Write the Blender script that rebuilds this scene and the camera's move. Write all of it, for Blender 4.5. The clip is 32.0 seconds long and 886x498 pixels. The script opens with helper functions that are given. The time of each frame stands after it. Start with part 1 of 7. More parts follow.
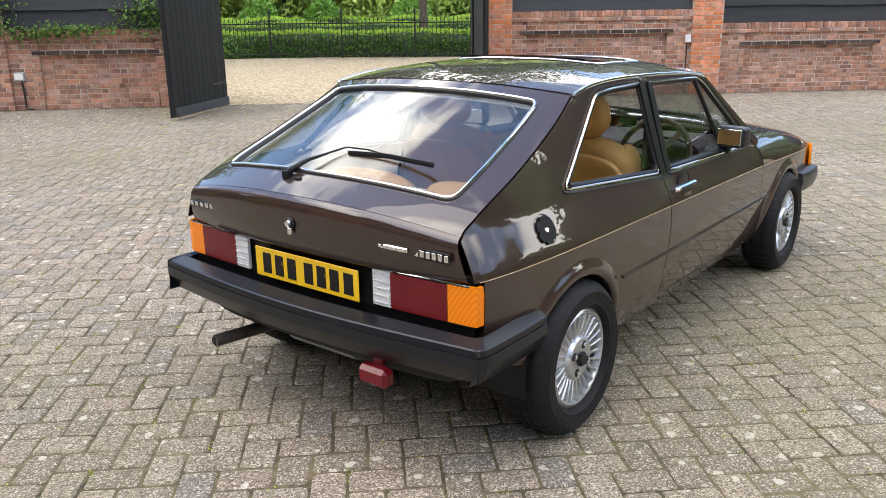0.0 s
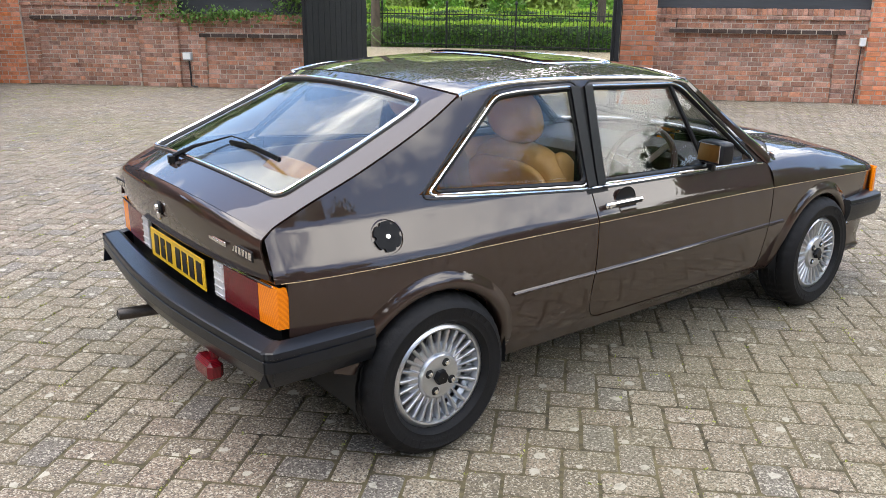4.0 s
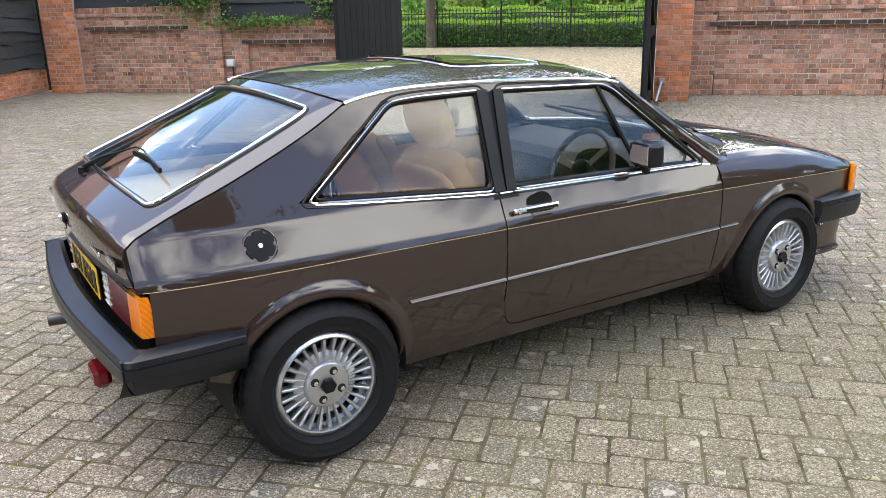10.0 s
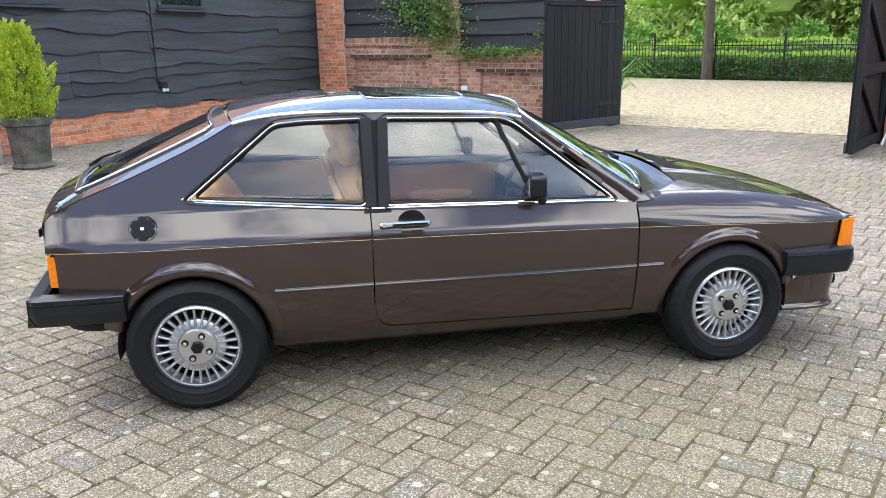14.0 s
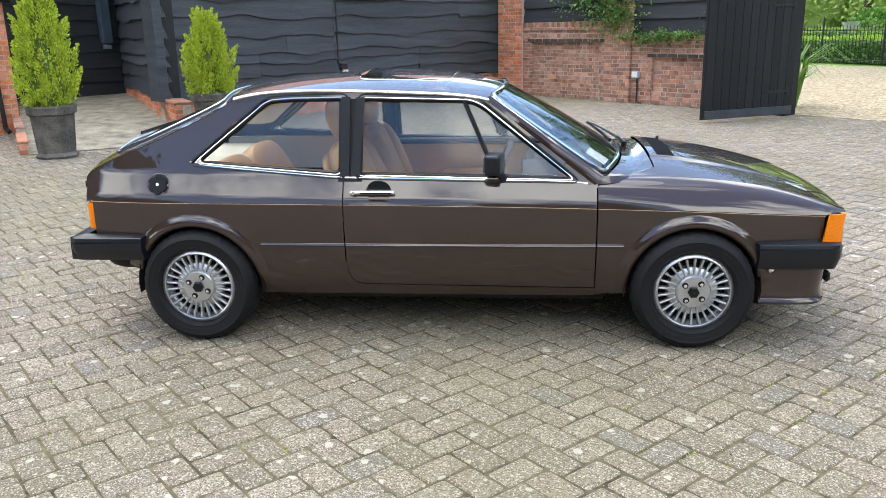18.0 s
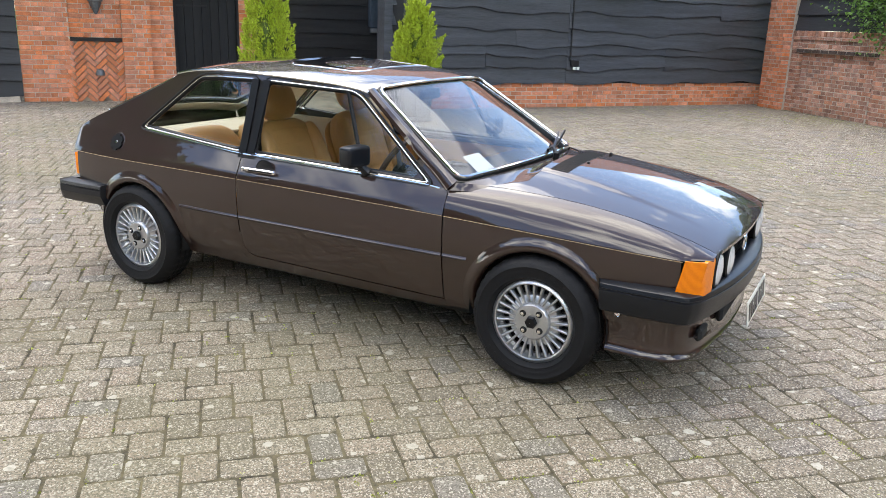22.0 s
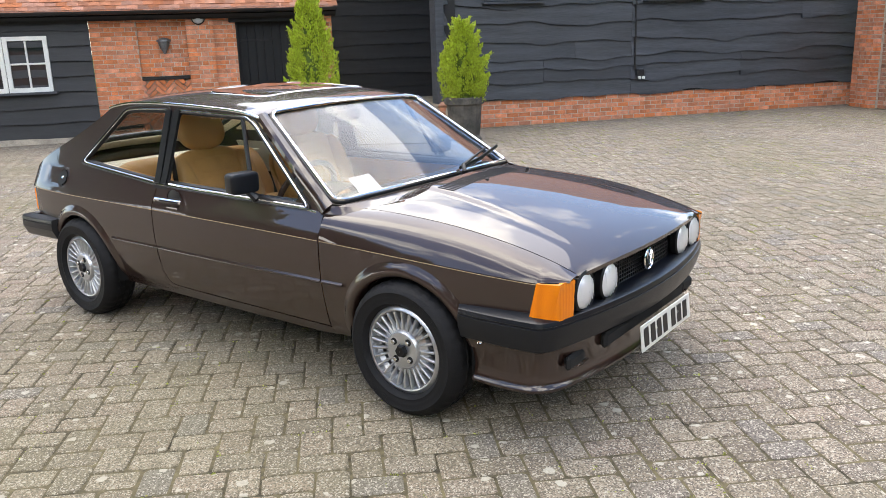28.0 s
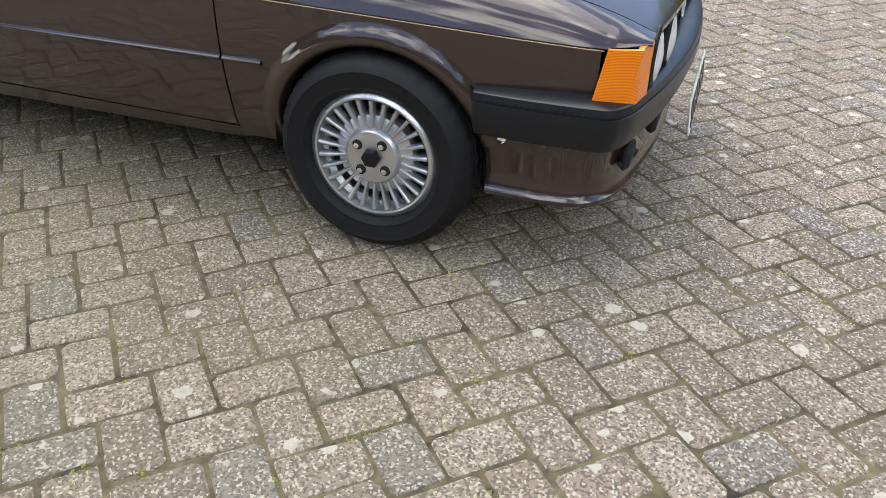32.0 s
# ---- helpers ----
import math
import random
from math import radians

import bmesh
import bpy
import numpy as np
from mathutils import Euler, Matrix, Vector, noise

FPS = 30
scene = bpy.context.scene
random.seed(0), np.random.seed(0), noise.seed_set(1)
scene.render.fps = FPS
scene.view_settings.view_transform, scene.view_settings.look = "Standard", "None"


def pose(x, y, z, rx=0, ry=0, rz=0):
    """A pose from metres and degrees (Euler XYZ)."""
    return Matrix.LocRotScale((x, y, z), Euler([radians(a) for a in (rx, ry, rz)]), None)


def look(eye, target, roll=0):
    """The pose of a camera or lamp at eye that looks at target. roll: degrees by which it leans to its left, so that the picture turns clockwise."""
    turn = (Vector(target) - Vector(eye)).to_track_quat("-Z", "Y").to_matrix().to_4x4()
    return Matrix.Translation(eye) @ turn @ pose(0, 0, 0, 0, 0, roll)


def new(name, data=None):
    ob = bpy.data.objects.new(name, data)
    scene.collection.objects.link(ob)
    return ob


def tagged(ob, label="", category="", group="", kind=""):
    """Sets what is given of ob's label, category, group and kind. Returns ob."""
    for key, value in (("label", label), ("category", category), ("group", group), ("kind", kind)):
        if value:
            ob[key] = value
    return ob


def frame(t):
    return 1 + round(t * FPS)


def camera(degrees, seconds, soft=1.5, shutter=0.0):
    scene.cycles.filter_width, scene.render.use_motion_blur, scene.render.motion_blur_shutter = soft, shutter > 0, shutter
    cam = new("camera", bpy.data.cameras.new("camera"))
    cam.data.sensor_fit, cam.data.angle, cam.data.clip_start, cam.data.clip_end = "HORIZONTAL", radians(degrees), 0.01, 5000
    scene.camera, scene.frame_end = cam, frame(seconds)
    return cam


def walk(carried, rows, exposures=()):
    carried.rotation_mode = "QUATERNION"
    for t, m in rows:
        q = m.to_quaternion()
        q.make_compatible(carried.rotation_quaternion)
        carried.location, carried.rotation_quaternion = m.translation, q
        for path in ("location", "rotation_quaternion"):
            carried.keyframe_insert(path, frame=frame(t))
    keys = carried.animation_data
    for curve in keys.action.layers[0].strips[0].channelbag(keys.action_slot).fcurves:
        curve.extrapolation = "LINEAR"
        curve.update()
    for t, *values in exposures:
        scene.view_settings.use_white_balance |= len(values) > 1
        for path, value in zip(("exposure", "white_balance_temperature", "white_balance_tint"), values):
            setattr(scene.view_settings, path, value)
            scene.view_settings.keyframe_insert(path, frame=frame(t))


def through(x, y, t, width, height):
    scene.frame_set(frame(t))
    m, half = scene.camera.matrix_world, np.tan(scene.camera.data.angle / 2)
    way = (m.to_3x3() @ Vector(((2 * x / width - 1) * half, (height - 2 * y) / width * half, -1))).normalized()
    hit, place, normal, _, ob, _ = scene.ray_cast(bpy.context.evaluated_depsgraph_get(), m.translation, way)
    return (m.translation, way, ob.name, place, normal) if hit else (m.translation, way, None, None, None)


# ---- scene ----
cam = camera(57.59, 32.0, soft=0.5)
# seconds, eye, target, roll; the car's wheelbase lies along x, its middle at the origin
PATH = [
    (0, (-3.577, -2.036, 1.485), (-2.074, -0.844, 0.917), -0.8),
    (0.5, (-3.453, -2.175, 1.483), (-2.008, -0.919, 0.905), -0.4),
    (1, (-3.264, -2.252, 1.47), (-1.881, -0.931, 0.884), -0.2),
    (1.5, (-3.145, -2.434, 1.47), (-1.822, -1.056, 0.877), -0.1),
    (2, (-3.007, -2.607, 1.49), (-1.753, -1.169, 0.891), -0.1),
    (2.5, (-2.824, -2.614, 1.47), (-1.613, -1.138, 0.874), 0.1),
    (3, (-2.734, -2.666, 1.479), (-1.554, -1.163, 0.887), 0.3),
    (3.5, (-2.703, -2.7, 1.482), (-1.536, -1.185, 0.897), 0.5),
    (5.5, (-2.702, -2.732, 1.484), (-1.498, -1.246, 0.901), 0.6),
    (6, (-2.692, -2.73, 1.487), (-1.481, -1.253, 0.896), 0.4),
    (6.5, (-2.684, -2.731, 1.486), (-1.469, -1.261, 0.886), 0.2),
    (7, (-2.671, -2.729, 1.479), (-1.456, -1.263, 0.868), 0.1),
    (7.5, (-2.663, -2.741, 1.475), (-1.452, -1.274, 0.857), -0.1),
    (8, (-2.656, -2.739, 1.476), (-1.457, -1.264, 0.855), -0.2),
    (8.5, (-2.651, -2.746, 1.471), (-1.477, -1.248, 0.856), -0.4),
    (9, (-2.586, -2.888, 1.491), (-1.449, -1.357, 0.886), -0.6),
    (9.5, (-2.402, -2.968, 1.484), (-1.32, -1.394, 0.89), -0.9),
    (10, (-2.174, -3.047, 1.498), (-1.152, -1.43, 0.914), -1.3),
    (10.5, (-2.013, -3.243, 1.507), (-1.113, -1.553, 0.927), -1.9),
    (11, (-1.884, -3.309, 1.508), (-1.056, -1.585, 0.924), -2.2),
    (11.5, (-1.716, -3.29, 1.494), (-0.952, -1.53, 0.929), -2.1),
    (12, (-1.515, -3.362, 1.486), (-0.849, -1.564, 0.918), -1.7),
    (12.5, (-1.263, -3.503, 1.506), (-0.673, -1.681, 0.931), -1.1),
    (13, (-1.039, -3.541, 1.483), (-0.524, -1.69, 0.928), -0.4),
    (13.5, (-0.858, -3.749, 1.504), (-0.431, -1.868, 0.974), -0.2),
    (14, (-0.763, -4.054, 1.513), (-0.409, -2.151, 1.007), -1.0),
    (14.5, (-0.81, -4.356, 1.499), (-0.469, -2.448, 1.009), -1.0),
    (16.5, (-0.4, -4.509, 1.506), (-0.268, -2.584, 0.98), -1.5),
    (17, (-0.152, -4.534, 1.506), (-0.126, -2.607, 0.97), -1.9),
    (17.5, (0.117, -4.546, 1.522), (0.012, -2.624, 0.979), -1.8),
    (18, (0.367, -4.455, 1.51), (0.188, -2.536, 0.977), -1.1),
    (18.5, (0.645, -4.492, 1.513), (0.359, -2.588, 0.97), -0.9),
    (19, (0.915, -4.479, 1.521), (0.531, -2.595, 0.97), -1.0),
    (19.5, (1.145, -4.314, 1.5), (0.665, -2.454, 0.944), -1.0),
    (20, (1.418, -4.237, 1.504), (0.853, -2.4, 0.952), -1.0),
    (20.5, (1.723, -4.21, 1.522), (1.057, -2.4, 0.994), 0.1),
    (21, (1.947, -4.032, 1.484), (1.213, -2.247, 0.961), 1.1),
    (21.5, (2.164, -3.904, 1.487), (1.358, -2.154, 0.954), 1.8),
    (22, (2.39, -3.797, 1.509), (1.476, -2.104, 0.963), 2.0),
    (22.5, (2.494, -3.655, 1.497), (1.52, -1.991, 0.963), 2.1),
    (23, (2.645, -3.625, 1.507), (1.646, -1.983, 0.954), 2.0),
    (23.5, (2.764, -3.62, 1.511), (1.729, -2.008, 0.939), 1.3),
    (24, (2.77, -3.596, 1.51), (1.698, -1.995, 0.975), 0.1),
    (24.5, (2.749, -3.572, 1.502), (1.67, -1.968, 0.988), -0.5),
    (26.5, (2.812, -3.451, 1.48), (1.701, -1.873, 0.957), -0.1),
    (27, (2.868, -3.295, 1.482), (1.728, -1.735, 0.965), -0.2),
    (27.5, (3.041, -3.168, 1.475), (1.88, -1.621, 0.965), -0.8),
    (28, (3.184, -3.091, 1.489), (2.011, -1.551, 0.988), -1.9),
    (28.5, (3.216, -3.005, 1.486), (2.032, -1.471, 0.992), -3.2),
    (29, (3.232, -2.91, 1.468), (2.061, -1.367, 0.971), -5.1),
    (29.5, (3.182, -2.745, 1.453), (1.996, -1.22, 0.935), -3.9),
    (30, (3.181, -2.672, 1.437), (1.915, -1.259, 0.804), -2.7),
    (30.5, (3.144, -2.648, 1.416), (1.924, -1.295, 0.591), -2.4),
    (31, (2.918, -2.663, 1.33), (1.975, -1.175, 0.383), -0.9),
    (31.5, (2.516, -2.66, 1.233), (1.807, -1.115, 0.18), 0.6),
    (32, (2.053, -2.603, 1.24), (1.49, -1.0, 0.184), 1.1),
]
# the film camera opens and closes a little on its way
EXPOSURES = [(0, 0.92, 6750, 10), (3, 0.90, 6700, 10), (9, 0.92, 6600, 9), (12, 1.02, 6400, 8), (14, 1.14, 6350, 8), (17, 1.08, 6350, 7), (20, 0.98, 6500, 8), (24, 0.88, 6750, 9), (28, 0.90, 6800, 10), (30, 0.86, 6850, 10), (31, 0.68, 6750, 10), (32, 0.76, 6550, 9)]
walk(cam, [(t, look(eye, target, roll)) for t, eye, target, roll in PATH], EXPOSURES)

# ---- sky, sun ----
world = bpy.data.worlds.new("sky")
scene.world = world
world.use_nodes = True
SUN_UP, SUN_ROUND = 66.0, 303.0  # degrees; the sun's bearing, clockwise from +y


def build_sky():
    nt = world.node_tree
    nt.nodes.clear()
    out = nt.nodes.new("ShaderNodeOutputWorld")
    bg = nt.nodes.new("ShaderNodeBackground")
    sky = nt.nodes.new("ShaderNodeTexSky")
    sky.sky_type, sky.sun_disc = "NISHITA", False
    sky.sun_elevation, sky.sun_rotation = radians(SUN_UP), radians(SUN_ROUND)
    sky.air_density, sky.dust_density, sky.ozone_density = 1.0, 0.7, 2.5
    tc = nt.nodes.new("ShaderNodeTexCoord")
    mp = nt.nodes.new("ShaderNodeMapping")
    mp.inputs["Scale"].default_value = (1.0, 1.0, 1.7)
    mp.inputs["Location"].default_value = (3.1, 1.2, 2.4)
    big = nt.nodes.new("ShaderNodeTexNoise")
    big.inputs["Scale"].default_value, big.inputs["Detail"].default_value = 1.9, 9.0
    big.inputs["Roughness"].default_value = 0.56
    ramp = nt.nodes.new("ShaderNodeValToRGB")
    ramp.color_ramp.elements[0].position, ramp.color_ramp.elements[1].position = 0.50, 0.58
    grey = nt.nodes.new("ShaderNodeTexNoise")
    grey.inputs["Scale"].default_value, grey.inputs["Detail"].default_value = 4.5, 6.0
    tone = nt.nodes.new("ShaderNodeMix")
    tone.data_type = "RGBA"
    tone.inputs["A"].default_value, tone.inputs["B"].default_value = (7.5, 7.6, 7.8, 1), (16.5, 16.2, 15.6, 1)
    mix = nt.nodes.new("ShaderNodeMix")
    mix.data_type = "RGBA"
    L = nt.links.new
    L(tc.outputs["Generated"], mp.inputs["Vector"])
    L(mp.outputs["Vector"], big.inputs["Vector"])
    L(mp.outputs["Vector"], grey.inputs["Vector"])
    # the cloud is thicker to the south
    apart = nt.nodes.new("ShaderNodeSeparateXYZ")
    lean = nt.nodes.new("ShaderNodeMath")
    lean.operation = "MULTIPLY_ADD"
    lean.inputs[1].default_value = -0.06
    L(tc.outputs["Generated"], apart.inputs["Vector"])
    L(apart.outputs["Y"], lean.inputs[0])
    L(big.outputs["Fac"], lean.inputs[2])
    L(lean.outputs[0], ramp.inputs["Fac"])
    L(grey.outputs["Fac"], tone.inputs["Factor"])
    L(ramp.outputs["Color"], mix.inputs["Factor"])
    L(sky.outputs["Color"], mix.inputs["A"])
    L(tone.outputs["Result"], mix.inputs["B"])
    L(mix.outputs["Result"], bg.inputs["Color"])
    bg.inputs["Strength"].default_value = 0.242
    L(bg.outputs["Background"], out.inputs["Surface"])


build_sky()
sun = new("sun", bpy.data.lights.new("sun", "SUN"))
sun.data.energy, sun.data.angle, sun.data.color = 1.40, radians(70), (1.0, 0.92, 0.82)
a = radians(SUN_ROUND)
sun_from = Vector((math.sin(a), math.cos(a), math.tan(radians(SUN_UP))))
sun.matrix_world = look(sun_from * 40, (0, 0, 0))
scene.view_settings.exposure = 0.42

# ---- materials ----
def material(name, base, rough=0.6, metal=0.0, spread=0.0, scale=8.0, dark=None, bump=0.0, bump_scale=40.0, coat=0.0, spec=0.5, per_piece=0.0, stretch=(1, 1, 1), rough_spread=0.0):
    """A painted or natural surface: base colour, two scales of variation, relief, and a shift from piece to piece."""
    m = bpy.data.materials.new(name)
    m.use_nodes = True
    nt = m.node_tree
    b = nt.nodes["Principled BSDF"]
    L = nt.links.new
    b.inputs["Roughness"].default_value, b.inputs["Metallic"].default_value = rough, metal
    b.inputs["Coat Weight"].default_value, b.inputs["Specular IOR Level"].default_value = coat, spec
    b.inputs["Coat Roughness"].default_value = 0.03
    b.inputs["Base Color"].default_value = (*base, 1)
    if not (spread or bump or per_piece or rough_spread):
        return m
    tc = nt.nodes.new("ShaderNodeTexCoord")
    mp = nt.nodes.new("ShaderNodeMapping")
    mp.inputs["Scale"].default_value = stretch
    L(tc.outputs["Object"], mp.inputs["Vector"])
    where = mp.outputs["Vector"]
    if per_piece:
        info = nt.nodes.new("ShaderNodeObjectInfo")
        geo = nt.nodes.new("ShaderNodeNewGeometry")
        add = nt.nodes.new("ShaderNodeMath")
        add.operation = "ADD"
        L(info.outputs["Random"], add.inputs[0])
        L(geo.outputs["Random Per Island"], add.inputs[1])
        frac = nt.nodes.new("ShaderNodeMath")
        frac.operation = "FRACT"
        L(add.outputs[0], frac.inputs[0])
        shift = nt.nodes.new("ShaderNodeVectorMath")
        shift.operation = "MULTIPLY_ADD"
        shift.inputs[1].default_value = (37.0, 17.0, 23.0)
        L(frac.outputs[0], shift.inputs[0])
        L(where, shift.inputs[2])
        where = shift.outputs["Vector"]
    colour = None
    if spread or per_piece:
        big = nt.nodes.new("ShaderNodeTexNoise")
        big.inputs["Scale"].default_value, big.inputs["Detail"].default_value = scale, 5.0
        fine = nt.nodes.new("ShaderNodeTexNoise")
        fine.inputs["Scale"].default_value, fine.inputs["Detail"].default_value = scale * 9, 3.0
        L(where, big.inputs["Vector"])
        L(where, fine.inputs["Vector"])
        both = nt.nodes.new("ShaderNodeMix")
        both.inputs["Factor"].default_value = 0.4
        L(big.outputs["Fac"], both.inputs["A"])
        L(fine.outputs["Fac"], both.inputs["B"])
        span = nt.nodes.new("ShaderNodeMapRange")
        span.inputs["From Min"].default_value, span.inputs["From Max"].default_value = 0.33, 0.67
        L(both.outputs["Result"], span.inputs["Value"])
        ramp = nt.nodes.new("ShaderNodeMix")
        ramp.data_type = "RGBA"
        low = dark or tuple(c * (1 - spread) for c in base)
        high = tuple(min(1.0, c * (1 + 0.6 * spread)) for c in base)
        ramp.inputs["A"].default_value, ramp.inputs["B"].default_value = (*low, 1), (*high, 1)
        L(span.outputs["Result"], ramp.inputs["Factor"])
        colour = ramp.outputs["Result"]
        if per_piece:
            hsv = nt.nodes.new("ShaderNodeHueSaturation")
            val = nt.nodes.new("ShaderNodeMapRange")
            val.inputs["To Min"].default_value, val.inputs["To Max"].default_value = 1 - per_piece, 1 + per_piece
            L(frac.outputs[0], val.inputs["Value"])
            L(val.outputs["Result"], hsv.inputs["Value"])
            hue = nt.nodes.new("ShaderNodeMapRange")
            hue.inputs["To Min"].default_value, hue.inputs["To Max"].default_value = 1 - 0.5 * per_piece, 1 + 0.5 * per_piece
            spin = nt.nodes.new("ShaderNodeMath")
            spin.operation = "MULTIPLY_ADD"
            spin.inputs[1].default_value, spin.inputs[2].default_value = 7.3, 0.2
            fr = nt.nodes.new("ShaderNodeMath")
            fr.operation = "FRACT"
            L(frac.outputs[0], spin.inputs[0])
            L(spin.outputs[0], fr.inputs[0])
            L(fr.outputs[0], hue.inputs["Value"])
            L(hue.outputs["Result"], hsv.inputs["Saturation"])
            L(colour, hsv.inputs["Color"])
            colour = hsv.outputs["Color"]
        L(colour, b.inputs["Base Color"])
        if rough_spread:
            rr = nt.nodes.new("ShaderNodeMapRange")
            rr.inputs["To Min"].default_value, rr.inputs["To Max"].default_value = rough - rough_spread, min(1, rough + rough_spread)
            L(both.outputs["Result"], rr.inputs["Value"])
            L(rr.outputs["Result"], b.inputs["Roughness"])
    if bump:
        bn = nt.nodes.new("ShaderNodeTexNoise")
        bn.inputs["Scale"].default_value, bn.inputs["Detail"].default_value = bump_scale, 4.0
        L(where, bn.inputs["Vector"])
        bp = nt.nodes.new("ShaderNodeBump")
        bp.inputs["Strength"].default_value, bp.inputs["Distance"].default_value = bump, 0.01
        L(bn.outputs["Fac"], bp.inputs["Height"])
        L(bp.outputs["Normal"], b.inputs["Normal"])
    return m


def glass(name, tint=(0.8, 0.85, 0.83), ior=1.5):
    """A clear pane: what is behind it shows through, and it mirrors more at a grazing angle."""
    m = bpy.data.materials.new(name)
    m.use_nodes = True
    nt = m.node_tree
    nt.nodes.clear()
    out = nt.nodes.new("ShaderNodeOutputMaterial")
    clear = nt.nodes.new("ShaderNodeBsdfTransparent")
    clear.inputs["Color"].default_value = (*tint, 1)
    gloss = nt.nodes.new("ShaderNodeBsdfGlossy")
    gloss.inputs["Roughness"].default_value = 0.0
    fr = nt.nodes.new("ShaderNodeFresnel")
    fr.inputs["IOR"].default_value = ior
    mix = nt.nodes.new("ShaderNodeMixShader")
    nt.links.new(fr.outputs["Fac"], mix.inputs["Fac"])
    nt.links.new(clear.outputs["BSDF"], mix.inputs[1])
    nt.links.new(gloss.outputs["BSDF"], mix.inputs[2])
    nt.links.new(mix.outputs["Shader"], out.inputs["Surface"])
    return m


# ---- mesh tools ----
class Shape:
    """Collects vertices and faces of one part."""

    def __init__(self):
        self.v, self.f = [], []

    def add(self, verts, faces):
        n = len(self.v)
        self.v += [tuple(map(float, p)) for p in verts]
        self.f += [tuple(n + i for i in f) for f in faces]
        return self

    def grid(self, P, flip=False, close=False):
        """P[i][j]: rows of points."""
        P = np.asarray(P, float)
        a, b = P.shape[:2]
        faces = []
        for i in range(a - 1):
            for j in range(b if close else b - 1):
                k = (j + 1) % b
                q = (i * b + j, i * b + k, (i + 1) * b + k, (i + 1) * b + j)
                faces.append(q[::-1] if flip else q)
        return self.add(P.reshape(-1, 3), faces)

    def sheet(self, P, thick, flip=False):
        """A curved sheet with thickness: P, and P moved inwards along its normals."""
        P = np.asarray(P, float)
        du, dv = np.gradient(P, axis=0), np.gradient(P, axis=1)
        n = np.cross(du, dv)
        n /= np.maximum(np.linalg.norm(n, axis=2, keepdims=True), 1e-9)
        if flip:
            n = -n
        Q = P - n * thick
        self.grid(P, not flip)
        self.grid(Q, flip)
        for edge, other, turn in ((P[0], Q[0], flip), (P[-1], Q[-1], not flip), (P[:, 0], Q[:, 0], not flip), (P[:, -1], Q[:, -1], flip)):
            self.grid(np.stack([edge, other]), turn)
        return self

    def box(self, c, s, bevel=0.0, m=None):
        """A box by middle and size, with chamfered edges."""
        hx, hy, hz = (v / 2 for v in s)
        b = min(bevel, hx * 0.99, hy * 0.99, hz * 0.99)
        if b <= 0:
            v = [(x * hx, y * hy, z * hz) for z in (-1, 1) for y in (-1, 1) for x in (-1, 1)]
            f = [(0, 2, 3, 1), (4, 5, 7, 6), (0, 1, 5, 4), (2, 6, 7, 3), (0, 4, 6, 2), (1, 3, 7, 5)]
        else:
            v, at = [], {}
            for x in (-1, 1):
                for y in (-1, 1):
                    for z in (-1, 1):
                        for k, p in enumerate(((x * hx, y * (hy - b), z * (hz - b)), (x * (hx - b), y * hy, z * (hz - b)), (x * (hx - b), y * (hy - b), z * hz))):
                            at[x, y, z, k] = len(v)
                            v.append(p)
            f = []
            order = ((-1, -1), (1, -1), (1, 1), (-1, 1))
            for s1 in (-1, 1):
                q = [at[s1, y, z, 0] for y, z in order], [at[x, s1, z, 1] for x, z in order], [at[x, y, s1, 2] for x, y in order]
                f += [tuple(q[0] if s1 > 0 else q[0][::-1]), tuple(q[1] if s1 < 0 else q[1][::-1]), tuple(q[2] if s1 > 0 else q[2][::-1])]
            for p in (-1, 1):
                for r in (-1, 1):
                    e1 = (at[p, r, -1, 0], at[p, r, 1, 0], at[p, r, 1, 1], at[p, r, -1, 1])
                    e2 = (at[p, -1, r, 0], at[p, -1, r, 2], at[p, 1, r, 2], at[p, 1, r, 0])
                    e3 = (at[-1, p, r, 1], at[1, p, r, 1], at[1, p, r, 2], at[-1, p, r, 2])
                    f += [e1[::-1] if p * r > 0 else e1, e2[::-1] if p * r > 0 else e2, e3[::-1] if p * r > 0 else e3]
            for x in (-1, 1):
                for y in (-1, 1):
                    for z in (-1, 1):
                        t = tuple(at[x, y, z, k] for k in range(3))
                        f.append(t if x * y * z > 0 else t[::-1])
        m = m or Matrix.Identity(4)
        c = Vector(c)
        return self.add([m @ (Vector(p) + c) for p in v], f)

    def lathe(self, profile, n=32, c=(0, 0, 0), axis="z", m=None):
        """Turns (radius, along) round an axis."""
        P = []
        for r, h in profile:
            ring = []
            for k in range(n):
                a = 2 * math.pi * k / n
                x, y = r * math.cos(a), r * math.sin(a)
                p = {"z": (x, y, h), "y": (x, h, -y), "x": (h, x, y)}[axis]
                p = Vector(p) + Vector(c)
                ring.append(m @ p if m else p)
            P.append(ring)
        return self.grid(P, close=True)

    def tube(self, points, r, n=8, closed=False, flat=1.0):
        """A rod along points; r may be a list."""
        pts = [Vector(p) for p in points]
        N = len(pts)
        rs = r if isinstance(r, (list, tuple)) else [r] * N
        P, up = [], None
        for i, p in enumerate(pts):
            a = pts[(i - 1) % N] if (closed or i) else p
            b = pts[(i + 1) % N] if (closed or i < N - 1) else p
            t = (b - a).normalized()
            if up is None:
                up = Vector((0, 0, 1)) if abs(t.z) < 0.9 else Vector((1, 0, 0))
            side = t.cross(up).normalized()
            up = side.cross(t).normalized()
            P.append([p + rs[i] * (math.cos(2 * math.pi * k / n) * side + flat * math.sin(2 * math.pi * k / n) * up) for k in range(n)])
        if closed:
            P.append(P[0])
        self.grid(P, close=True)
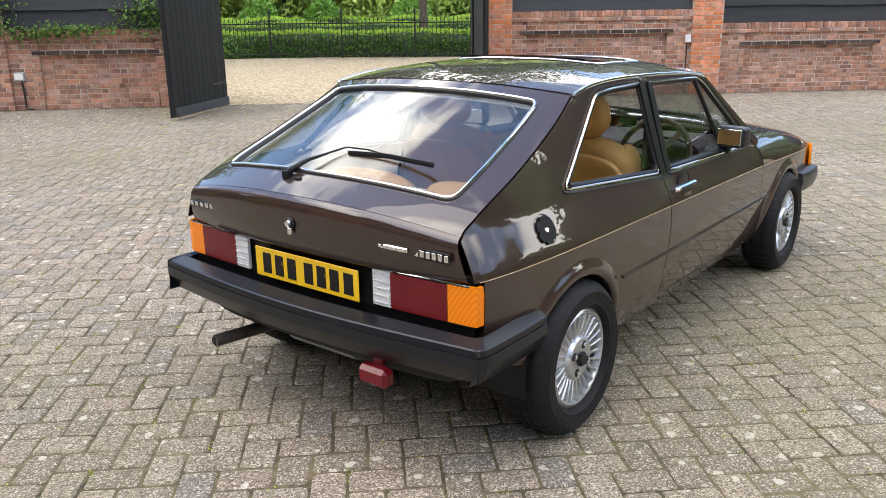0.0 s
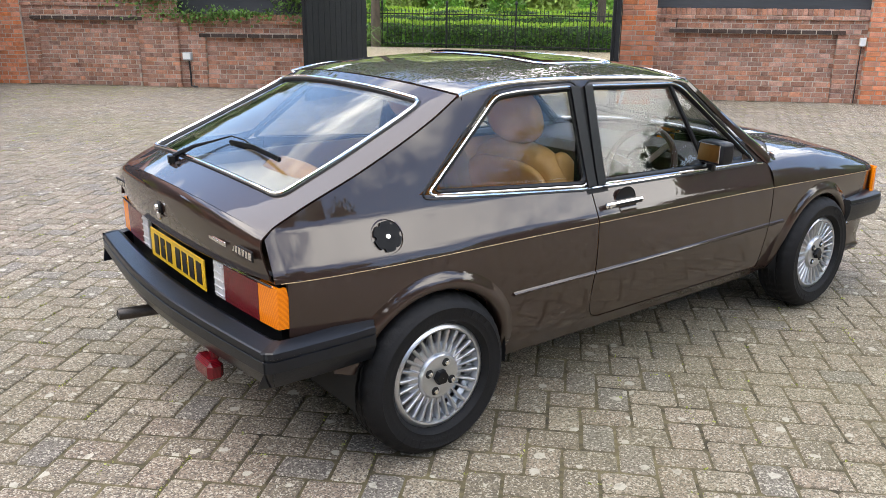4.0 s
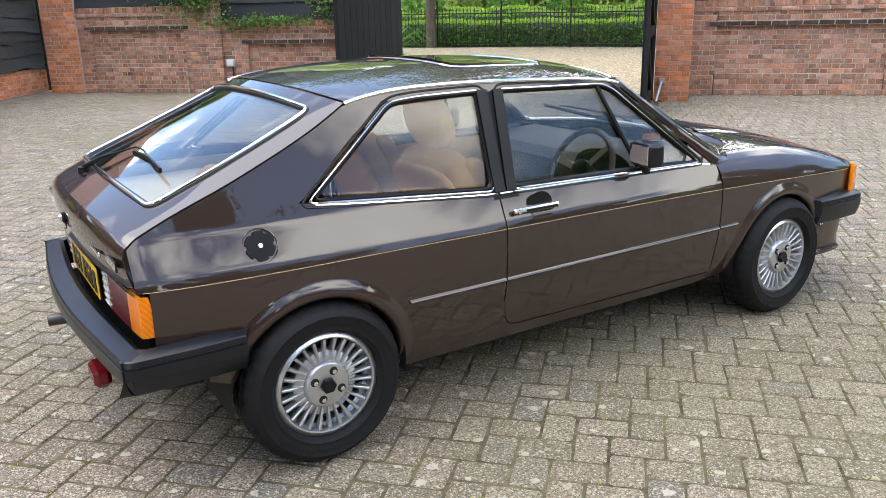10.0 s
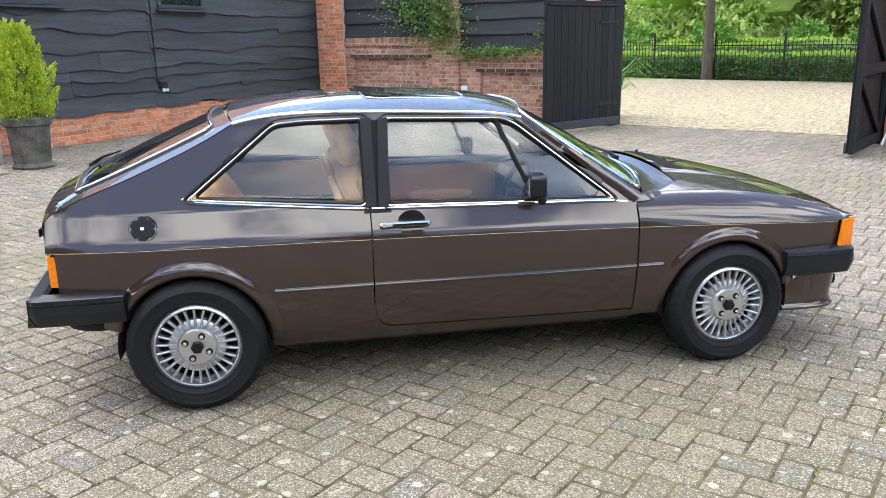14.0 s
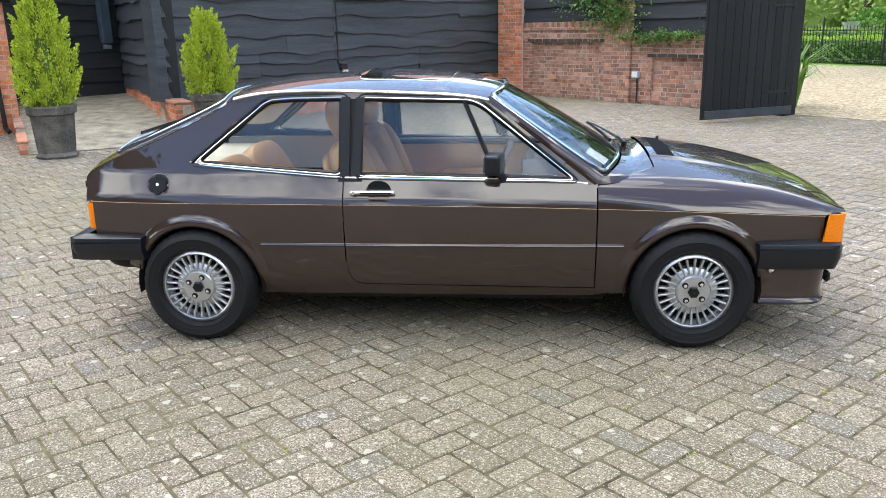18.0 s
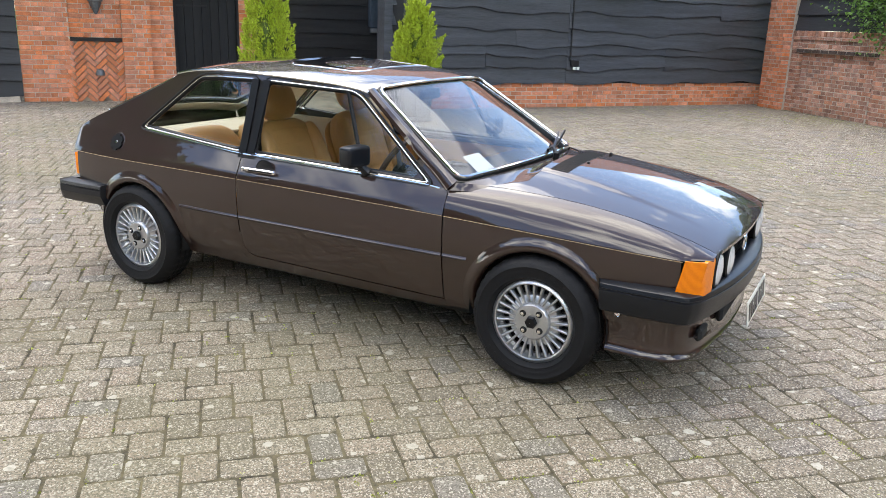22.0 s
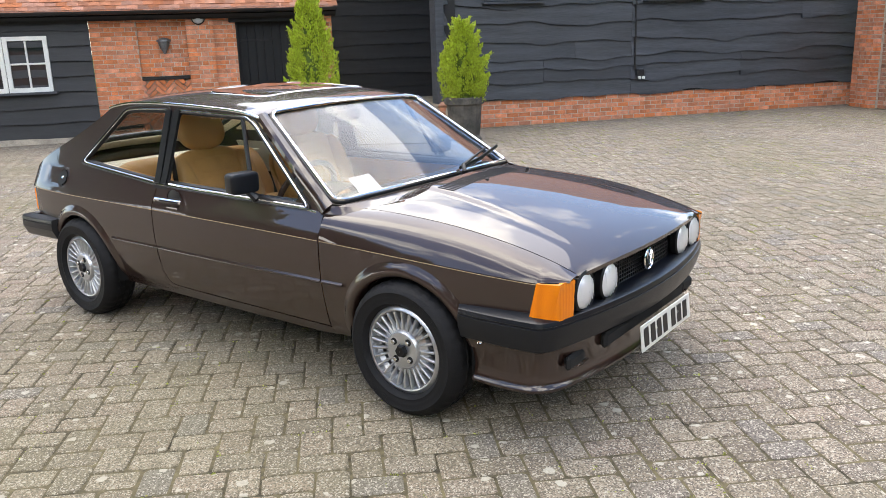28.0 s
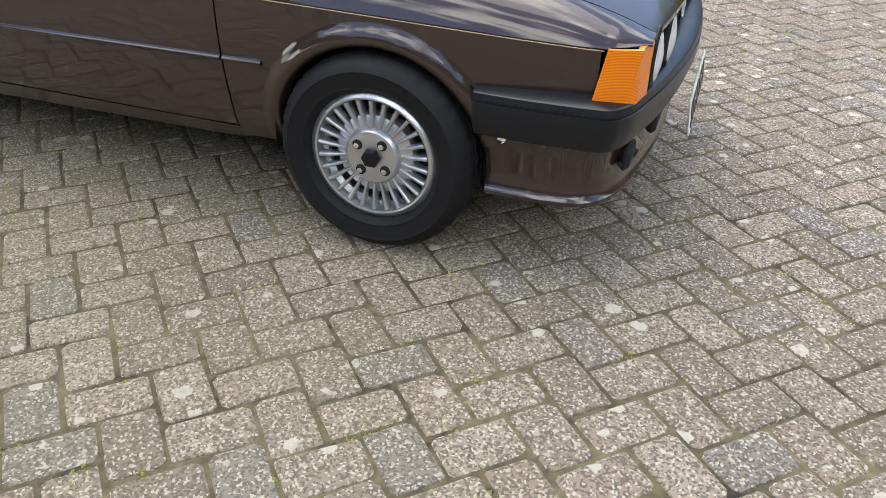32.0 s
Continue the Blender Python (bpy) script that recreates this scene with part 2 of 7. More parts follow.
        if not closed:
            m = len(self.v)
            self.f.append(tuple(m - n + k for k in range(n)))
            self.f.append(tuple(m - N * n + k for k in range(n))[::-1])
        return self

    def prism(self, outline, depth, m=None, hole=None):
        """An outline (x, y), anticlockwise, pushed from z = 0 to z = depth."""
        n = len(outline)
        v = [(x, y, 0) for x, y in outline] + [(x, y, depth) for x, y in outline]
        f = [tuple(range(n))[::-1], tuple(range(n, 2 * n))] + [(i, (i + 1) % n, n + (i + 1) % n, n + i) for i in range(n)]
        return self.add([m @ Vector(p) if m else p for p in v], f)

    def mirrored(self):
        """The same with its twin on the other side of y = 0."""
        n = len(self.v)
        self.v += [(x, -y, z) for x, y, z in self.v]
        self.f += [tuple(n + i for i in f)[::-1] for f in self.f[:]]
        return self

    def flip_y(self):
        self.v = [(x, -y, z) for x, y, z in self.v]
        self.f = [f[::-1] for f in self.f]
        return self

    def mesh(self, name, mat, smooth=30):
        me = bpy.data.meshes.new(name)
        me.from_pydata(self.v, [], self.f)
        me.materials.append(mat)
        if smooth:
            me.shade_smooth()
            me.set_sharp_from_angle(angle=radians(smooth))
        me.update()
        return me


def thing(name, label, category, at=None, group="", kind=""):
    ob = new(name)
    ob.empty_display_size = 0.1
    if at is not None:
        ob.matrix_world = at
    return tagged(ob, label, category, group, kind)


def part(name, shape, mat, parent=None, label="", smooth=30, at=None):
    ob = new(name, shape.mesh(name, mat, smooth) if isinstance(shape, Shape) else shape)
    if parent is not None:
        ob.parent = parent
    if at is not None:
        ob.matrix_basis = at
    if label:
        ob["label"] = label
    return ob


def solo(name, shape, mat, label, category, kind="", smooth=30, at=None, group=""):
    ob = part(name, shape, mat, None, "", smooth, at)
    return tagged(ob, label, category, group, kind)


def curve_of(*pairs):
    """A smooth curve through (x, y) pairs, as a function."""
    xs, ys = np.array([p[0] for p in pairs], float), np.array([p[1] for p in pairs], float)
    d = np.diff(ys) / np.diff(xs)
    m = np.r_[d[0], (d[:-1] + d[1:]) / 2, d[-1]]

    def f(x):
        x = np.clip(np.asarray(x, float), xs[0], xs[-1])
        i = np.clip(np.searchsorted(xs, x) - 1, 0, len(xs) - 2)
        h = xs[i + 1] - xs[i]
        t = (x - xs[i]) / h
        return (2 * t**3 - 3 * t**2 + 1) * ys[i] + (t**3 - 2 * t**2 + t) * h * m[i] + (-2 * t**3 + 3 * t**2) * ys[i + 1] + (t**3 - t**2) * h * m[i + 1]

    return f


def rounded(points, r, n=5):
    """A closed outline with rounded corners (2D)."""
    out, N = [], len(points)
    for i in range(N):
        p, a, b = (np.array(points[k % N], float) for k in (i, i - 1, i + 1))
        da, db = a - p, b - p
        la, lb = np.linalg.norm(da), np.linalg.norm(db)
        rr = r[i] if isinstance(r, (list, tuple)) else r
        d = min(rr, la * 0.49, lb * 0.49)
        s, e = p + da / la * d, p + db / lb * d
        for k in range(n + 1):
            t = k / n
            out.append(tuple((1 - t) ** 2 * s + 2 * t * (1 - t) * p + t**2 * e))
    return out


# ---- surfaces of the place ----
BRICK = material("red_brick", (0.62, 0.240, 0.124), 0.9, spread=0.40, scale=9, bump=0.5, bump_scale=90, per_piece=0.22)
OLD_BRICK = material("weathered_brick", (0.45, 0.240, 0.165), 0.95, spread=0.5, scale=5, dark=(0.19, 0.095, 0.066), bump=0.7, bump_scale=70, per_piece=0.28)
DIRTY_BRICK = material("lichened_dark_brick", (0.075, 0.05, 0.04), 0.95, spread=0.6, scale=12, bump=0.8, bump_scale=60, per_piece=0.3)
MORTAR = material("lime_mortar", (0.50, 0.43, 0.35), 0.95, spread=0.35, scale=14, bump=0.5, bump_scale=120)
OLD_MORTAR = material("old_mortar", (0.50, 0.44, 0.36), 0.95, spread=0.45, scale=8, bump=0.5, bump_scale=120)
BOARD = material("black_stained_timber", (0.046, 0.051, 0.060), 0.60, spread=0.55, scale=2.2, bump=0.5, bump_scale=26, per_piece=0.28, stretch=(0.35, 1, 5), rough_spread=0.12)
BLACK_OR_SHADED_BOARD = material("black_or_shaded_boards", (0.026, 0.028, 0.032), 0.6, spread=0.4, scale=2.5, bump=0.4, bump_scale=26, per_piece=0.25, stretch=(0.35, 1, 5), rough_spread=0.1)
BACKING = material("dark_timber_backing", (0.012, 0.013, 0.015), 0.8, spread=0.3)
GATE_WOOD = material("black_gate_timber", (0.013, 0.014, 0.015), 0.7, spec=0.3, spread=0.4, scale=3, bump=0.4, bump_scale=22, per_piece=0.25, stretch=(5, 5, 0.35), rough_spread=0.12)
IRON = material("black_iron", (0.012, 0.012, 0.013), 0.45, metal=0.3, spread=0.3, scale=30, bump=0.2)
PIPE = material("black_plastic_pipe", (0.014, 0.014, 0.016), 0.35, spread=0.2, scale=20)
WHITE_PAINT = material("white_gloss_paint", (0.78, 0.78, 0.75), 0.4, spread=0.08, scale=10, bump=0.05)
DARK_GLASS = material("dark_window_glass", (0.02, 0.024, 0.027), 0.03, spec=0.7, spread=0.2, scale=2)
GALV = material("galvanised_steel", (0.42, 0.45, 0.48), 0.45, metal=0.8, spread=0.2, scale=18)
LEAD = material("lead_grey_metal", (0.16, 0.17, 0.18), 0.55, metal=0.5, spread=0.35, scale=25, bump=0.3)
CONCRETE = material("pale_concrete", (0.30, 0.265, 0.20), 0.95, spread=0.6, scale=5, bump=0.6, bump_scale=60)
GRAVEL = material("buff_gravel", (0.42, 0.35, 0.24), 0.95)
TILE = material("clay_roof_tile", (0.36, 0.15, 0.085), 0.9, spread=0.4, scale=7, bump=0.5, bump_scale=60, per_piece=0.3)
LAWN = material("lawn_grass", (0.20, 0.33, 0.05), 0.95, spread=0.4, scale=1.2, bump=0.6, bump_scale=30)
GREEN_PLASTIC = material("grey_plastic_box", (0.40, 0.42, 0.43), 0.5, spread=0.1)
CLAY = material("weathered_terracotta", (0.125, 0.112, 0.094), 0.9, spread=0.55, scale=6, dark=(0.030, 0.030, 0.028), bump=0.6, bump_scale=50)
SOIL = material("soil", (0.04, 0.03, 0.02), 1.0, spread=0.5, scale=20, bump=0.8)


def gravel_nodes():
    """Rounded stones of many colours, lying loose."""
    nt = GRAVEL.node_tree
    b = nt.nodes["Principled BSDF"]
    geo = nt.nodes.new("ShaderNodeNewGeometry")
    vor = nt.nodes.new("ShaderNodeTexVoronoi")
    vor.inputs["Scale"].default_value = 24.0
    big = nt.nodes.new("ShaderNodeTexNoise")
    big.inputs["Scale"].default_value, big.inputs["Detail"].default_value = 0.8, 6.0
    ramp = nt.nodes.new("ShaderNodeValToRGB")
    ramp.color_ramp.elements[0].color, ramp.color_ramp.elements[1].color = (0.20, 0.145, 0.075, 1), (0.56, 0.46, 0.31, 1)
    sep = nt.nodes.new("ShaderNodeSeparateColor")
    mix = nt.nodes.new("ShaderNodeMix")
    mix.data_type, mix.blend_type = "RGBA", "MULTIPLY"
    mix.inputs["Factor"].default_value = 0.5
    bump = nt.nodes.new("ShaderNodeBump")
    bump.inputs["Strength"].default_value, bump.inputs["Distance"].default_value = 1.0, 0.03
    bump.invert = True
    Lk = nt.links.new
    Lk(geo.outputs["Position"], vor.inputs["Vector"])
    Lk(geo.outputs["Position"], big.inputs["Vector"])
    Lk(vor.outputs["Color"], sep.inputs["Color"])
    Lk(sep.outputs["Red"], ramp.inputs["Fac"])
    Lk(ramp.outputs["Color"], mix.inputs["A"])
    Lk(big.outputs["Color"], mix.inputs["B"])
    Lk(ramp.outputs["Color"], b.inputs["Base Color"])
    Lk(vor.outputs["Distance"], bump.inputs["Height"])
    Lk(bump.outputs["Normal"], b.inputs["Normal"])


gravel_nodes()


def leaf_material(name, base, spread=0.35, through=0.25):
    m = bpy.data.materials.new(name)
    m.use_nodes = True
    nt = m.node_tree
    b = nt.nodes["Principled BSDF"]
    geo = nt.nodes.new("ShaderNodeNewGeometry")
    ramp = nt.nodes.new("ShaderNodeMix")
    ramp.data_type = "RGBA"
    ramp.inputs["A"].default_value = (*(c * (1 - spread) for c in base), 1)
    ramp.inputs["B"].default_value = (*(min(1, c * (1 + spread)) for c in base), 1)
    nt.links.new(geo.outputs["Random Per Island"], ramp.inputs["Factor"])
    nt.links.new(ramp.outputs["Result"], b.inputs["Base Color"])
    b.inputs["Roughness"].default_value = 0.55
    tr = nt.nodes.new("ShaderNodeBsdfTranslucent")
    nt.links.new(ramp.outputs["Result"], tr.inputs["Color"])
    mix = nt.nodes.new("ShaderNodeMixShader")
    mix.inputs["Fac"].default_value = through
    out = nt.nodes["Material Output"]
    nt.links.new(b.outputs["BSDF"], mix.inputs[1])
    nt.links.new(tr.outputs["BSDF"], mix.inputs[2])
    nt.links.new(mix.outputs["Shader"], out.inputs["Surface"])
    return m


CONIFER = leaf_material("lime_conifer_foliage", (0.45, 0.55, 0.05), 0.4)
HEDGE = leaf_material("box_hedge_leaves", (0.14, 0.28, 0.04), 0.45)
SHOOTS = leaf_material("young_hedge_shoots", (0.36, 0.52, 0.05), 0.35)
IVY = leaf_material("ivy_leaves", (0.13, 0.24, 0.05), 0.5)
TREE_LEAF = leaf_material("tree_leaves", (0.09, 0.16, 0.03), 0.45)
WILLOW = leaf_material("pale_willow_leaves", (0.42, 0.50, 0.15), 0.3, 0.4)
MOSS = leaf_material("moss_and_weeds", (0.27, 0.30, 0.05), 0.45, 0.15)
BARK = material("tree_bark", (0.10, 0.075, 0.055), 0.95, spread=0.5, scale=9, bump=1.0, bump_scale=25, stretch=(1, 1, 0.3))

# frames of reference: along the wall, outwards from the yard, up
MW = Matrix(((0.694, 0.720, 0, 0.720 * 10.02), (-0.720, 0.694, 0, 0.694 * 10.02), (0, 0, 1, 0), (0, 0, 0, 1)))
MB = Matrix(((0.593, -0.805, 0, -0.805 * 8.85), (0.805, 0.593, 0, 0.593 * 8.85), (0, 0, 1, 0), (0, 0, 0, 1)))
MK = Matrix(((0.590, -0.807, 0, -0.807 * 10.7), (0.807, 0.590, 0, 0.590 * 10.7), (0, 0, 1, 0), (0, 0, 0, 1)))
rng = random.Random(7)
BRICKS = []  # (parent, mesh key, pose), laid at the end of the file


def lay(parent, x0, x1, z0, z1, y, depth=0.2, bond="flemish", mat=None, mortar=None, pitch=0.075, end_faces=True):
    """One flat field of brickwork, its face at y, with a recessed mortar bed behind."""
    mat, mortar = mat or OLD_BRICK, mortar or OLD_MORTAR
    rows = max(1, round((z1 - z0) / pitch))
    h = (z1 - z0) / rows
    for r in range(rows):
        x = x0
        k = r % 2
        first = True
        while x < x1 - 0.03:
            if bond == "flemish":
                w = 0.215 if (k % 2 == 0) else 0.1025
                if first and r % 2:
                    w = 0.16
            else:
                w = 0.215 if not (first and r % 2) else 0.1075
            first = False
            k += 1
            e = min(x + w, x1)
            if e - x > 0.03:
                size = round((e - x) / 0.01) * 0.01
                jog = rng.uniform(-0.003, 0.003)
                BRICKS.append((parent, (max(0.03, size), round(h - 0.010, 3), mat.name), Matrix.Translation(((x + e) / 2, y + 0.051 + jog, z0 + (r + 0.5) * h)) @ Matrix.Rotation(rng.uniform(-0.006, 0.006), 4, "Y")))
            x = e + 0.010
    return part("mortar", Shape().box(((x0 + x1) / 2, y + 0.007 + depth / 2, (z0 + z1) / 2), (x1 - x0 - 0.004, depth, z1 - z0)), mortar, parent, smooth=0)


def soldiers(parent, x0, x1, z, y, high=0.1, deep=0.13, mat=None):
    """A coping of bricks on edge."""
    n = max(1, round((x1 - x0) / 0.078))
    for i in range(n):
        BRICKS.append((parent, (0.067, high, (mat or OLD_BRICK).name), Matrix.Translation((x0 + (i + 0.5) * (x1 - x0) / n, y + 0.051 + rng.uniform(-0.004, 0.004), z + high / 2 + rng.uniform(-0.004, 0.004)))))


def board(length, high, seed, wavy=0.03, thick=0.028, lean=0.042):
    """A feather-edged board, its lower edge left as the tree grew; local x along, z up, face towards -y."""
    n = max(4, int(length / 0.11))
    r = random.Random(seed)
    ph, am = [r.uniform(0, 9) for _ in range(4)], [r.uniform(0.4, 1.0) for _ in range(4)]
    rows = []
    for j in range(4):
        f = j / 3
        row = []
        for i in range(n + 1):
            x = length * i / n
            w = wavy * (am[0] * math.sin(x * 1.9 + ph[0]) + 0.7 * am[1] * math.sin(x * 4.1 + ph[1]) + 0.45 * am[2] * math.sin(x * 8.3 + ph[2]) - 1.2 * max(0, math.sin(x * 1.3 + ph[3])) ** 8)
            z0 = w
            row.append((x, -lean * (1 - f) - 0.002 * math.sin(3 * x + 5 * f), z0 + f * (high - z0)))
        rows.append(row)
    return Shape().sheet(rows, thick, flip=True)


def clad(parent, x0, x1, z0, z1, y, rows, seed, wavy=0.03, joints=(), mat=None):
    """Overlapping boards on a wall: rows gives their lower edges' heights; joints: (row, x) where one board ends."""
    zs = [z for z in rows if z0 <= z < z1] + [z1]
    for i in range(len(zs) - 1):
        cuts = [x0] + sorted(x for r, x in joints if r == i) + [x1]
        for k in range(len(cuts) - 1):
            part("weatherboard", board(cuts[k + 1] - cuts[k] - 0.004, zs[i + 1] - zs[i] + 0.05, seed * 100 + i * 7 + k, wavy), mat or BOARD, parent, at=Matrix.Translation((cuts[k], y, zs[i])))


def leaf_quads(shape, spots, size, rnd, spread=0.5, up=0.0, long=1.6):
    """Small folded leaves at spots of (point, outward direction)."""
    for p, n in spots:
        p, n = Vector(p), Vector(n)
        t = Vector((rnd.gauss(0, 1), rnd.gauss(0, 1), rnd.gauss(0, 1))) * spread + n
        t.z += up
        t.normalize()
        s = t.cross(Vector((rnd.gauss(0, 1), rnd.gauss(0, 1), rnd.gauss(0, 1)))).normalized()
        q = size * rnd.uniform(0.6, 1.35)
        w = s * q * 0.5
        fold = t.cross(s) * q * 0.18
        shape.add([p, p + t * q * long * 0.5 + w + fold, p + t * q * long, p + t * q * long * 0.5 - w + fold], [(0, 1, 2), (0, 2, 3)])


# ---- ground ----
ground_me = Shape().add([(-400, -400, -0.06), (400, -400, -0.06), (400, 400, -0.06), (-400, 400, -0.06)], [(0, 1, 2, 3)])
solo("ground", ground_me, LAWN, "wide green grass ground under and beyond the yard", "ground", "structure", smooth=0)
# sand bed under the paving, in the yard's own frame
# before it, an unseen gravel sheet, added only for what the car mirrors
solo("side_yard", Shape().box((0, -36, -0.056), (130, 68, 0.03)).box((-40, 6, -0.056), (50, 16, 0.03)), GRAVEL, "unseen buff gravel sheet added for the car's reflections", "gravel", "structure", smooth=0)
yard = thing("paving", "grey-brown herringbone concrete block paving with mossy joints", "paving", MW.copy(), kind="structure")
BED = material("sandy_mossy_joints", (0.120, 0.100, 0.050), 1.0, spread=0.65, scale=4, dark=(0.022, 0.018, 0.011), bump=0.6, bump_scale=80)
part("joint_bed", Shape().box((-2, -13.0, -0.0345), (30, 26.3, 0.06)), BED, yard, smooth=0)
solo("gravel", Shape().box((-4, 7.3, -0.05), (30, 14.5, 0.1)), GRAVEL, "pale buff loose gravel drive outside the gates", "gravel", "structure", smooth=0, at=MW.copy())

# ---- gate wall ----


def panel_section(x0, x1, p0, p1, zb, zt, top, depth=0.24):
    """A wall bay with a recessed panel and a dark dripping ledge over it."""
    wall_gate = thing("wall_gate", "weathered red brick yard wall bay with a recessed panel", "wall", MW.copy(), kind="structure")
    lay(wall_gate, x0, p0, 0, top, 0.0, depth)
    lay(wall_gate, p1, x1, 0, top, 0.0, depth)
    lay(wall_gate, p0 + 0.01, p1 - 0.01, 0, zb, 0.0, depth)
    lay(wall_gate, p0 + 0.01, p1 - 0.01, zt, top, 0.0, depth)
    lay(wall_gate, p0, p1, zb, zt, 0.06, depth - 0.06)
    lay(wall_gate, p0 - 0.1, p1 + 0.1, zt, zt + 0.07, -0.025, 0.03, "stretcher", DIRTY_BRICK)
    lay(wall_gate, x0, x1, top - 0.02, top + 0.04, -0.03, 0.3, "stretcher", OLD_BRICK)
    soldiers(wall_gate, x0, x1, top + 0.045, -0.02)
    part("coping_bed", Shape().box(((x0 + x1) / 2, 0.12, top + 0.08), (x1 - x0, 0.24, 0.09)), OLD_MORTAR, wall_gate, smooth=0)


def pier(x0, x1, top, y=-0.085, mat=None):
    wall_gate = thing("wall_pier", "red brick pier of the yard wall", "pier", MW.copy(), kind="structure")
    lay(wall_gate, x0, x1, 0, top, y, 0.42, "flemish", mat or BRICK, MORTAR)


pier(-10.32, -9.66, 2.6, -0.14)
panel_section(-9.66, -7.32, -9.40, -7.44, 0.46, 1.14, 1.40)
pier(-7.32, -6.68, 2.45, -0.06, OLD_BRICK)
panel_section(-6.68, -4.0, -6.2, -4.36, 0.24, 0.87, 1.12)
pier(-4.0, -3.62, 2.3, -0.04)
pier(0.90, 1.41, 2.3, -0.90)
part("pier_core", Shape().box((1.155, -0.24, 1.15), (0.50, 0.48, 2.3)), OLD_BRICK, thing("wall_pier", "red brick return behind the gate pier", "pier", MW.copy(), kind="structure"), smooth=0)
panel_section(1.41, 4.73, 1.82, 4.30, 0.33, 1.06, 1.30)
pier(4.73, 5.26, 2.3)
panel_section(5.26, 8.60, 5.72, 8.12, 0.16, 0.82, 1.06)
pier(8.60, 9.13, 2.3)
lay(thing("wall_gate", "weathered red brick yard wall", "wall", MW.copy(), kind="structure"), 9.13, 12.9, 0, 1.06, 0.0, 0.24, "flemish")

# boards above the brickwork
fence_boards = thing("wall_boards", "black-stained horizontal timber boards above the brick wall", "boarding", MW.copy(), kind="structure")
for x0, x1, zb, zt, seed in ((-9.66, -7.20, 1.55, 2.45, 3), (-6.75, -3.7, 1.28, 2.45, 4), (1.41, 4.73, 1.44, 2.5, 5), (5.26, 8.6, 1.20, 2.5, 6), (9.13, 12.9, 1.2, 2.5, 8)):
    clad(fence_boards, x0, x1, zb, zt, 0.05, [zb + 0.29 * k for k in range(5)], seed, 0.008, mat=BLACK_OR_SHADED_BOARD)
    part("boarding_back", Shape().box(((x0 + x1) / 2, 0.12, (zb + zt) / 2), (x1 - x0, 0.08, zt - zb)), BACKING, fence_boards, smooth=0)

# ---- gates ----
def gate_leaf(name, hinge, L, turn, face):
    """An open timber leaf by its hinge, length and turn from square to the wall; face: the side that its boards are on."""
    g = thing(name, "black-stained ledged timber yard gate standing open", "gate", MW @ Matrix.Translation((*hinge, 0)) @ Matrix.Rotation(radians(turn), 4, "Z"), "yard gates")
    x, y0, y1 = 0.0, -L, 0.0
    n = 11
    for i in range(n):
        w = L / n
        part("board", Shape().box((0, 0, 0), (0.024, w - 0.005, 1.90 + 0.012 * math.sin(i * 2.1)), 0.003), GATE_WOOD, g, at=Matrix.Translation((x + face * 0.03, y0 + (i + 0.5) * w, 1.01)))
    back = -face * 0.012
    for yy, ww in ((y0 + 0.06, 0.13), (y1 - 0.07, 0.14)):
        part("stile", Shape().box((0, 0, 0), (0.055, ww, 2.08), 0.006), GATE_WOOD, g, at=Matrix.Translation((x + back, yy, 1.09)))
    for zz in (0.12, 1.05, 1.98):
        part("rail", Shape().box((0, 0, 0), (0.05, L - 0.26, 0.14), 0.005), GATE_WOOD, g, at=Matrix.Translation((x + back, (y0 + y1) / 2, zz)))
    for za, zb in ((0.2, 0.98), (1.12, 1.92)):
        a, b = Vector((x + back, y0 + 0.16, zb)), Vector((x + back, y1 - 0.16, za))
        part("brace", Shape().box((0, 0, 0), (0.045, (b - a).length, 0.12), 0.005), GATE_WOOD, g, at=Matrix.Translation((a + b) / 2) @ Matrix.Rotation(math.atan2(b.z - a.z, b.y - a.y), 4, "X"))
    part("kick_board", Shape().box((0, 0, 0), (0.03, L - 0.02, 0.13), 0.004), BOARD, g, "weathered dark kick board", at=Matrix.Translation((x + face * 0.056, (y0 + y1) / 2, 0.12)))
    part("top_cap", Shape().box((0, 0, 0), (0.09, L - 0.1, 0.035), 0.006), GATE_WOOD, g, at=Matrix.Translation((x + face * 0.01, (y0 + y1) / 2, 1.985)))
    for zz in (0.42, 1.72):
        h = part("strap_hinge", Shape().box((0, 0, 0), (0.008, 0.46, 0.035), 0.003).box((0, 0.2, 0), (0.012, 0.05, 0.10), 0.003).box((0, -0.06, 0), (0.012, 0.035, 0.08), 0.003), IRON, g, at=Matrix.Translation((x + face * 0.048, y1 - 0.3, zz)))
        part("scroll", Shape().tube([(0, -0.23 + 0.02 * math.sin(k), 0.02 * math.cos(k)) for k in np.linspace(0, 5, 12)], 0.006, 6), IRON, h)
    return g


gate_leaf("yard_gate", (-3.24, -0.34), 1.73, -16.6, 1)
gate_leaf("yard_gate", (0.845, -0.84), 1.64, -3.6, -1)
posts = thing("gate_post", "black timber gate post bolted to the brick pier", "post", MW.copy(), "gate posts")
part("post", Shape().box((-3.47, -0.12, 1.15), (0.28, 0.36, 2.3), 0.01), GATE_WOOD, posts)
posts2 = thing("gate_post", "black timber gate post bolted to the brick pier", "post", MW.copy(), "gate posts")
part("post", Shape().box((0.83, -0.74, 1.15), (0.12, 0.16, 2.3), 0.01), GATE_WOOD, posts2)
stay = thing("gate_stay", "galvanised steel gate stay bolt on the paving by the pier", "gate stay", MW.copy())
part("stay_bar", Shape().tube([(0.93, -1.24, 0.03), (1.00, -1.02, 0.30)], 0.022, 8), GALV, stay)
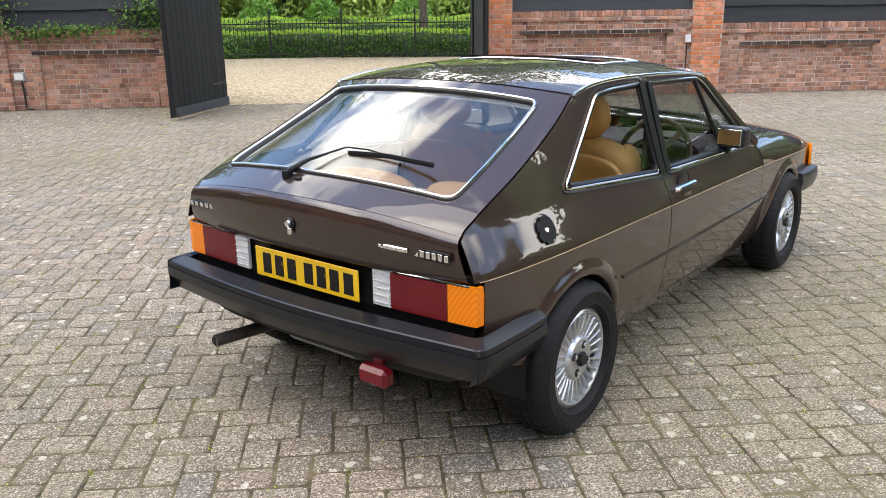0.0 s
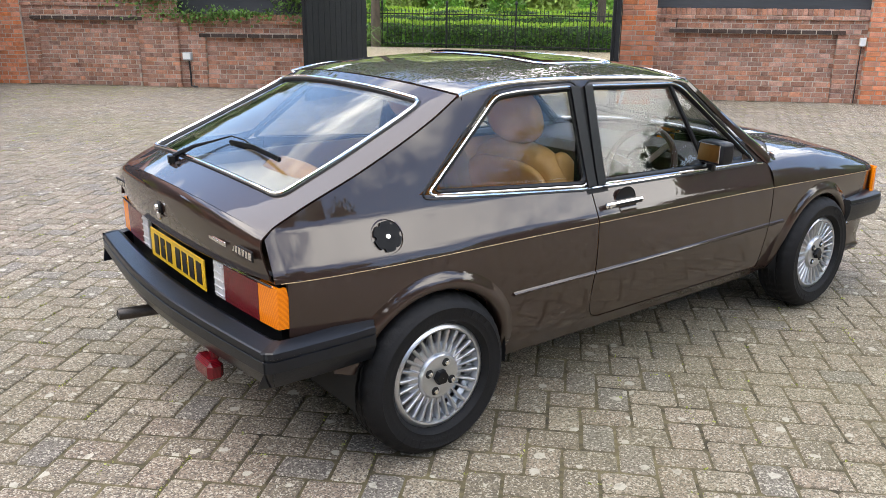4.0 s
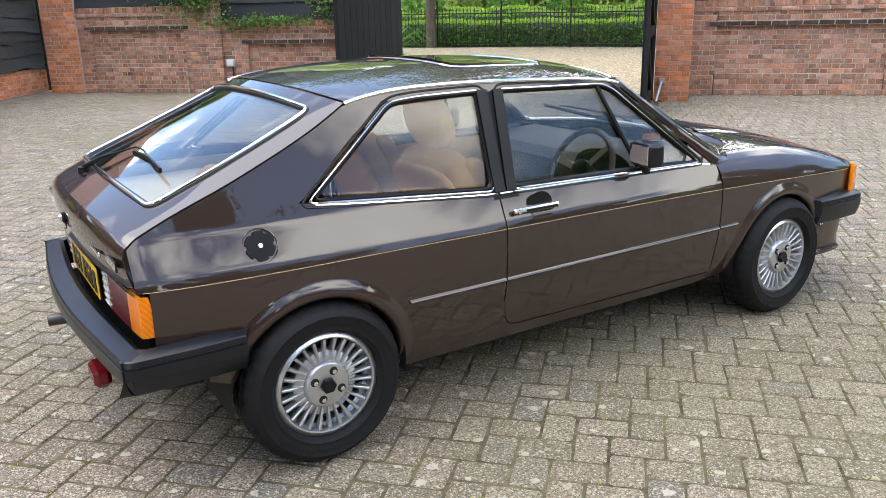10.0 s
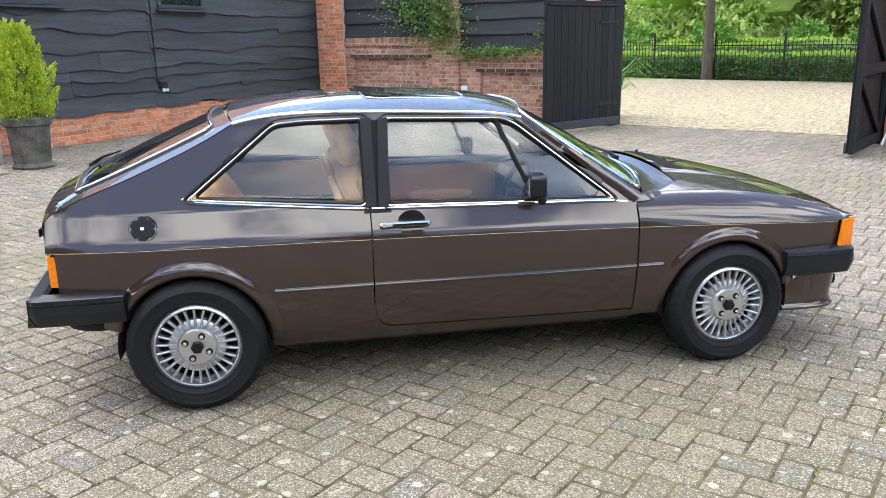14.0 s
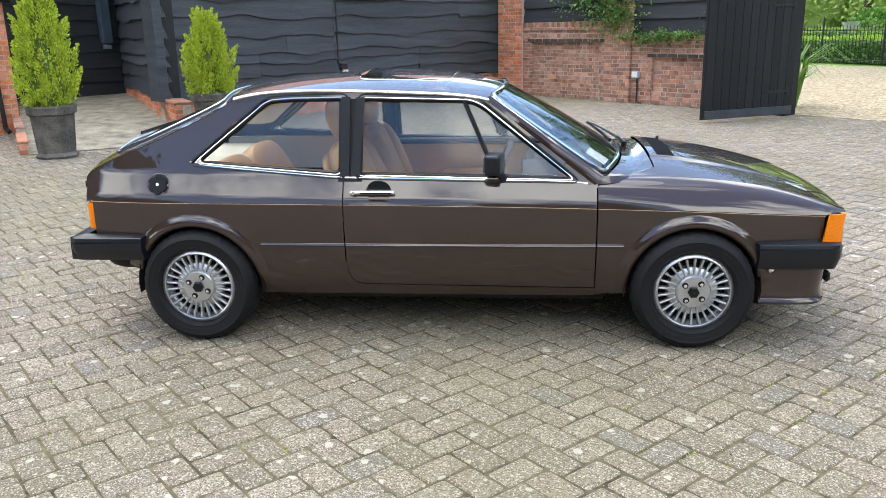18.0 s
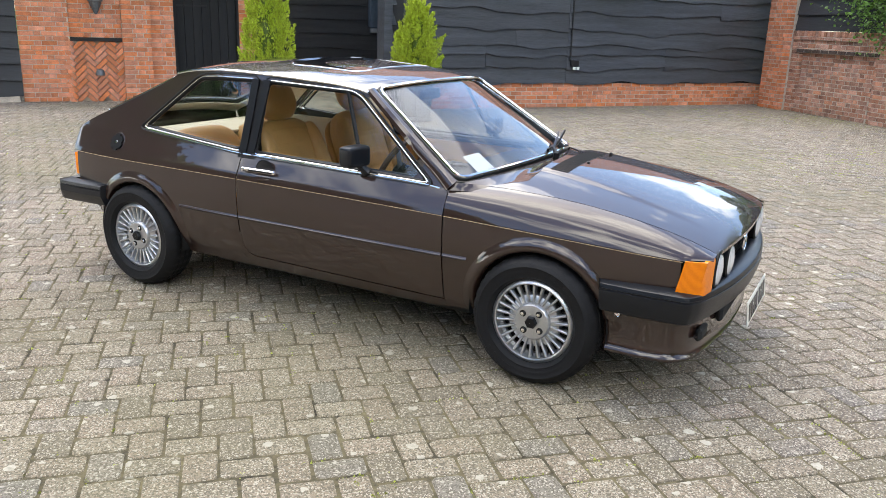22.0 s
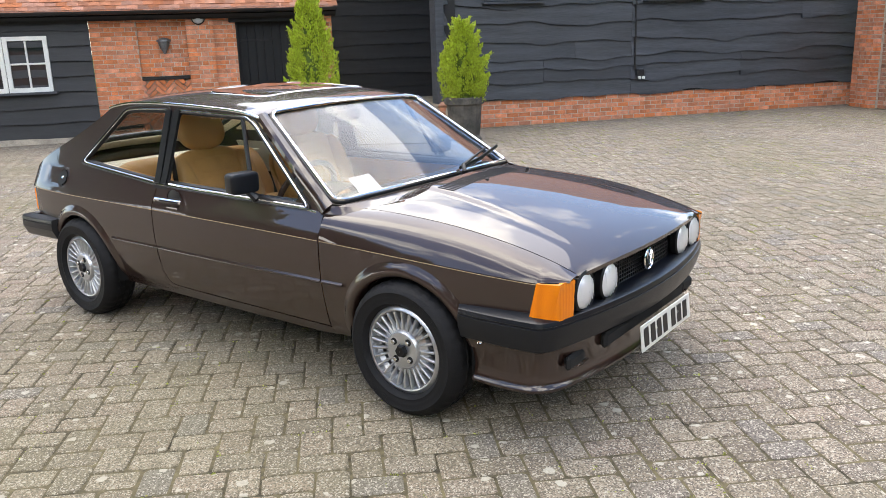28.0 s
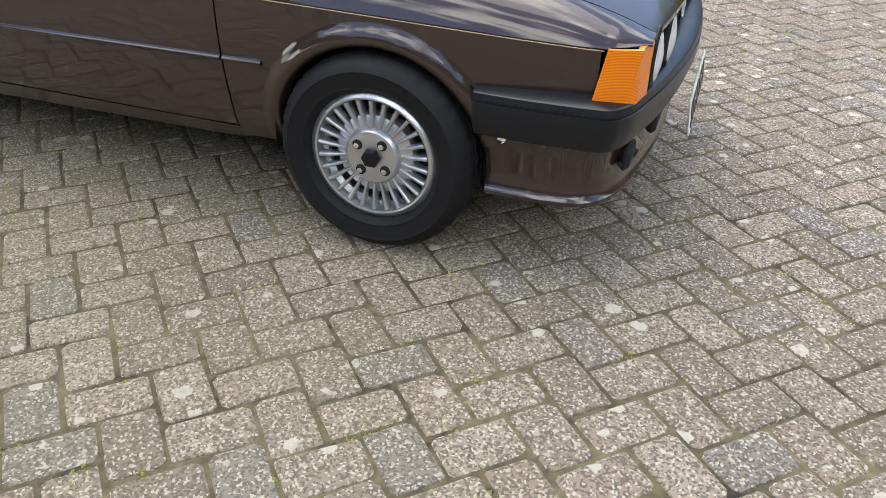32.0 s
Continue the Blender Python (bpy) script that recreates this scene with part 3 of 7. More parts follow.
part("stay_plate", Shape().box((1.01, -0.98, 0.31), (0.09, 0.12, 0.07), 0.006), GALV, stay)

# ---- small fittings on the gate wall ----
sock = thing("outdoor_socket", "grey weatherproof socket box with black conduit on the brick wall", "socket", MW.copy())
part("box", Shape().box((-6.53, -0.04, 0.54), (0.16, 0.09, 0.14), 0.012), GREEN_PLASTIC, sock)
part("lid", Shape().box((-6.53, -0.09, 0.545), (0.13, 0.012, 0.10), 0.004), WHITE_PAINT, sock)
part("conduit", Shape().tube([(-6.51, -0.03, 0.47), (-6.50, -0.03, 0.2), (-6.50, -0.04, 0.03), (-6.38, -0.05, 0.015)], 0.016, 8), PIPE, sock)
wb = thing("alarm_box", "small white box with cable on the brick pier", "alarm box", MW.copy())
part("box", Shape().box((4.66, -0.05, 0.96), (0.09, 0.06, 0.13), 0.008), WHITE_PAINT, wb)
part("cable", Shape().tube([(4.66, -0.02, 0.9), (4.655, -0.02, 0.5), (4.66, -0.02, 0.02)], 0.008, 6), PIPE, wb)
lt = thing("latch_keep", "rusty iron gate keep set in the wall end", "latch", MW.copy())
part("bolt", Shape().tube([(-4.06, -0.02, 0.42), (-3.86, -0.10, 0.42)], 0.012, 6), LEAD, lt)

# ---- barn ----
barn = thing("barn", "black weatherboarded barn with wavy boards on a red brick plinth", "barn", MB.copy(), kind="structure")
lay(barn, 3.40, 12.15, 0, 0.45, 0.0, 0.22, "stretcher", BRICK, MORTAR)
part("wall_core", Shape().box((7.75, 0.16, 2.1), (8.7, 0.22, 3.3)), BACKING, barn, smooth=0)
barn_rows = [0.455, 0.73, 0.965, 1.13, 1.40, 1.72, 2.02, 2.36, 2.68, 3.0, 3.32]
clad(barn, 3.38, 12.0, 0.45, 3.65, 0.0, barn_rows, 21, 0.034, [(0, 6.9), (1, 6.9), (1, 5.2), (2, 9.2), (2, 6.9), (3, 6.9), (3, 5.8), (4, 6.9), (5, 6.9), (5, 10.5), (6, 6.9), (7, 6.9), (2, 5.2), (1, 9.2)])
part("corner_board", Shape().box((3.33, 0.09, 2.05), (0.15, 0.32, 3.2), 0.006), BOARD, barn)
part("roof", Shape().box((7.5, 2.6, 0), (9.4, 5.8, 0.12), 0.0, Matrix.Translation((0, 0, 3.62)) @ Matrix.Rotation(radians(41), 4, "X")), TILE, barn, smooth=0)
for x0, x1 in ((4.13, 5.14), (7.14, 8.27)):
    w = thing("window", "small black-framed barn window with dark glass", "window", MB.copy(), "barn windows", "structure")
    part("frame", Shape().box(((x0 + x1) / 2, -0.03, 2.12), (x1 - x0, 0.10, 0.07), 0.006).box(((x0 + x1) / 2, -0.03, 2.98), (x1 - x0, 0.08, 0.07), 0.006).box((x0 + 0.03, -0.03, 2.55), (0.07, 0.08, 0.8), 0.006).box((x1 - 0.03, -0.03, 2.55), (0.07, 0.08, 0.8), 0.006), BOARD, w)
    part("pane", Shape().box(((x0 + x1) / 2, -0.035, 2.55), (x1 - x0 - 0.1, 0.01, 0.82)), DARK_GLASS, w, smooth=0)
    part("sill", Shape().box(((x0 + x1) / 2, -0.06, 2.06), (x1 - x0 + 0.1, 0.14, 0.04), 0.006), BOARD, w)
fl = thing("floodlight", "small black floodlight with twin lamps on the boarded wall", "floodlight", MB.copy())
part("body", Shape().box((7.06, -0.07, 0.82), (0.16, 0.08, 0.12), 0.015), PIPE, fl)
for dx in (-0.04, 0.04):
    part("lamp_head", Shape().lathe([(0.001, -0.03), (0.028, -0.03), (0.03, 0.02), (0.001, 0.02)], 12, (7.08 + dx, -0.09, 0.73), "z"), WHITE_PAINT, fl, "small clear lamp head")
part("conduit", Shape().tube([(6.97, -0.035, 0.86), (6.97, -0.035, 2.2), (6.965, -0.035, 3.6)], 0.018, 8), PIPE, fl)
dp = thing("downpipe", "black round downpipe in the yard corner", "downpipe", MB.copy(), "downpipes")
part("pipe", Shape().tube([(11.90, -0.10, 0.02), (11.90, -0.10, 1.8), (11.90, -0.10, 3.6)], 0.045, 12), PIPE, dp)
for z in (0.5, 2.2):
    part("bracket", Shape().lathe([(0.047, -0.03), (0.06, -0.02), (0.06, 0.02), (0.047, 0.03)], 12, (11.90, -0.10, z)), PIPE, dp)
for dx, lean in ((0.0, 0.16), (0.05, 0.19)):
    tool = thing("leaning_pole", "thin grey metal pole leaning in the corner", "pole", MB.copy(), "poles in the corner")
    part("pole", Shape().tube([(12.05 + dx, -0.30, 0.015), (11.95 + dx - lean * 0.3, -0.12, 1.35)], 0.014, 6), GALV, tool)

# side of the barn along the passage, and the low wall in front of it
c0 = MB @ Vector((3.38, 0, 0))
dirp = Vector((-0.55, 0.835, 0)).normalized()
MS = Matrix(((-dirp.x, dirp.y, 0, c0.x), (-dirp.y, -dirp.x, 0, c0.y), (0, 0, 1, 0), (0, 0, 0, 1)))
side = thing("barn_side", "black weatherboarded side wall of the barn along the passage", "wall", MS.copy(), kind="structure")
lay(side, -4.6, 0.85, 0, 0.46, -0.02, 0.22, "stretcher", BRICK, MORTAR)
clad(side, -4.6, 0.0, 0.45, 3.65, 0.0, barn_rows, 33, 0.02)
part("wall_core", Shape().box((-2.3, 0.13, 2.05), (4.6, 0.2, 3.2)), BACKING, side, smooth=0)
part("low_wall_cap", Shape().box((0.42, 0.10, 0.465), (0.86, 0.28, 0.05), 0.008), OLD_BRICK, side, "brick on edge capping")
pas = MS @ Vector((-4.6, 0, 0))
back = thing("barn_back", "boarded wall closing the passage, its boards darkened for shade", "wall", Matrix.Translation(pas) @ MB.to_3x3().to_4x4(), kind="structure")
# the passage's shade is put into the colour by the darker boards
clad(back, -6.0, 0.3, 0.25, 3.7, 0.0, [0.25 + 0.3 * k for k in range(12)], 41, 0.012, mat=BLACK_OR_SHADED_BOARD)
part("wall_core", Shape().box((-2.8, 0.12, 1.9), (6.4, 0.2, 3.6)), BACKING, back, smooth=0)
mb = thing("meter_cabinet", "blue-grey steel duct on the dark passage wall", "duct", Matrix.Translation(pas) @ MB.to_3x3().to_4x4())
part("duct", Shape().box((-0.35, -0.12, 2.35), (0.2, 0.16, 2.1), 0.012), material("blue_grey_steel", (0.10, 0.14, 0.19), 0.4, metal=0.4, spread=0.2), mb)
part("clip", Shape().box((-0.35, -0.12, 1.24), (0.14, 0.12, 0.1), 0.01), GALV, mb)
# the concrete ramp between barn and brick building
ramp_pts = [[MS @ Vector((x, y, z)) for y in (0.0, -0.7, -1.4, -2.06)] for x, z in ((1.75, 0.014), (1.2, 0.05), (0.3, 0.11), (-1.2, 0.20), (-2.8, 0.27), (-5.5, 0.32))]
solo("ramp", Shape().sheet(ramp_pts, 0.3), CONCRETE, "pale worn concrete ramp between the buildings", "ramp", "structure")
kerb = thing("ramp_wall", "low red brick wall holding the edge of the ramp", "wall", MS.copy(), kind="structure")
lay(kerb, -1.15, 1.72, 0, 0.15, -2.17, 0.11, "stretcher", BRICK, MORTAR)
lay(kerb, -1.15, 0.55, 0.15, 0.225, -2.17, 0.11, "stretcher", BRICK, MORTAR)
part("coping", Shape().box((-0.30, -2.115, 0.240), (1.70, 0.13, 0.03), 0.006), OLD_BRICK, kerb)
part("coping", Shape().box((1.14, -2.115, 0.165), (1.17, 0.13, 0.03), 0.006), OLD_BRICK, kerb)

# ---- brick building ----
lodge = thing("outbuilding", "red brick and black boarded outbuilding with clay tiled roof", "outbuilding", MK.copy(), kind="structure")
lay(lodge, -2.19, -1.44, 0, 2.1, 0.0, 0.25, "flemish", BRICK, MORTAR)
lay(lodge, -1.44, -0.64, 1.04, 2.1, 0.06, 0.2, "flemish", BRICK, MORTAR)
lay(lodge, -0.64, -0.18, 0, 2.1, -0.06, 0.3, "flemish", BRICK, MORTAR)
lay(lodge, -0.18, 0.20, 0, 2.1, 0.0, 0.25, "flemish", BRICK, MORTAR)
lay(lodge, 0.20, 1.30, 1.99, 2.1, 0.0, 0.25, "stretcher", BRICK, MORTAR)
lay(lodge, 1.30, 1.90, 0, 2.1, 0.0, 0.25, "flemish", BRICK, MORTAR)
part("panel_bed", Shape().box((-1.04, 0.151, 0.50), (0.80, 0.18, 1.00)), MORTAR, lodge, smooth=0)
for i in range(-14, 15):
    for j in range(-3, 4):
        for kind in (0, 1):
            qx, qz = 0.076 * (i + 6 * j + (1.5, 3.5)[kind]), 0.076 * (i + (0.5, -0.5)[kind])
            x, z = (qx - qz) * 0.7071, (qx + qz) * 0.7071
            if abs(x) < 0.46 and abs(z) < 0.52:
                BRICKS.append((lodge, (0.214, 0.064, BRICK.name), Matrix.Translation((-1.04 + x, 0.055, 0.505 + z)) @ Matrix.Rotation(-radians((45, 135)[kind]), 4, "Y")))
part("lintel", Shape().box((-1.04, 0.04, 1.01), (0.80, 0.10, 0.06), 0.006), IRON, lodge, "black lintel over the brick niche")
clad(lodge, -9.5, -2.19, 0.10, 2.1, 0.0, [0.10 + 0.25 * k for k in range(8)], 51, 0.01, mat=BLACK_OR_SHADED_BOARD)
part("boarding_back", Shape().box((-5.9, 0.14, 1.05), (7.3, 0.2, 2.1)), BACKING, lodge, smooth=0)
part("footing", Shape().box((-5.9, 0.02, 0.05), (7.3, 0.12, 0.1)), OLD_MORTAR, lodge, smooth=0)
dr = thing("plank_door", "black vertical plank door in the brick wall", "door", MK.copy(), kind="structure")
for i in range(7):
    part("plank", Shape().box((0.24 + (i + 0.5) * 1.02 / 7, 0.10, 0.97), (1.02 / 7 - 0.005, 0.03, 1.88), 0.004), GATE_WOOD, dr)
part("door_frame", Shape().box((0.215, 0.07, 0.97), (0.05, 0.12, 1.94), 0.006).box((1.285, 0.07, 0.97), (0.05, 0.12, 1.94), 0.006), GATE_WOOD, dr)
part("door_lintel", Shape().box((0.75, 0.0, 1.955), (1.32, 0.16, 0.09), 0.006), GATE_WOOD, dr)
for z in (0.4, 1.6):
    part("strap_hinge", Shape().box((0.52, 0.08, z), (0.5, 0.01, 0.035), 0.003), IRON, dr)
part("handle", Shape().tube([(1.12, 0.08, 0.95), (1.12, 0.045, 0.97), (1.12, 0.045, 1.07), (1.12, 0.08, 1.09)], 0.009, 6), IRON, dr)
ww = thing("casement_window", "white painted wooden casement window in black boarding", "window", MK.copy(), kind="structure")
for x0 in (-3.52, -4.20):
    cs = part("casement", Shape().box((x0 + 0.035, -0.03, 1.32), (0.07, 0.06, 0.90), 0.006).box((x0 + 0.635, -0.03, 1.32), (0.07, 0.06, 0.90), 0.006).box((x0 + 0.335, -0.03, 0.905), (0.54, 0.06, 0.08), 0.006).box((x0 + 0.335, -0.03, 1.735), (0.54, 0.06, 0.07), 0.006), WHITE_PAINT, ww)
    part("glazing_bar", Shape().box((x0 + 0.335, -0.03, 1.32), (0.03, 0.045, 0.77), 0.004), WHITE_PAINT, cs)
    part("glazing_bar", Shape().box((x0 + 0.335, -0.03, 1.33), (0.54, 0.043, 0.03), 0.004), WHITE_PAINT, cs)
    for dx in (-0.135, 0.135):
        for zc in (1.13, 1.52):
            part("pane", Shape().box((x0 + 0.335 + dx, -0.022, zc), (0.245, 0.006, 0.36)), DARK_GLASS, cs, smooth=0)
part("sill", Shape().box((-3.52, -0.06, 0.85), (1.46, 0.12, 0.04), 0.006), BOARD, ww)
# roof, gutter, lamps, downpipe of the brick building
tilt = radians(42)
roof_m = MK @ Matrix.Translation((0, -0.22, 2.10)) @ Matrix.Rotation(tilt, 4, "X")
roof = thing("tiled_roof", "pitched roof of old red clay plain tiles", "roof", roof_m, kind="structure")
part("roof_deck", Shape().box((-3.8, 1.6, -0.05), (11.5, 3.3, 0.06)), BACKING, roof, smooth=0)
part("fascia", Shape().box((-3.8, -0.01, -0.06), (11.5, 0.03, 0.16)), GATE_WOOD, roof, smooth=0)
gut = thing("gutter", "black half-round gutter with a mesh leaf guard along the eaves", "gutter", MK.copy())
arc = [(0.055 * math.cos(a), 0.055 * math.sin(a)) for a in np.linspace(math.pi, 2 * math.pi, 9)]
part("channel", Shape().sheet([[(x, -0.29 + p, 2.13 + q) for p, q in arc] for x in np.linspace(-9.5, 1.95, 30)], 0.004), PIPE, gut)
mesh_guard = Shape()
for x in np.arange(-5.2, 1.95, 0.035):
    mesh_guard.add([(x, -0.345, 2.125), (x + 0.004, -0.345, 2.125), (x + 0.064, -0.235, 2.18), (x + 0.06, -0.235, 2.18)], [(0, 1, 2, 3)])
    mesh_guard.add([(x + 0.06, -0.345, 2.125), (x + 0.064, -0.345, 2.125), (x + 0.004, -0.235, 2.18), (x, -0.235, 2.18)], [(0, 1, 2, 3)])
part("leaf_guard", mesh_guard, IRON, gut, smooth=0)
lan = thing("wall_lantern", "grey metal tapered wall lantern on the brick niche", "wall light", MK.copy())
part("cap", Shape().lathe([(0.001, 0.11), (0.05, 0.10), (0.115, 0.07), (0.12, 0.04), (0.10, 0.03)], 6, (-1.02, -0.05, 1.58)), LEAD, lan)
part("body", Shape().lathe([(0.10, 0.04), (0.085, -0.02), (0.04, -0.12), (0.02, -0.16), (0.001, -0.17)], 6, (-1.02, -0.05, 1.58)), LEAD, lan)
part("back_plate", Shape().box((-1.02, 0.03, 1.56), (0.07, 0.04, 0.16), 0.006), LEAD, lan)
bl = thing("bulkhead_lamp", "oval bulkhead lamp under the eaves", "wall light", MK.copy())
part("base", Shape().lathe([(0.001, 0.0), (0.12, 0.0), (0.12, -0.02), (0.10, -0.035)], 20, (-0.42, -0.06, 2.0), "y"), PIPE, bl)
part("glass", Shape().lathe([(0.10, -0.03), (0.085, -0.07), (0.04, -0.09), (0.001, -0.095)], 20, (-0.42, -0.06, 2.0), "y"), GREEN_PLASTIC, bl, "ribbed frosted cover")
dm = thing("dome_lamp", "small dark dome lamp on the brick panel", "wall light", MK.copy())
part("dome", Shape().lathe([(0.075, -0.05), (0.075, -0.02), (0.06, 0.03), (0.03, 0.055), (0.001, 0.06)], 16, (-1.02, 0.02, 0.48)), LEAD, dm)
part("neck", Shape().box((-1.02, 0.07, 0.47), (0.05, 0.1, 0.05), 0.006), LEAD, dm)
dp2 = thing("downpipe", "black downpipe with a swan neck on the brick wall", "downpipe", MK.copy(), "downpipes")
part("pipe", Shape().tube([(1.55, -0.28, 2.08), (1.55, -0.26, 1.98), (1.58, -0.10, 1.75), (1.60, -0.06, 1.6), (1.62, -0.06, 0.9), (1.64, -0.06, 0.10), (1.66, -0.14, 0.03)], 0.036, 10), PIPE, dp2)

# ---- planters with conifers ----
def conifer_pot(at, spread, height, seed, kinks=()):
    pot = thing("planter", "weathered octagonal clay planter with a round seal", "planter", Matrix.Translation(at), "planters by the ramp")
    part("pot", Shape().lathe([(0.001, 0.0), (0.25, 0.0), (0.26, 0.03), (0.225, 0.07), (0.235, 0.12), (0.262, 0.5), (0.265, 0.53), (0.30, 0.55), (0.305, 0.63), (0.29, 0.65), (0.25, 0.65), (0.24, 0.58), (0.001, 0.58)], 8, m=Matrix.Rotation(radians(22.5 + seed * 11), 4, "Z")), CLAY, pot, smooth=20)
    part("soil", Shape().lathe([(0.001, 0.595), (0.245, 0.59)], 8), SOIL, pot)
    d = (Vector((0.5, -4.4, 0.8)) - Vector(at)).normalized()
    d.z = 0
    seal = Matrix.Translation(d * 0.262 + Vector((0, 0, 0.43))) @ d.to_track_quat("Z", "Y").to_matrix().to_4x4()
    part("seal", Shape().lathe([(0.062, -0.02), (0.062, 0.010), (0.05, 0.012), (0.045, 0.006), (0.035, 0.006), (0.03, 0.012), (0.001, 0.012)], 20, m=seal), CLAY, pot, "round cast seal")
    tree = thing("conifer", "lime-green clipped conifer growing in a clay planter", "conifer", Matrix.Translation(Vector(at) + Vector((0, 0, 0.59))), "conifers by the ramp")
    rnd = random.Random(seed)
    part("trunk", Shape().tube([(0, 0, 0), (0.01, 0, height * 0.5), (0, 0, height * 0.93)], [0.03, 0.02, 0.004], 6), BARK, tree)
    # dark green core: its colour paints the shaded gaps between the tufts
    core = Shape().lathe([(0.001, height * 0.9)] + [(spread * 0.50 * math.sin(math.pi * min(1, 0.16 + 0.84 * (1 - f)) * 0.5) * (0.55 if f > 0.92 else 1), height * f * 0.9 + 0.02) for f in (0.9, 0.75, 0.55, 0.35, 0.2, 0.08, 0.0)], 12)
    part("inner_foliage", core, leaf_material("shaded_conifer_inside", (0.10, 0.15, 0.018), 0.2), tree)
    sprays = Shape()
    spots = []
    # upright flame-like tufts, each a narrow cone of sprays
    for k in range(150):
        f = (k + rnd.random()) / 150
        f = f**1.1
        a = k * 2.39996 + rnd.uniform(-0.5, 0.5)
        r = spread * (math.sin(math.pi * 0.5 * min(1, 1.2 * (1 - f))) ** 0.9) * (0.78 + 0.22 * min(1, f * 6)) * rnd.uniform(0.68, 1.2)
        foot = Vector((r * 0.72 * math.cos(a), r * 0.72 * math.sin(a), 0.01 + height * 0.93 * f))
        lean = Vector((0.55 * math.cos(a), 0.55 * math.sin(a), 0.95)).normalized()
        tall = rnd.uniform(0.12, 0.24) * (1.15 if rnd.random() < 0.2 else 1.0)
        for _ in range(150):
            t = rnd.random()
            g = 0.034 * (1.08 - t)
            p = foot + lean * tall * t + Vector((rnd.gauss(0, g), rnd.gauss(0, g), rnd.gauss(0, g)))
            spots.append((p, lean + Vector((p - foot).normalized()) * 0.3))
    for off, rise, rad in kinks:
        for _ in range(500):
            t = rnd.random()
            b = Vector(off) * t
            b.z = height * 0.25 + rise * t
            g = rad * (1.1 - t)
            p = b + Vector((rnd.gauss(0, g), rnd.gauss(0, g), rnd.gauss(0, g)))
            spots.append((p, (Vector(off).normalized() * 0.4 + Vector((0, 0, 0.8)))))
    leaf_quads(sprays, spots, 0.017, rnd, 0.5, 0.2, 2.2)
    part("foliage", sprays, CONIFER, tree, smooth=0)


conifer_pot((-4.02, 7.02, 0), 0.36, 1.12, 1, (((0.38, 0.20, 0), 0.42, 0.05), ((-0.2, -0.12, 0), 0.3, 0.045)))
conifer_pot((-5.42, 5.25, 0), 0.36, 1.55, 2)

# ---- ivy on the wall ----
def ivy(at, patches, seed, n=900):
    t = thing("ivy", "green ivy creeping over the top of the brick wall", "ivy", at, "ivy on the wall")
    rnd = random.Random(seed)
    leaves, spots = Shape(), []
    for (x, z, rx, rz, y, share) in patches:
        for _ in range(int(n * share)):
            u, v = rnd.gauss(0, 0.5), rnd.gauss(0, 0.5)
            p = Vector((x + u * rx, y - abs(rnd.gauss(0, 0.06)), z + v * rz))
            spots.append((p, Vector((rnd.gauss(0, 0.3), -1, -0.2))))
        for _ in range(5):
            p = Vector((x + rnd.gauss(0, rx * 0.4), y - 0.03, z + rz * 0.4))
            pts = [p.copy()]
            for _ in range(6):
                p = p + Vector((rnd.gauss(0, 0.07), rnd.gauss(0, 0.01), -rnd.uniform(0.03, 0.16) * rz))
                pts.append(p.copy())
            part("stem", Shape().tube(pts, 0.004, 4), BARK, t)
            spots += [(q, Vector((0, -1, -0.3))) for q in pts]
    leaf_quads(leaves, spots, 0.055, rnd, 0.5, -0.1, 1.1)
    part("leaves", leaves, IVY, t, smooth=0)


ivy(MW.copy(), [(-7.5, 2.25, 1.0, 0.7, -0.06, 1.4), (-7.15, 1.85, 0.7, 0.6, -0.07, 0.7), (-6.9, 1.62, 0.35, 0.3, -0.07, 0.2)], 11)
ivy(MW.copy(), [(-6.1, 1.24, 0.9, 0.14, -0.05, 0.4), (-5.5, 1.28, 0.7, 0.08, -0.05, 0.2), (-4.4, 1.5, 0.5, 0.35, -0.02, 0.5)], 12)

# ---- garden beyond the gates ----
def fence_point(u, k=0.0):
    """A place on the railings' line, in the wall's frame."""
    return Vector((u, 14.0 - 0.26 * (u + 1.9) + k, 0))


rail = thing("railings", "black iron estate railings with spear finials", "railings", MW.copy(), kind="structure")
u = -17.0
bars, longs = Shape(), Shape()
while u < 9.0:
    p = fence_point(u)
    bars.box((p.x, p.y, 0.62), (0.018, 0.018, 1.20)).lathe([(0.018, 1.22), (0.001, 1.32)], 4, (p.x, p.y, 0))
    u += 0.135
part("bars", bars, IRON, rail, smooth=0)
for z in (0.12, 1.12):
    a, b = fence_point(-17), fence_point(9)
    part("rail", Shape().tube([(a.x, a.y, z), (b.x, b.y, z)], 0.02, 4), IRON, rail, smooth=0)
for u in np.arange(-16, 9, 2.4):
    p = fence_point(u)
    part("post", Shape().box((p.x, p.y, 0.72), (0.05, 0.05, 1.44), 0.004).lathe([(0.03, 1.44), (0.05, 1.48), (0.03, 1.54), (0.001, 1.6)], 8, (p.x, p.y, 0)), IRON, rail)


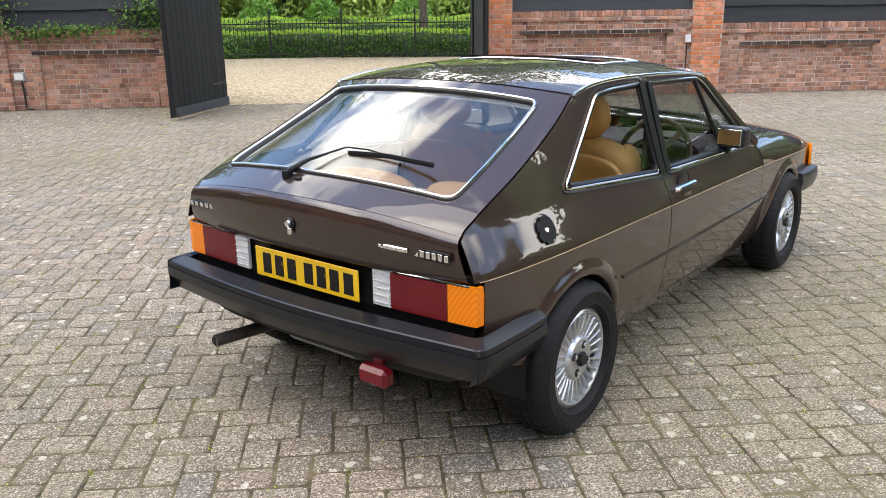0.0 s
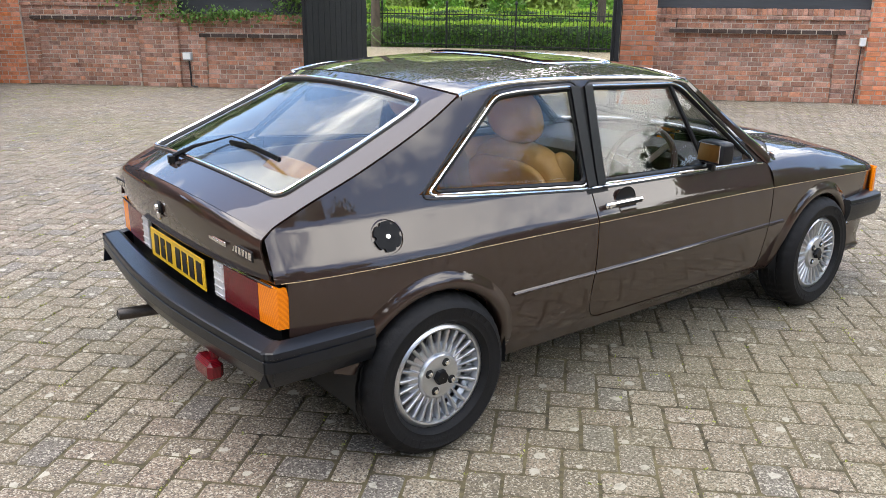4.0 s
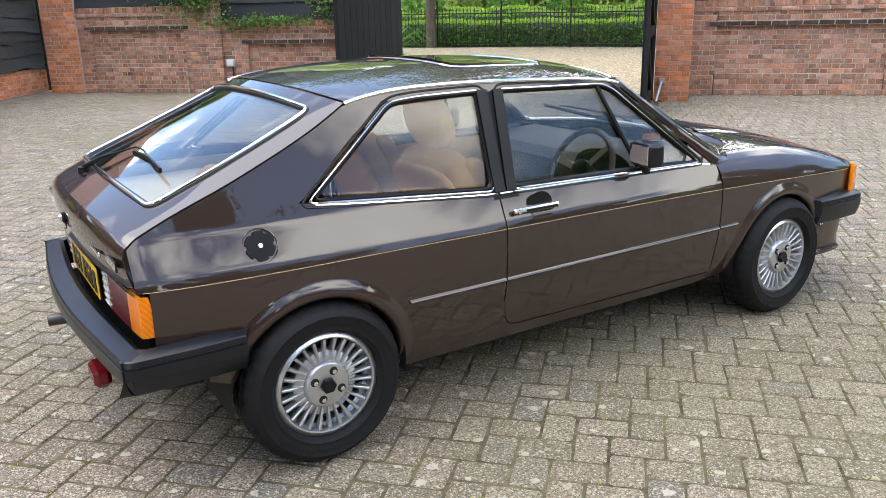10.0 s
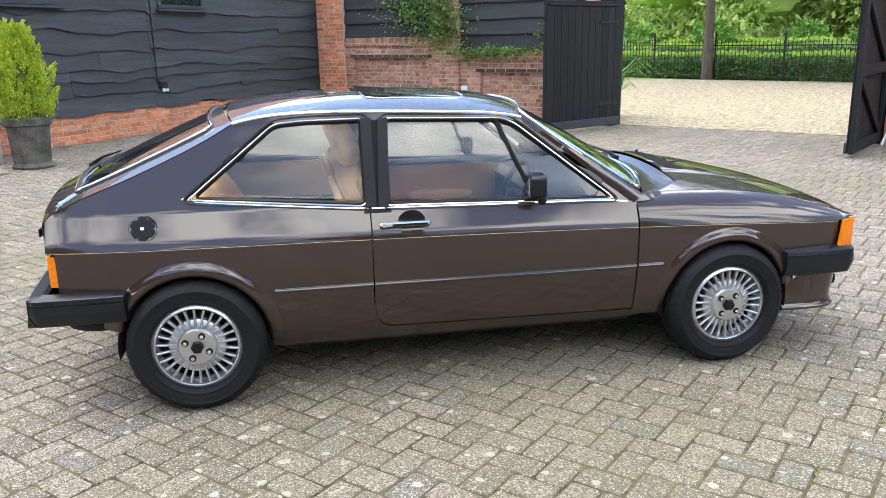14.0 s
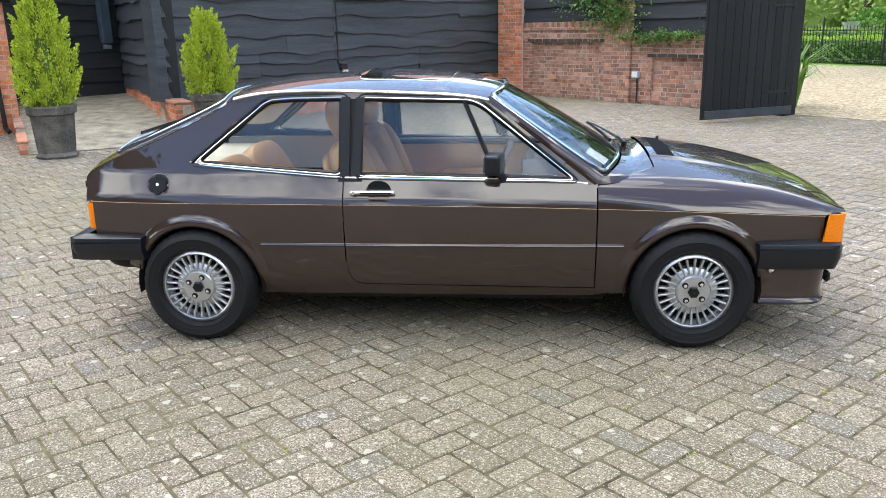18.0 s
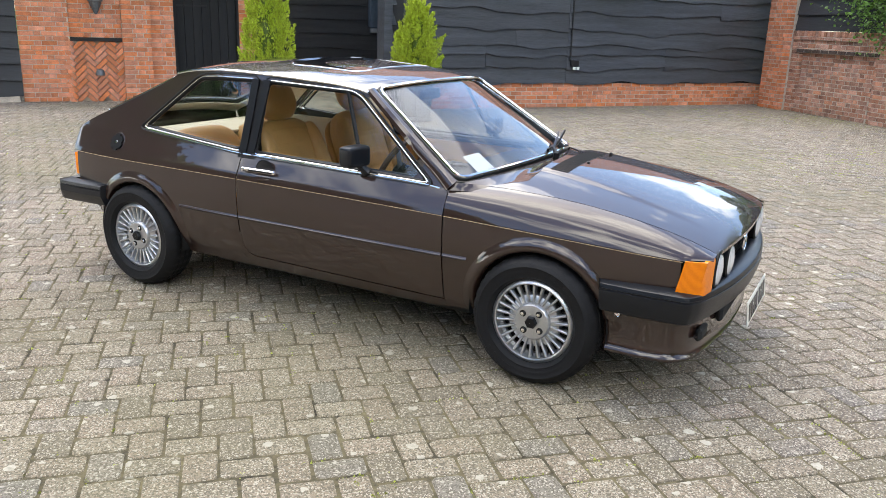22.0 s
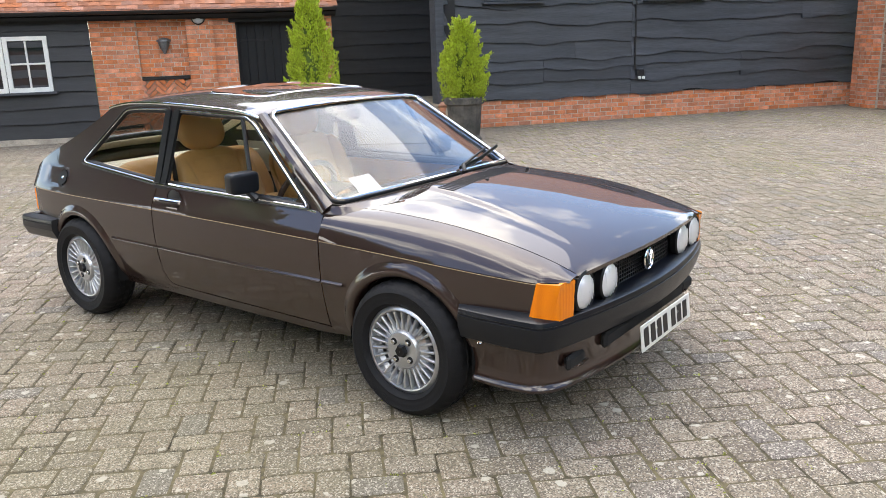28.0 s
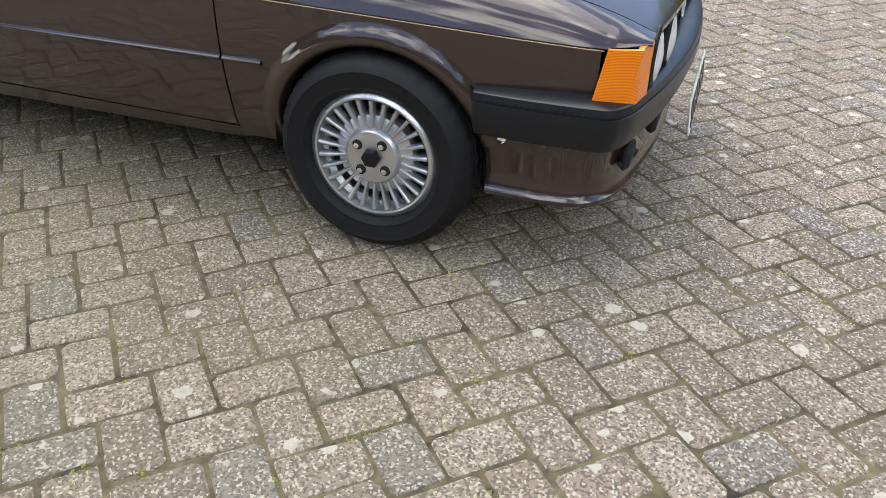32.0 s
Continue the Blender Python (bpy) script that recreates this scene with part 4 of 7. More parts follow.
def hedge(name, x0, x1, off, deep, high, seed, n):
    h = thing(name, "clipped box hedge with bright young leaves", "hedge", MW.copy(), "garden hedges")
    rnd = random.Random(seed)
    a, b = fence_point(x0, off), fence_point(x1, off)
    t = (b - a).normalized()
    s = Vector((-t.y, t.x, 0))
    L = (b - a).length
    P = []
    for i in range(41):
        c = a + t * L * i / 40
        hh = high * (1 + 0.05 * math.sin(i * 1.1 + seed))
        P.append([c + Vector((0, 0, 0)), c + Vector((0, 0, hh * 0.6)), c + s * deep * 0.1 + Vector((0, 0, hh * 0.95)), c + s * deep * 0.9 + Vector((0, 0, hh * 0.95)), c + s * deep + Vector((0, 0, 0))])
    # core in a darkened leaf green: shade between the leaves put into colour
    part("hedge_core", Shape().grid(P), leaf_material("shaded_hedge_inside", (0.035, 0.07, 0.012), 0.2), h)
    spots, young = [], []
    for _ in range(n):
        f, v = rnd.random(), rnd.random()
        c = a + t * L * f
        if v < 0.5:
            spots.append((c + Vector((0, 0, high * rnd.uniform(0.05, 1))) - s * 0.02, -s))
        else:
            young.append((c + s * deep * rnd.random() + Vector((0, 0, high * (0.97 + 0.05 * math.sin(f * 44 + seed)) + rnd.uniform(-0.03, 0.05))), Vector((0, 0, 1))))
    lv = Shape()
    leaf_quads(lv, young, 0.075, rnd, 0.5, 0.3, 1.5)
    part("young_growth", lv, SHOOTS, h, "bright young growth on the top", smooth=0)
    lv = Shape()
    leaf_quads(lv, spots, 0.09, rnd, 0.6, 0.1, 1.3)
    part("leaves", lv, HEDGE, h, smooth=0)


hedge("hedge", -17, 9, 0.5, 1.6, 0.78, 3, 12000)
hedge("hedge", -15, 7, 3.6, 1.6, 1.02, 4, 8000)
hedge("hedge", -12, 8, 7.5, 2.2, 1.18, 5, 7000)


def ball_bush(at, r, seed, tall=1.0):
    t = thing("topiary_bush", "clipped rounded topiary bush on the lawn", "bush", MW @ Matrix.Translation(at), "topiary bushes")
    rnd = random.Random(seed)
    spots, lv = [], Shape()
    for _ in range(900):
        d = Vector((rnd.gauss(0, 1), rnd.gauss(0, 1), rnd.gauss(0, 1))).normalized()
        k = rnd.uniform(0.8, 1.05)
        spots.append((Vector((d.x * r * k, d.y * r * k, r * tall * (1 + d.z * k))), d))
    leaf_quads(lv, spots, 0.16, rnd, 0.6, 0.1, 1.2)
    part("leaves", lv, HEDGE, t, smooth=0)
    part("stem", Shape().tube([(0, 0, 0), (0, 0, r)], 0.06, 6), BARK, t)


for k, (u, v, r) in enumerate(((-9.0, 23, 0.9), (-5.5, 25, 0.85), (-2.5, 22, 0.8), (-13, 24, 0.8), (1.5, 26, 0.9))):
    ball_bush((u, v, 0), r, 60 + k, 1.15)
urn = thing("garden_urn", "pale stone garden urn on a pedestal", "urn", MW @ Matrix.Translation((-12.4, 21.0, 0)))
part("bowl", Shape().lathe([(0.001, 0.85), (0.1, 0.86), (0.08, 0.95), (0.25, 1.1), (0.3, 1.3), (0.36, 1.38), (0.3, 1.38), (0.001, 1.3)], 16), material("pale_stone", (0.5, 0.48, 0.42), 0.9, spread=0.3), urn)
part("pedestal", Shape().box((0, 0, 0.43), (0.45, 0.45, 0.86), 0.03), material("pale_stone_base", (0.48, 0.46, 0.4), 0.9, spread=0.3), urn)


# tree leaf green darkened by half, painting the shade inside the crowns
SHADED_INNER = leaf_material("shaded_tree_inside", (0.05, 0.085, 0.02), 0.3)


def tree(at, high, crown, seed, leaf=0.3, n=3500, mat=None, droop=0.0, trunk=0.2, low=0.35, bare=False, dense=0.0, label="broad green garden tree with a spreading crown"):
    t = thing("tree", label, "tree", Matrix.Translation(at), "trees")
    rnd = random.Random(seed)
    tops = []
    tr = Shape()
    tr.tube([(0, 0, -0.05), (0.02, 0.03, high * 0.15), (rnd.gauss(0, 0.1), rnd.gauss(0, 0.1), high * low), (rnd.gauss(0, 0.3), rnd.gauss(0, 0.3), high * 0.8)], [trunk * 1.25, trunk, trunk * 0.85, trunk * 0.25], 10)
    part("trunk", tr, BARK, t)
    lim = Shape()
    for k in range(11):
        a = k * 2.4 + rnd.uniform(-0.4, 0.4)
        z = high * rnd.uniform(low * 0.85, 0.75)
        r = crown * rnd.uniform(0.55, 0.95)
        e = Vector((r * math.cos(a), r * math.sin(a), z + high * rnd.uniform(0.08, 0.25)))
        m = Vector((e.x * 0.45, e.y * 0.45, z + (e.z - z) * 0.65))
        lim.tube([(0, 0, z), m, e], [trunk * 0.45, trunk * 0.28, trunk * 0.08], 6)
        tops += [e, m.lerp(e, 0.5)]
    tops.append(Vector((0, 0, high * 0.92)))
    part("limbs", lim, BARK, t)
    if not bare:
        spots, lv = [], Shape()
        for _ in range(n):
            c = tops[rnd.randrange(len(tops))]
            g = crown * 0.24
            lump = Vector((rnd.gauss(0, 1), rnd.gauss(0, 1), rnd.gauss(0, 0.8)))
            if dense:
                lump = lump.normalized() * rnd.uniform(0.9, 1.55)
            p = c + lump * g * (1.0 if dense else 0.95)
            if droop:
                p.z -= droop * rnd.random() ** 1.5
                p.z = max(p.z, 0.4)
            spots.append((p, Vector((rnd.gauss(0, 0.5), rnd.gauss(0, 0.5), -0.6 if droop else 0.4))))
        leaf_quads(lv, spots, leaf, rnd, 0.7, 0.0, 2.4 if droop else 1.3)
        part("crown", lv, mat or TREE_LEAF, t, smooth=0)
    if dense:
        # solid lumps fill the crown; all but the willows' carry painted shade
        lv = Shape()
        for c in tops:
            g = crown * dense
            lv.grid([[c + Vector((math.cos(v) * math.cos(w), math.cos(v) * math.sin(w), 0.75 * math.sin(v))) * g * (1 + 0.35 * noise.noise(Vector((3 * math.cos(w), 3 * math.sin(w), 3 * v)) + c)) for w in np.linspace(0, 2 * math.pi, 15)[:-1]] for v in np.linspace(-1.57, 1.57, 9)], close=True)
        part("inner_foliage", lv, mat if mat is WILLOW else SHADED_INNER, t)
    return t


def yard_to(u, v):
    return MW @ Vector((u, v, 0))


tree(yard_to(-6.6, 15.0), 14.0, 5.5, 71, 0.2, 9000, TREE_LEAF, trunk=0.15, low=0.46, label="slim tree trunk beside the railings")
tree(yard_to(1.2, 14.6), 13.5, 5.5, 72, 0.2, 9000, TREE_LEAF, trunk=0.13, low=0.46, label="slim tree trunk beside the railings")
for k, (u, v, hh, cr) in enumerate(((-14, 40, 10, 5), (-6, 46, 11, 6), (2, 42, 10, 5), (9, 48, 11, 6), (-24, 48, 12, 6))):
    tree(yard_to(u, v), hh, cr, 80 + k, 0.20, 6500, WILLOW, droop=5.5, dense=0.36, trunk=0.3, low=0.3, label="pale green weeping willow on the lawn")
for k in range(10):
    tree(yard_to(-60 + k * 14, 60 + 5 * math.sin(k * 2.2)), 21, 9, 95 + k, 0.5, 4000, TREE_LEAF, trunk=0.4, low=0.2, dense=0.42, label="far tree closing the garden view")
# a pale thicket behind the willows closes the garden
br = random.Random(31)
belt_mass, belt_spots = Shape(), []
for k in range(46):
    c = Vector((-62 + k * 2.5, 54 + 2.5 * math.sin(k * 1.9), 2.6 + br.uniform(-0.8, 1.4)))
    g = br.uniform(3.2, 4.6)
    belt_mass.grid([[c + Vector((math.cos(v) * math.cos(w), math.cos(v) * math.sin(w), 1.3 * math.sin(v))) * g * (1 + 0.3 * noise.noise(Vector((2 * math.cos(w), 2 * math.sin(w), 2 * v)) + c)) for w in np.linspace(0, 2 * math.pi, 17)[:-1]] for v in np.linspace(-1.2, 1.57, 9)], close=True)
    for _ in range(420):
        n = Vector((br.gauss(0, 1), -abs(br.gauss(0, 1)), br.gauss(0, 0.9))).normalized()
        belt_spots.append((c + Vector((n.x, n.y, 1.3 * n.z)) * g * br.uniform(0.95, 1.2), n + Vector((0, 0, -0.4))))
leaf_quads(belt_mass, belt_spots, 0.22, br, 0.7, 0.0, 1.8)
solo("thicket", belt_mass, WILLOW, "pale green thicket of willows closing the garden", "thicket", "stuff", smooth=0, at=MW.copy())
pf = thing("post_and_rail_fence", "low timber post and rail fence across the lawn", "fence", MW @ Matrix.Translation((-8, 28, 0)))
for k in range(12):
    part("post", Shape().box((k * 2.2 - 10, 0, 0.55), (0.1, 0.1, 1.1), 0.01), BARK, pf)
for z in (0.45, 0.95):
    part("rail", Shape().box((2, 0, z), (26, 0.04, 0.1), 0.01), BARK, pf)
# flag leaves by the gate
flag = thing("flag_iris", "clump of long green strap leaves behind the gate", "plant", MW @ Matrix.Translation((-3.98, 1.15, 0)) @ Matrix.Scale(1.4, 4))
fr = random.Random(5)
blades = Shape()
for _ in range(60):
    a, l = fr.uniform(0, 6.28), fr.uniform(0.6, 1.1)
    d = Vector((math.cos(a), math.sin(a), 0))
    pts = [d * 0.05 + Vector((0, 0, 0)), d * 0.15 * l + Vector((0, 0, 0.55 * l)), d * 0.45 * l + Vector((0, 0, 0.72 * l)), d * 0.75 * l + Vector((0, 0, 0.5 * l))]
    s = Vector((-d.y, d.x, 0)) * 0.02
    blades.grid([[p - s * (1 - i / 3.2), p + s * (1 - i / 3.2)] for i, p in enumerate(pts)])
part("foliage", blades, HEDGE, flag, smooth=0)

# ---- behind the camera: the yard's other sides ----
far = thing("wall_south", "plain brick wall closing the far side of the yard", "wall", Matrix.Translation((0, -17, 0)), kind="structure")
part("brickwork", Shape().box((2, 0, 0.8), (44, 0.3, 1.6)), OLD_BRICK, far, smooth=0)
# unseen trees for reflections; the western ones are added to darken the rear quarter
for k, (x, y, hh, cr) in enumerate(((-10, -34, 12.5, 5.0), (0.5, -30, 13.5, 4.6), (8.5, -32, 12.5, 4.5), (25, -27, 11.5, 4.5), (23, -12, 11.5, 4.5), (-20, -8, 13.5, 5.0), (-21.5, -2.6, 13, 4.2), (-24.5, 0.4, 15, 4.0), (-17, -20, 12.0, 5.0), (-25, -14, 13.0, 5.0), (-22, -28, 14, 5))):
    tree((x, y, 0), hh, cr, 120 + k, 0.17, 9000, TREE_LEAF, trunk=0.22, low=0.3, dense=0.30, label="unseen leafy tree placed for the car side's reflections")


# unseen tall trees, added behind the outbuilding to darken the car roof's reflections
for k, (x, y, hh) in enumerate(((-9.5, 11, 11.5), (-4.0, 12, 12.5), (1.0, 13, 12.0), (6.5, 14, 12.5))):
    tree(MK @ Vector((x, y, 0)), hh, 4.8, 150 + k, 0.20, 6000, TREE_LEAF, trunk=0.25, low=0.25, dense=0.34, label="unseen leafy tree added to darken the car roof's reflections")

# an unseen belt of wood, added beyond the wall to block the low sky
wr = random.Random(77)
mass, wood_spots = Shape(), []
for k in range(60):
    a = radians(180 + 180 * (k + wr.random() * 0.6) / 60)
    d = 40 + 3 * math.sin(k * 1.7)
    c = Vector((d * math.cos(a), -4 + d * math.sin(a), 3.0 + wr.uniform(0, 1.6) + 13.0 * math.exp(-((k / 16) ** 2))))
    g = 4.2
    mass.grid([[c + Vector((math.cos(v) * math.cos(w), math.cos(v) * math.sin(w), 1.1 * math.sin(v))) * g * (1 + 0.3 * noise.noise(Vector((2 * math.cos(w), 2 * math.sin(w), 2 * v)) + c)) for w in np.linspace(0, 2 * math.pi, 19)[:-1]] for v in np.linspace(-1.0, 1.57, 9)], close=True)
    for _ in range(330):
        n = Vector((wr.gauss(0, 1), wr.gauss(0, 1), abs(wr.gauss(0, 1)))).normalized()
        wood_spots.append((c + n * g * wr.uniform(0.95, 1.18), n))
leaf_quads(mass, wood_spots, 0.42, wr, 0.7, 0.0, 1.3)
solo("far_wood", mass, TREE_LEAF, "unseen belt of leafy woodland added to block the low sky", "wood", "stuff", smooth=0)
# ---- the car ----
def paint_material():
    m = material("brown_metallic_paint", (0.030, 0.018, 0.013), 0.45, metal=0.16, coat=1.0, spec=0.15)
    nt = m.node_tree
    b = nt.nodes["Principled BSDF"]
    tc = nt.nodes.new("ShaderNodeTexCoord")
    flake = nt.nodes.new("ShaderNodeTexNoise")
    flake.inputs["Scale"].default_value, flake.inputs["Detail"].default_value = 900.0, 1.0
    big = nt.nodes.new("ShaderNodeTexNoise")
    big.inputs["Scale"].default_value = 3.0
    mix = nt.nodes.new("ShaderNodeMix")
    mix.data_type = "RGBA"
    mix.inputs["A"].default_value, mix.inputs["B"].default_value = (0.0150, 0.0076, 0.0058, 1), (0.042, 0.0218, 0.0166, 1)
    nt.links.new(tc.outputs["Object"], flake.inputs["Vector"])
    nt.links.new(tc.outputs["Object"], big.inputs["Vector"])
    nt.links.new(flake.outputs["Fac"], mix.inputs["Factor"])
    nt.links.new(mix.outputs["Result"], b.inputs["Base Color"])
    rr = nt.nodes.new("ShaderNodeMapRange")
    b.inputs["Coat IOR"].default_value = 1.62
    rr.inputs["To Min"].default_value, rr.inputs["To Max"].default_value = 0.004, 0.014
    nt.links.new(big.outputs["Fac"], rr.inputs["Value"])
    nt.links.new(rr.outputs["Result"], b.inputs["Coat Roughness"])
    return m


def pane_material(name, tint, base=0.045):
    m = bpy.data.materials.new(name)
    m.use_nodes = True
    nt = m.node_tree
    nt.nodes.clear()
    out = nt.nodes.new("ShaderNodeOutputMaterial")
    clear = nt.nodes.new("ShaderNodeBsdfTransparent")
    clear.inputs["Color"].default_value = (*tint, 1)
    gloss = nt.nodes.new("ShaderNodeBsdfGlossy")
    gloss.inputs["Roughness"].default_value = 0.0
    lw = nt.nodes.new("ShaderNodeLayerWeight")
    lw.inputs["Blend"].default_value = 0.5
    pw = nt.nodes.new("ShaderNodeMath")
    pw.operation = "POWER"
    pw.inputs[1].default_value = 4.5
    ma = nt.nodes.new("ShaderNodeMath")
    ma.operation = "MULTIPLY_ADD"
    ma.inputs[1].default_value, ma.inputs[2].default_value = 1 - base, base
    mix = nt.nodes.new("ShaderNodeMixShader")
    nt.links.new(lw.outputs["Facing"], pw.inputs[0])
    nt.links.new(pw.outputs[0], ma.inputs[0])
    nt.links.new(ma.outputs[0], mix.inputs["Fac"])
    nt.links.new(clear.outputs["BSDF"], mix.inputs[1])
    nt.links.new(gloss.outputs["BSDF"], mix.inputs[2])
    nt.links.new(mix.outputs["Shader"], out.inputs["Surface"])
    return m


PAINT = paint_material()
CHROME = material("chrome", (0.82, 0.82, 0.83), 0.09, metal=1.0)
ALLOY = material("silver_alloy", (0.52, 0.53, 0.55), 0.30, metal=0.85, spread=0.12, scale=20)
BLACK_PL = material("black_bumper_plastic", (0.0050, 0.0065, 0.0100), 0.32, spec=0.4, spread=0.25, scale=12, bump=0.06, bump_scale=220, rough_spread=0.08)
RUBBER = material("tyre_rubber", (0.0075, 0.0075, 0.0085), 0.64, spec=0.25, spread=0.35, scale=14, bump=0.15, bump_scale=120, rough_spread=0.1)
SEAL = material("black_window_rubber", (0.008, 0.008, 0.009), 0.5)
SATIN = material("satin_black_trim", (0.0075, 0.0075, 0.0085), 0.32, spec=0.25)
UNDER = material("underbody_black", (0.006, 0.006, 0.006), 0.85)
PANE = pane_material("car_glass", (0.90, 0.915, 0.91), 0.045)
SCREEN = pane_material("windscreen_glass", (0.88, 0.90, 0.905), 0.055)
HATCH_GLASS = pane_material("rear_glass", (0.84, 0.86, 0.86), 0.075)
LEATHER = material("tan_leather", (0.58, 0.32, 0.11), 0.45, spread=0.22, scale=7, bump=0.25, bump_scale=140)
CREAM = material("cream_trim", (0.70, 0.62, 0.46), 0.7, spread=0.12, scale=9)
DASH = material("dark_brown_dash", (0.030, 0.022, 0.017), 0.55, spread=0.2, bump=0.15, bump_scale=160)
CARPET = material("brown_carpet", (0.05, 0.03, 0.018), 0.95, spread=0.3, scale=30)
BLUE_IN = material("dark_blue_grey_trim", (0.03, 0.04, 0.06), 0.6, spread=0.2)


def lens_material(name, colour):
    return material(name, colour, 0.2, coat=0.4, spec=0.2, spread=0.15, scale=60)


def ribbed(m, a, b):
    """Moulded ribs in a lamp's lens, 7 mm apart."""
    nt = m.node_tree
    bs = nt.nodes["Principled BSDF"]
    geo = nt.nodes.new("ShaderNodeNewGeometry")
    wave = nt.nodes.new("ShaderNodeTexWave")
    wave.bands_direction = "Z"
    wave.inputs["Scale"].default_value, wave.inputs["Distortion"].default_value = 85.0, 0.0
    mix = nt.nodes.new("ShaderNodeMix")
    mix.data_type = "RGBA"
    mix.inputs["A"].default_value, mix.inputs["B"].default_value = (*a, 1), (*b, 1)
    bump = nt.nodes.new("ShaderNodeBump")
    bump.inputs["Strength"].default_value, bump.inputs["Distance"].default_value = 0.12, 0.002
    nt.links.new(geo.outputs["Position"], wave.inputs["Vector"])
    nt.links.new(wave.outputs["Fac"], mix.inputs["Factor"])
    nt.links.new(mix.outputs["Result"], bs.inputs["Base Color"])
    nt.links.new(wave.outputs["Fac"], bump.inputs["Height"])
    nt.links.new(bump.outputs["Normal"], bs.inputs["Normal"])
    return m


AMBER = ribbed(lens_material("amber_lens", (0.85, 0.24, 0.004)), (0.92, 0.27, 0.004), (0.62, 0.13, 0.002))
RED = ribbed(lens_material("red_lens", (0.16, 0.004, 0.008)), (0.16, 0.005, 0.010), (0.07, 0.002, 0.005))
CLEAR = lens_material("clear_lens", (0.55, 0.55, 0.56))
BULB = material("headlamp_reflector", (0.80, 0.82, 0.85), 0.30, metal=0.45, coat=1.0, spread=0.06, scale=30)

car = thing("car", "brown metallic 1980s hatchback coupe parked on the block paving", "car", pose(0, 0, 0))
RAX, FAX, HUBZ = -1.2, 1.2, 0.285

z_crease = curve_of((-1.82, 0.712), (-1.4, 0.707), (-0.86, 0.705), (-0.456, 0.702), (0.222, 0.694), (0.74, 0.683), (1.316, 0.663), (1.9, 0.634))
inset = curve_of((-1.84, 0.085), (-1.74, 0.048), (-1.62, 0.028), (-1.4, 0.012), (-1.0, 0.0), (1.0, 0.0), (1.4, 0.01), (1.62, 0.024), (1.78, 0.045), (1.9, 0.08))
z_hatch = curve_of((-1.77, 0.805), (-1.742, 0.838), (-1.675, 0.876), (-1.393, 0.990), (-1.121, 1.112), (-0.977, 1.192))
z_gutter = curve_of((-1.02, 1.178), (-0.979, 1.190), (-0.846, 1.211), (-0.683, 1.219), (-0.411, 1.216), (-0.139, 1.206), (0.134, 1.188), (0.235, 1.170), (0.30, 1.14))
z_roof = curve_of((-1.06, 1.216), (-0.9, 1.243), (-0.7, 1.262), (-0.4, 1.272), (-0.1, 1.266), (0.12, 1.248), (0.24, 1.228), (0.31, 1.206))
low_prof = curve_of((-0.5, -0.10), (-0.44, -0.068), (-0.40, -0.045), (-0.3, -0.020), (-0.2, -0.004), (-0.1, 0.002), (0.0, 0.0))


def half(x, z):
    """The body's half width at length x and height z."""
    x, z = np.asarray(x, float), np.asarray(z, float)
    zc = z_crease(x)
    lower = low_prof(np.clip(z - zc, -0.5, 0))
    # above the crease the side leans in, ever so slightly more towards the roof
    u = np.clip(z - zc, 0, 9)
    upper = -0.30 * np.minimum(u, 0.02) - 0.47 * np.clip(u - 0.02, 0, 0.12) - 0.322 * np.clip(u - 0.14, 0, 9)
    return 0.757 - inset(x) + np.where(z < zc, lower, upper)


def z_low(x):
    """The lower edge of the side: sill, wheel arches, and the tail behind the rear wheel."""
    x = np.asarray(x, float)
    base = np.where(x < -1.5, np.interp(x, [-1.76, -1.62, -1.5], [0.44, 0.425, 0.385]), np.where(x > 1.5, 0.40, np.interp(x, [-0.9, 0.7, 0.9], [0.231, 0.236, 0.268])))
    for c in (RAX, FAX):
        d = np.abs(x - c)
        base = np.where(d < 0.31, np.maximum(base, HUBZ + np.sqrt(np.maximum(0, 0.31**2 - d**2))), base)
    return base


def side_xs(x0, x1, step=0.03):
    xs = list(np.arange(x0, x1, step)) + [x1]
    for c in (RAX, FAX):
        a, b = max(x0, c - 0.31), min(x1, c + 0.31)
        if a < b:
            xs = [x for x in xs if not (c - 0.32 < x < c + 0.32)] + [x for x in (c - 0.31 * math.cos(t) for t in np.linspace(0, math.pi, 41)) if x0 <= x <= x1]
            xs += [x for x in (c - 0.311, c + 0.311) if x0 <= x <= x1]
    return np.array(sorted(set(np.round(xs, 5))))


def column(xs, lo, hi, n=22, lift=0.0, sign=-1):
    """Rows of points on the body's side between two heights."""
    P = []
    for x in xs:
        a, b = float(lo(x)), float(hi(x))
        zc = float(z_crease(x))
        f = np.linspace(0, 1, n)
        zs = a + (b - a) * f
        if a < zc - 0.001 and b > zc + 0.001:
            k = int(n * 0.58)
            zs = np.r_[np.linspace(a, zc, k + 1), np.linspace(zc, b, n - k)[1:]]
        P.append([(x, sign * (float(half(x, z)) + lift), z) for z in zs])
    return P


belt = curve_of((-1.27, 0.898), (-1.22, 0.893), (-1.171, 0.886), (-0.863, 0.857), (-0.452, 0.826), (-0.39, 0.825), (0.22, 0.813), (0.66, 0.800), (0.76, 0.786))
win_rear = lambda x: np.interp(x, [-1.25, -1.223, -1.123, -1.0, -0.843, -0.74], [0.88, 0.887, 0.969, 1.073, 1.179, 1.20])  # noqa: E731


def both(name, make, mat, label="", smooth=30, parent=None):
    """The same part on the near and on the far side."""
    a = part(name, make(), mat, parent or car, label, smooth)
    b = part(name, make().flip_y(), mat, parent or car, label, smooth)
    return a, b


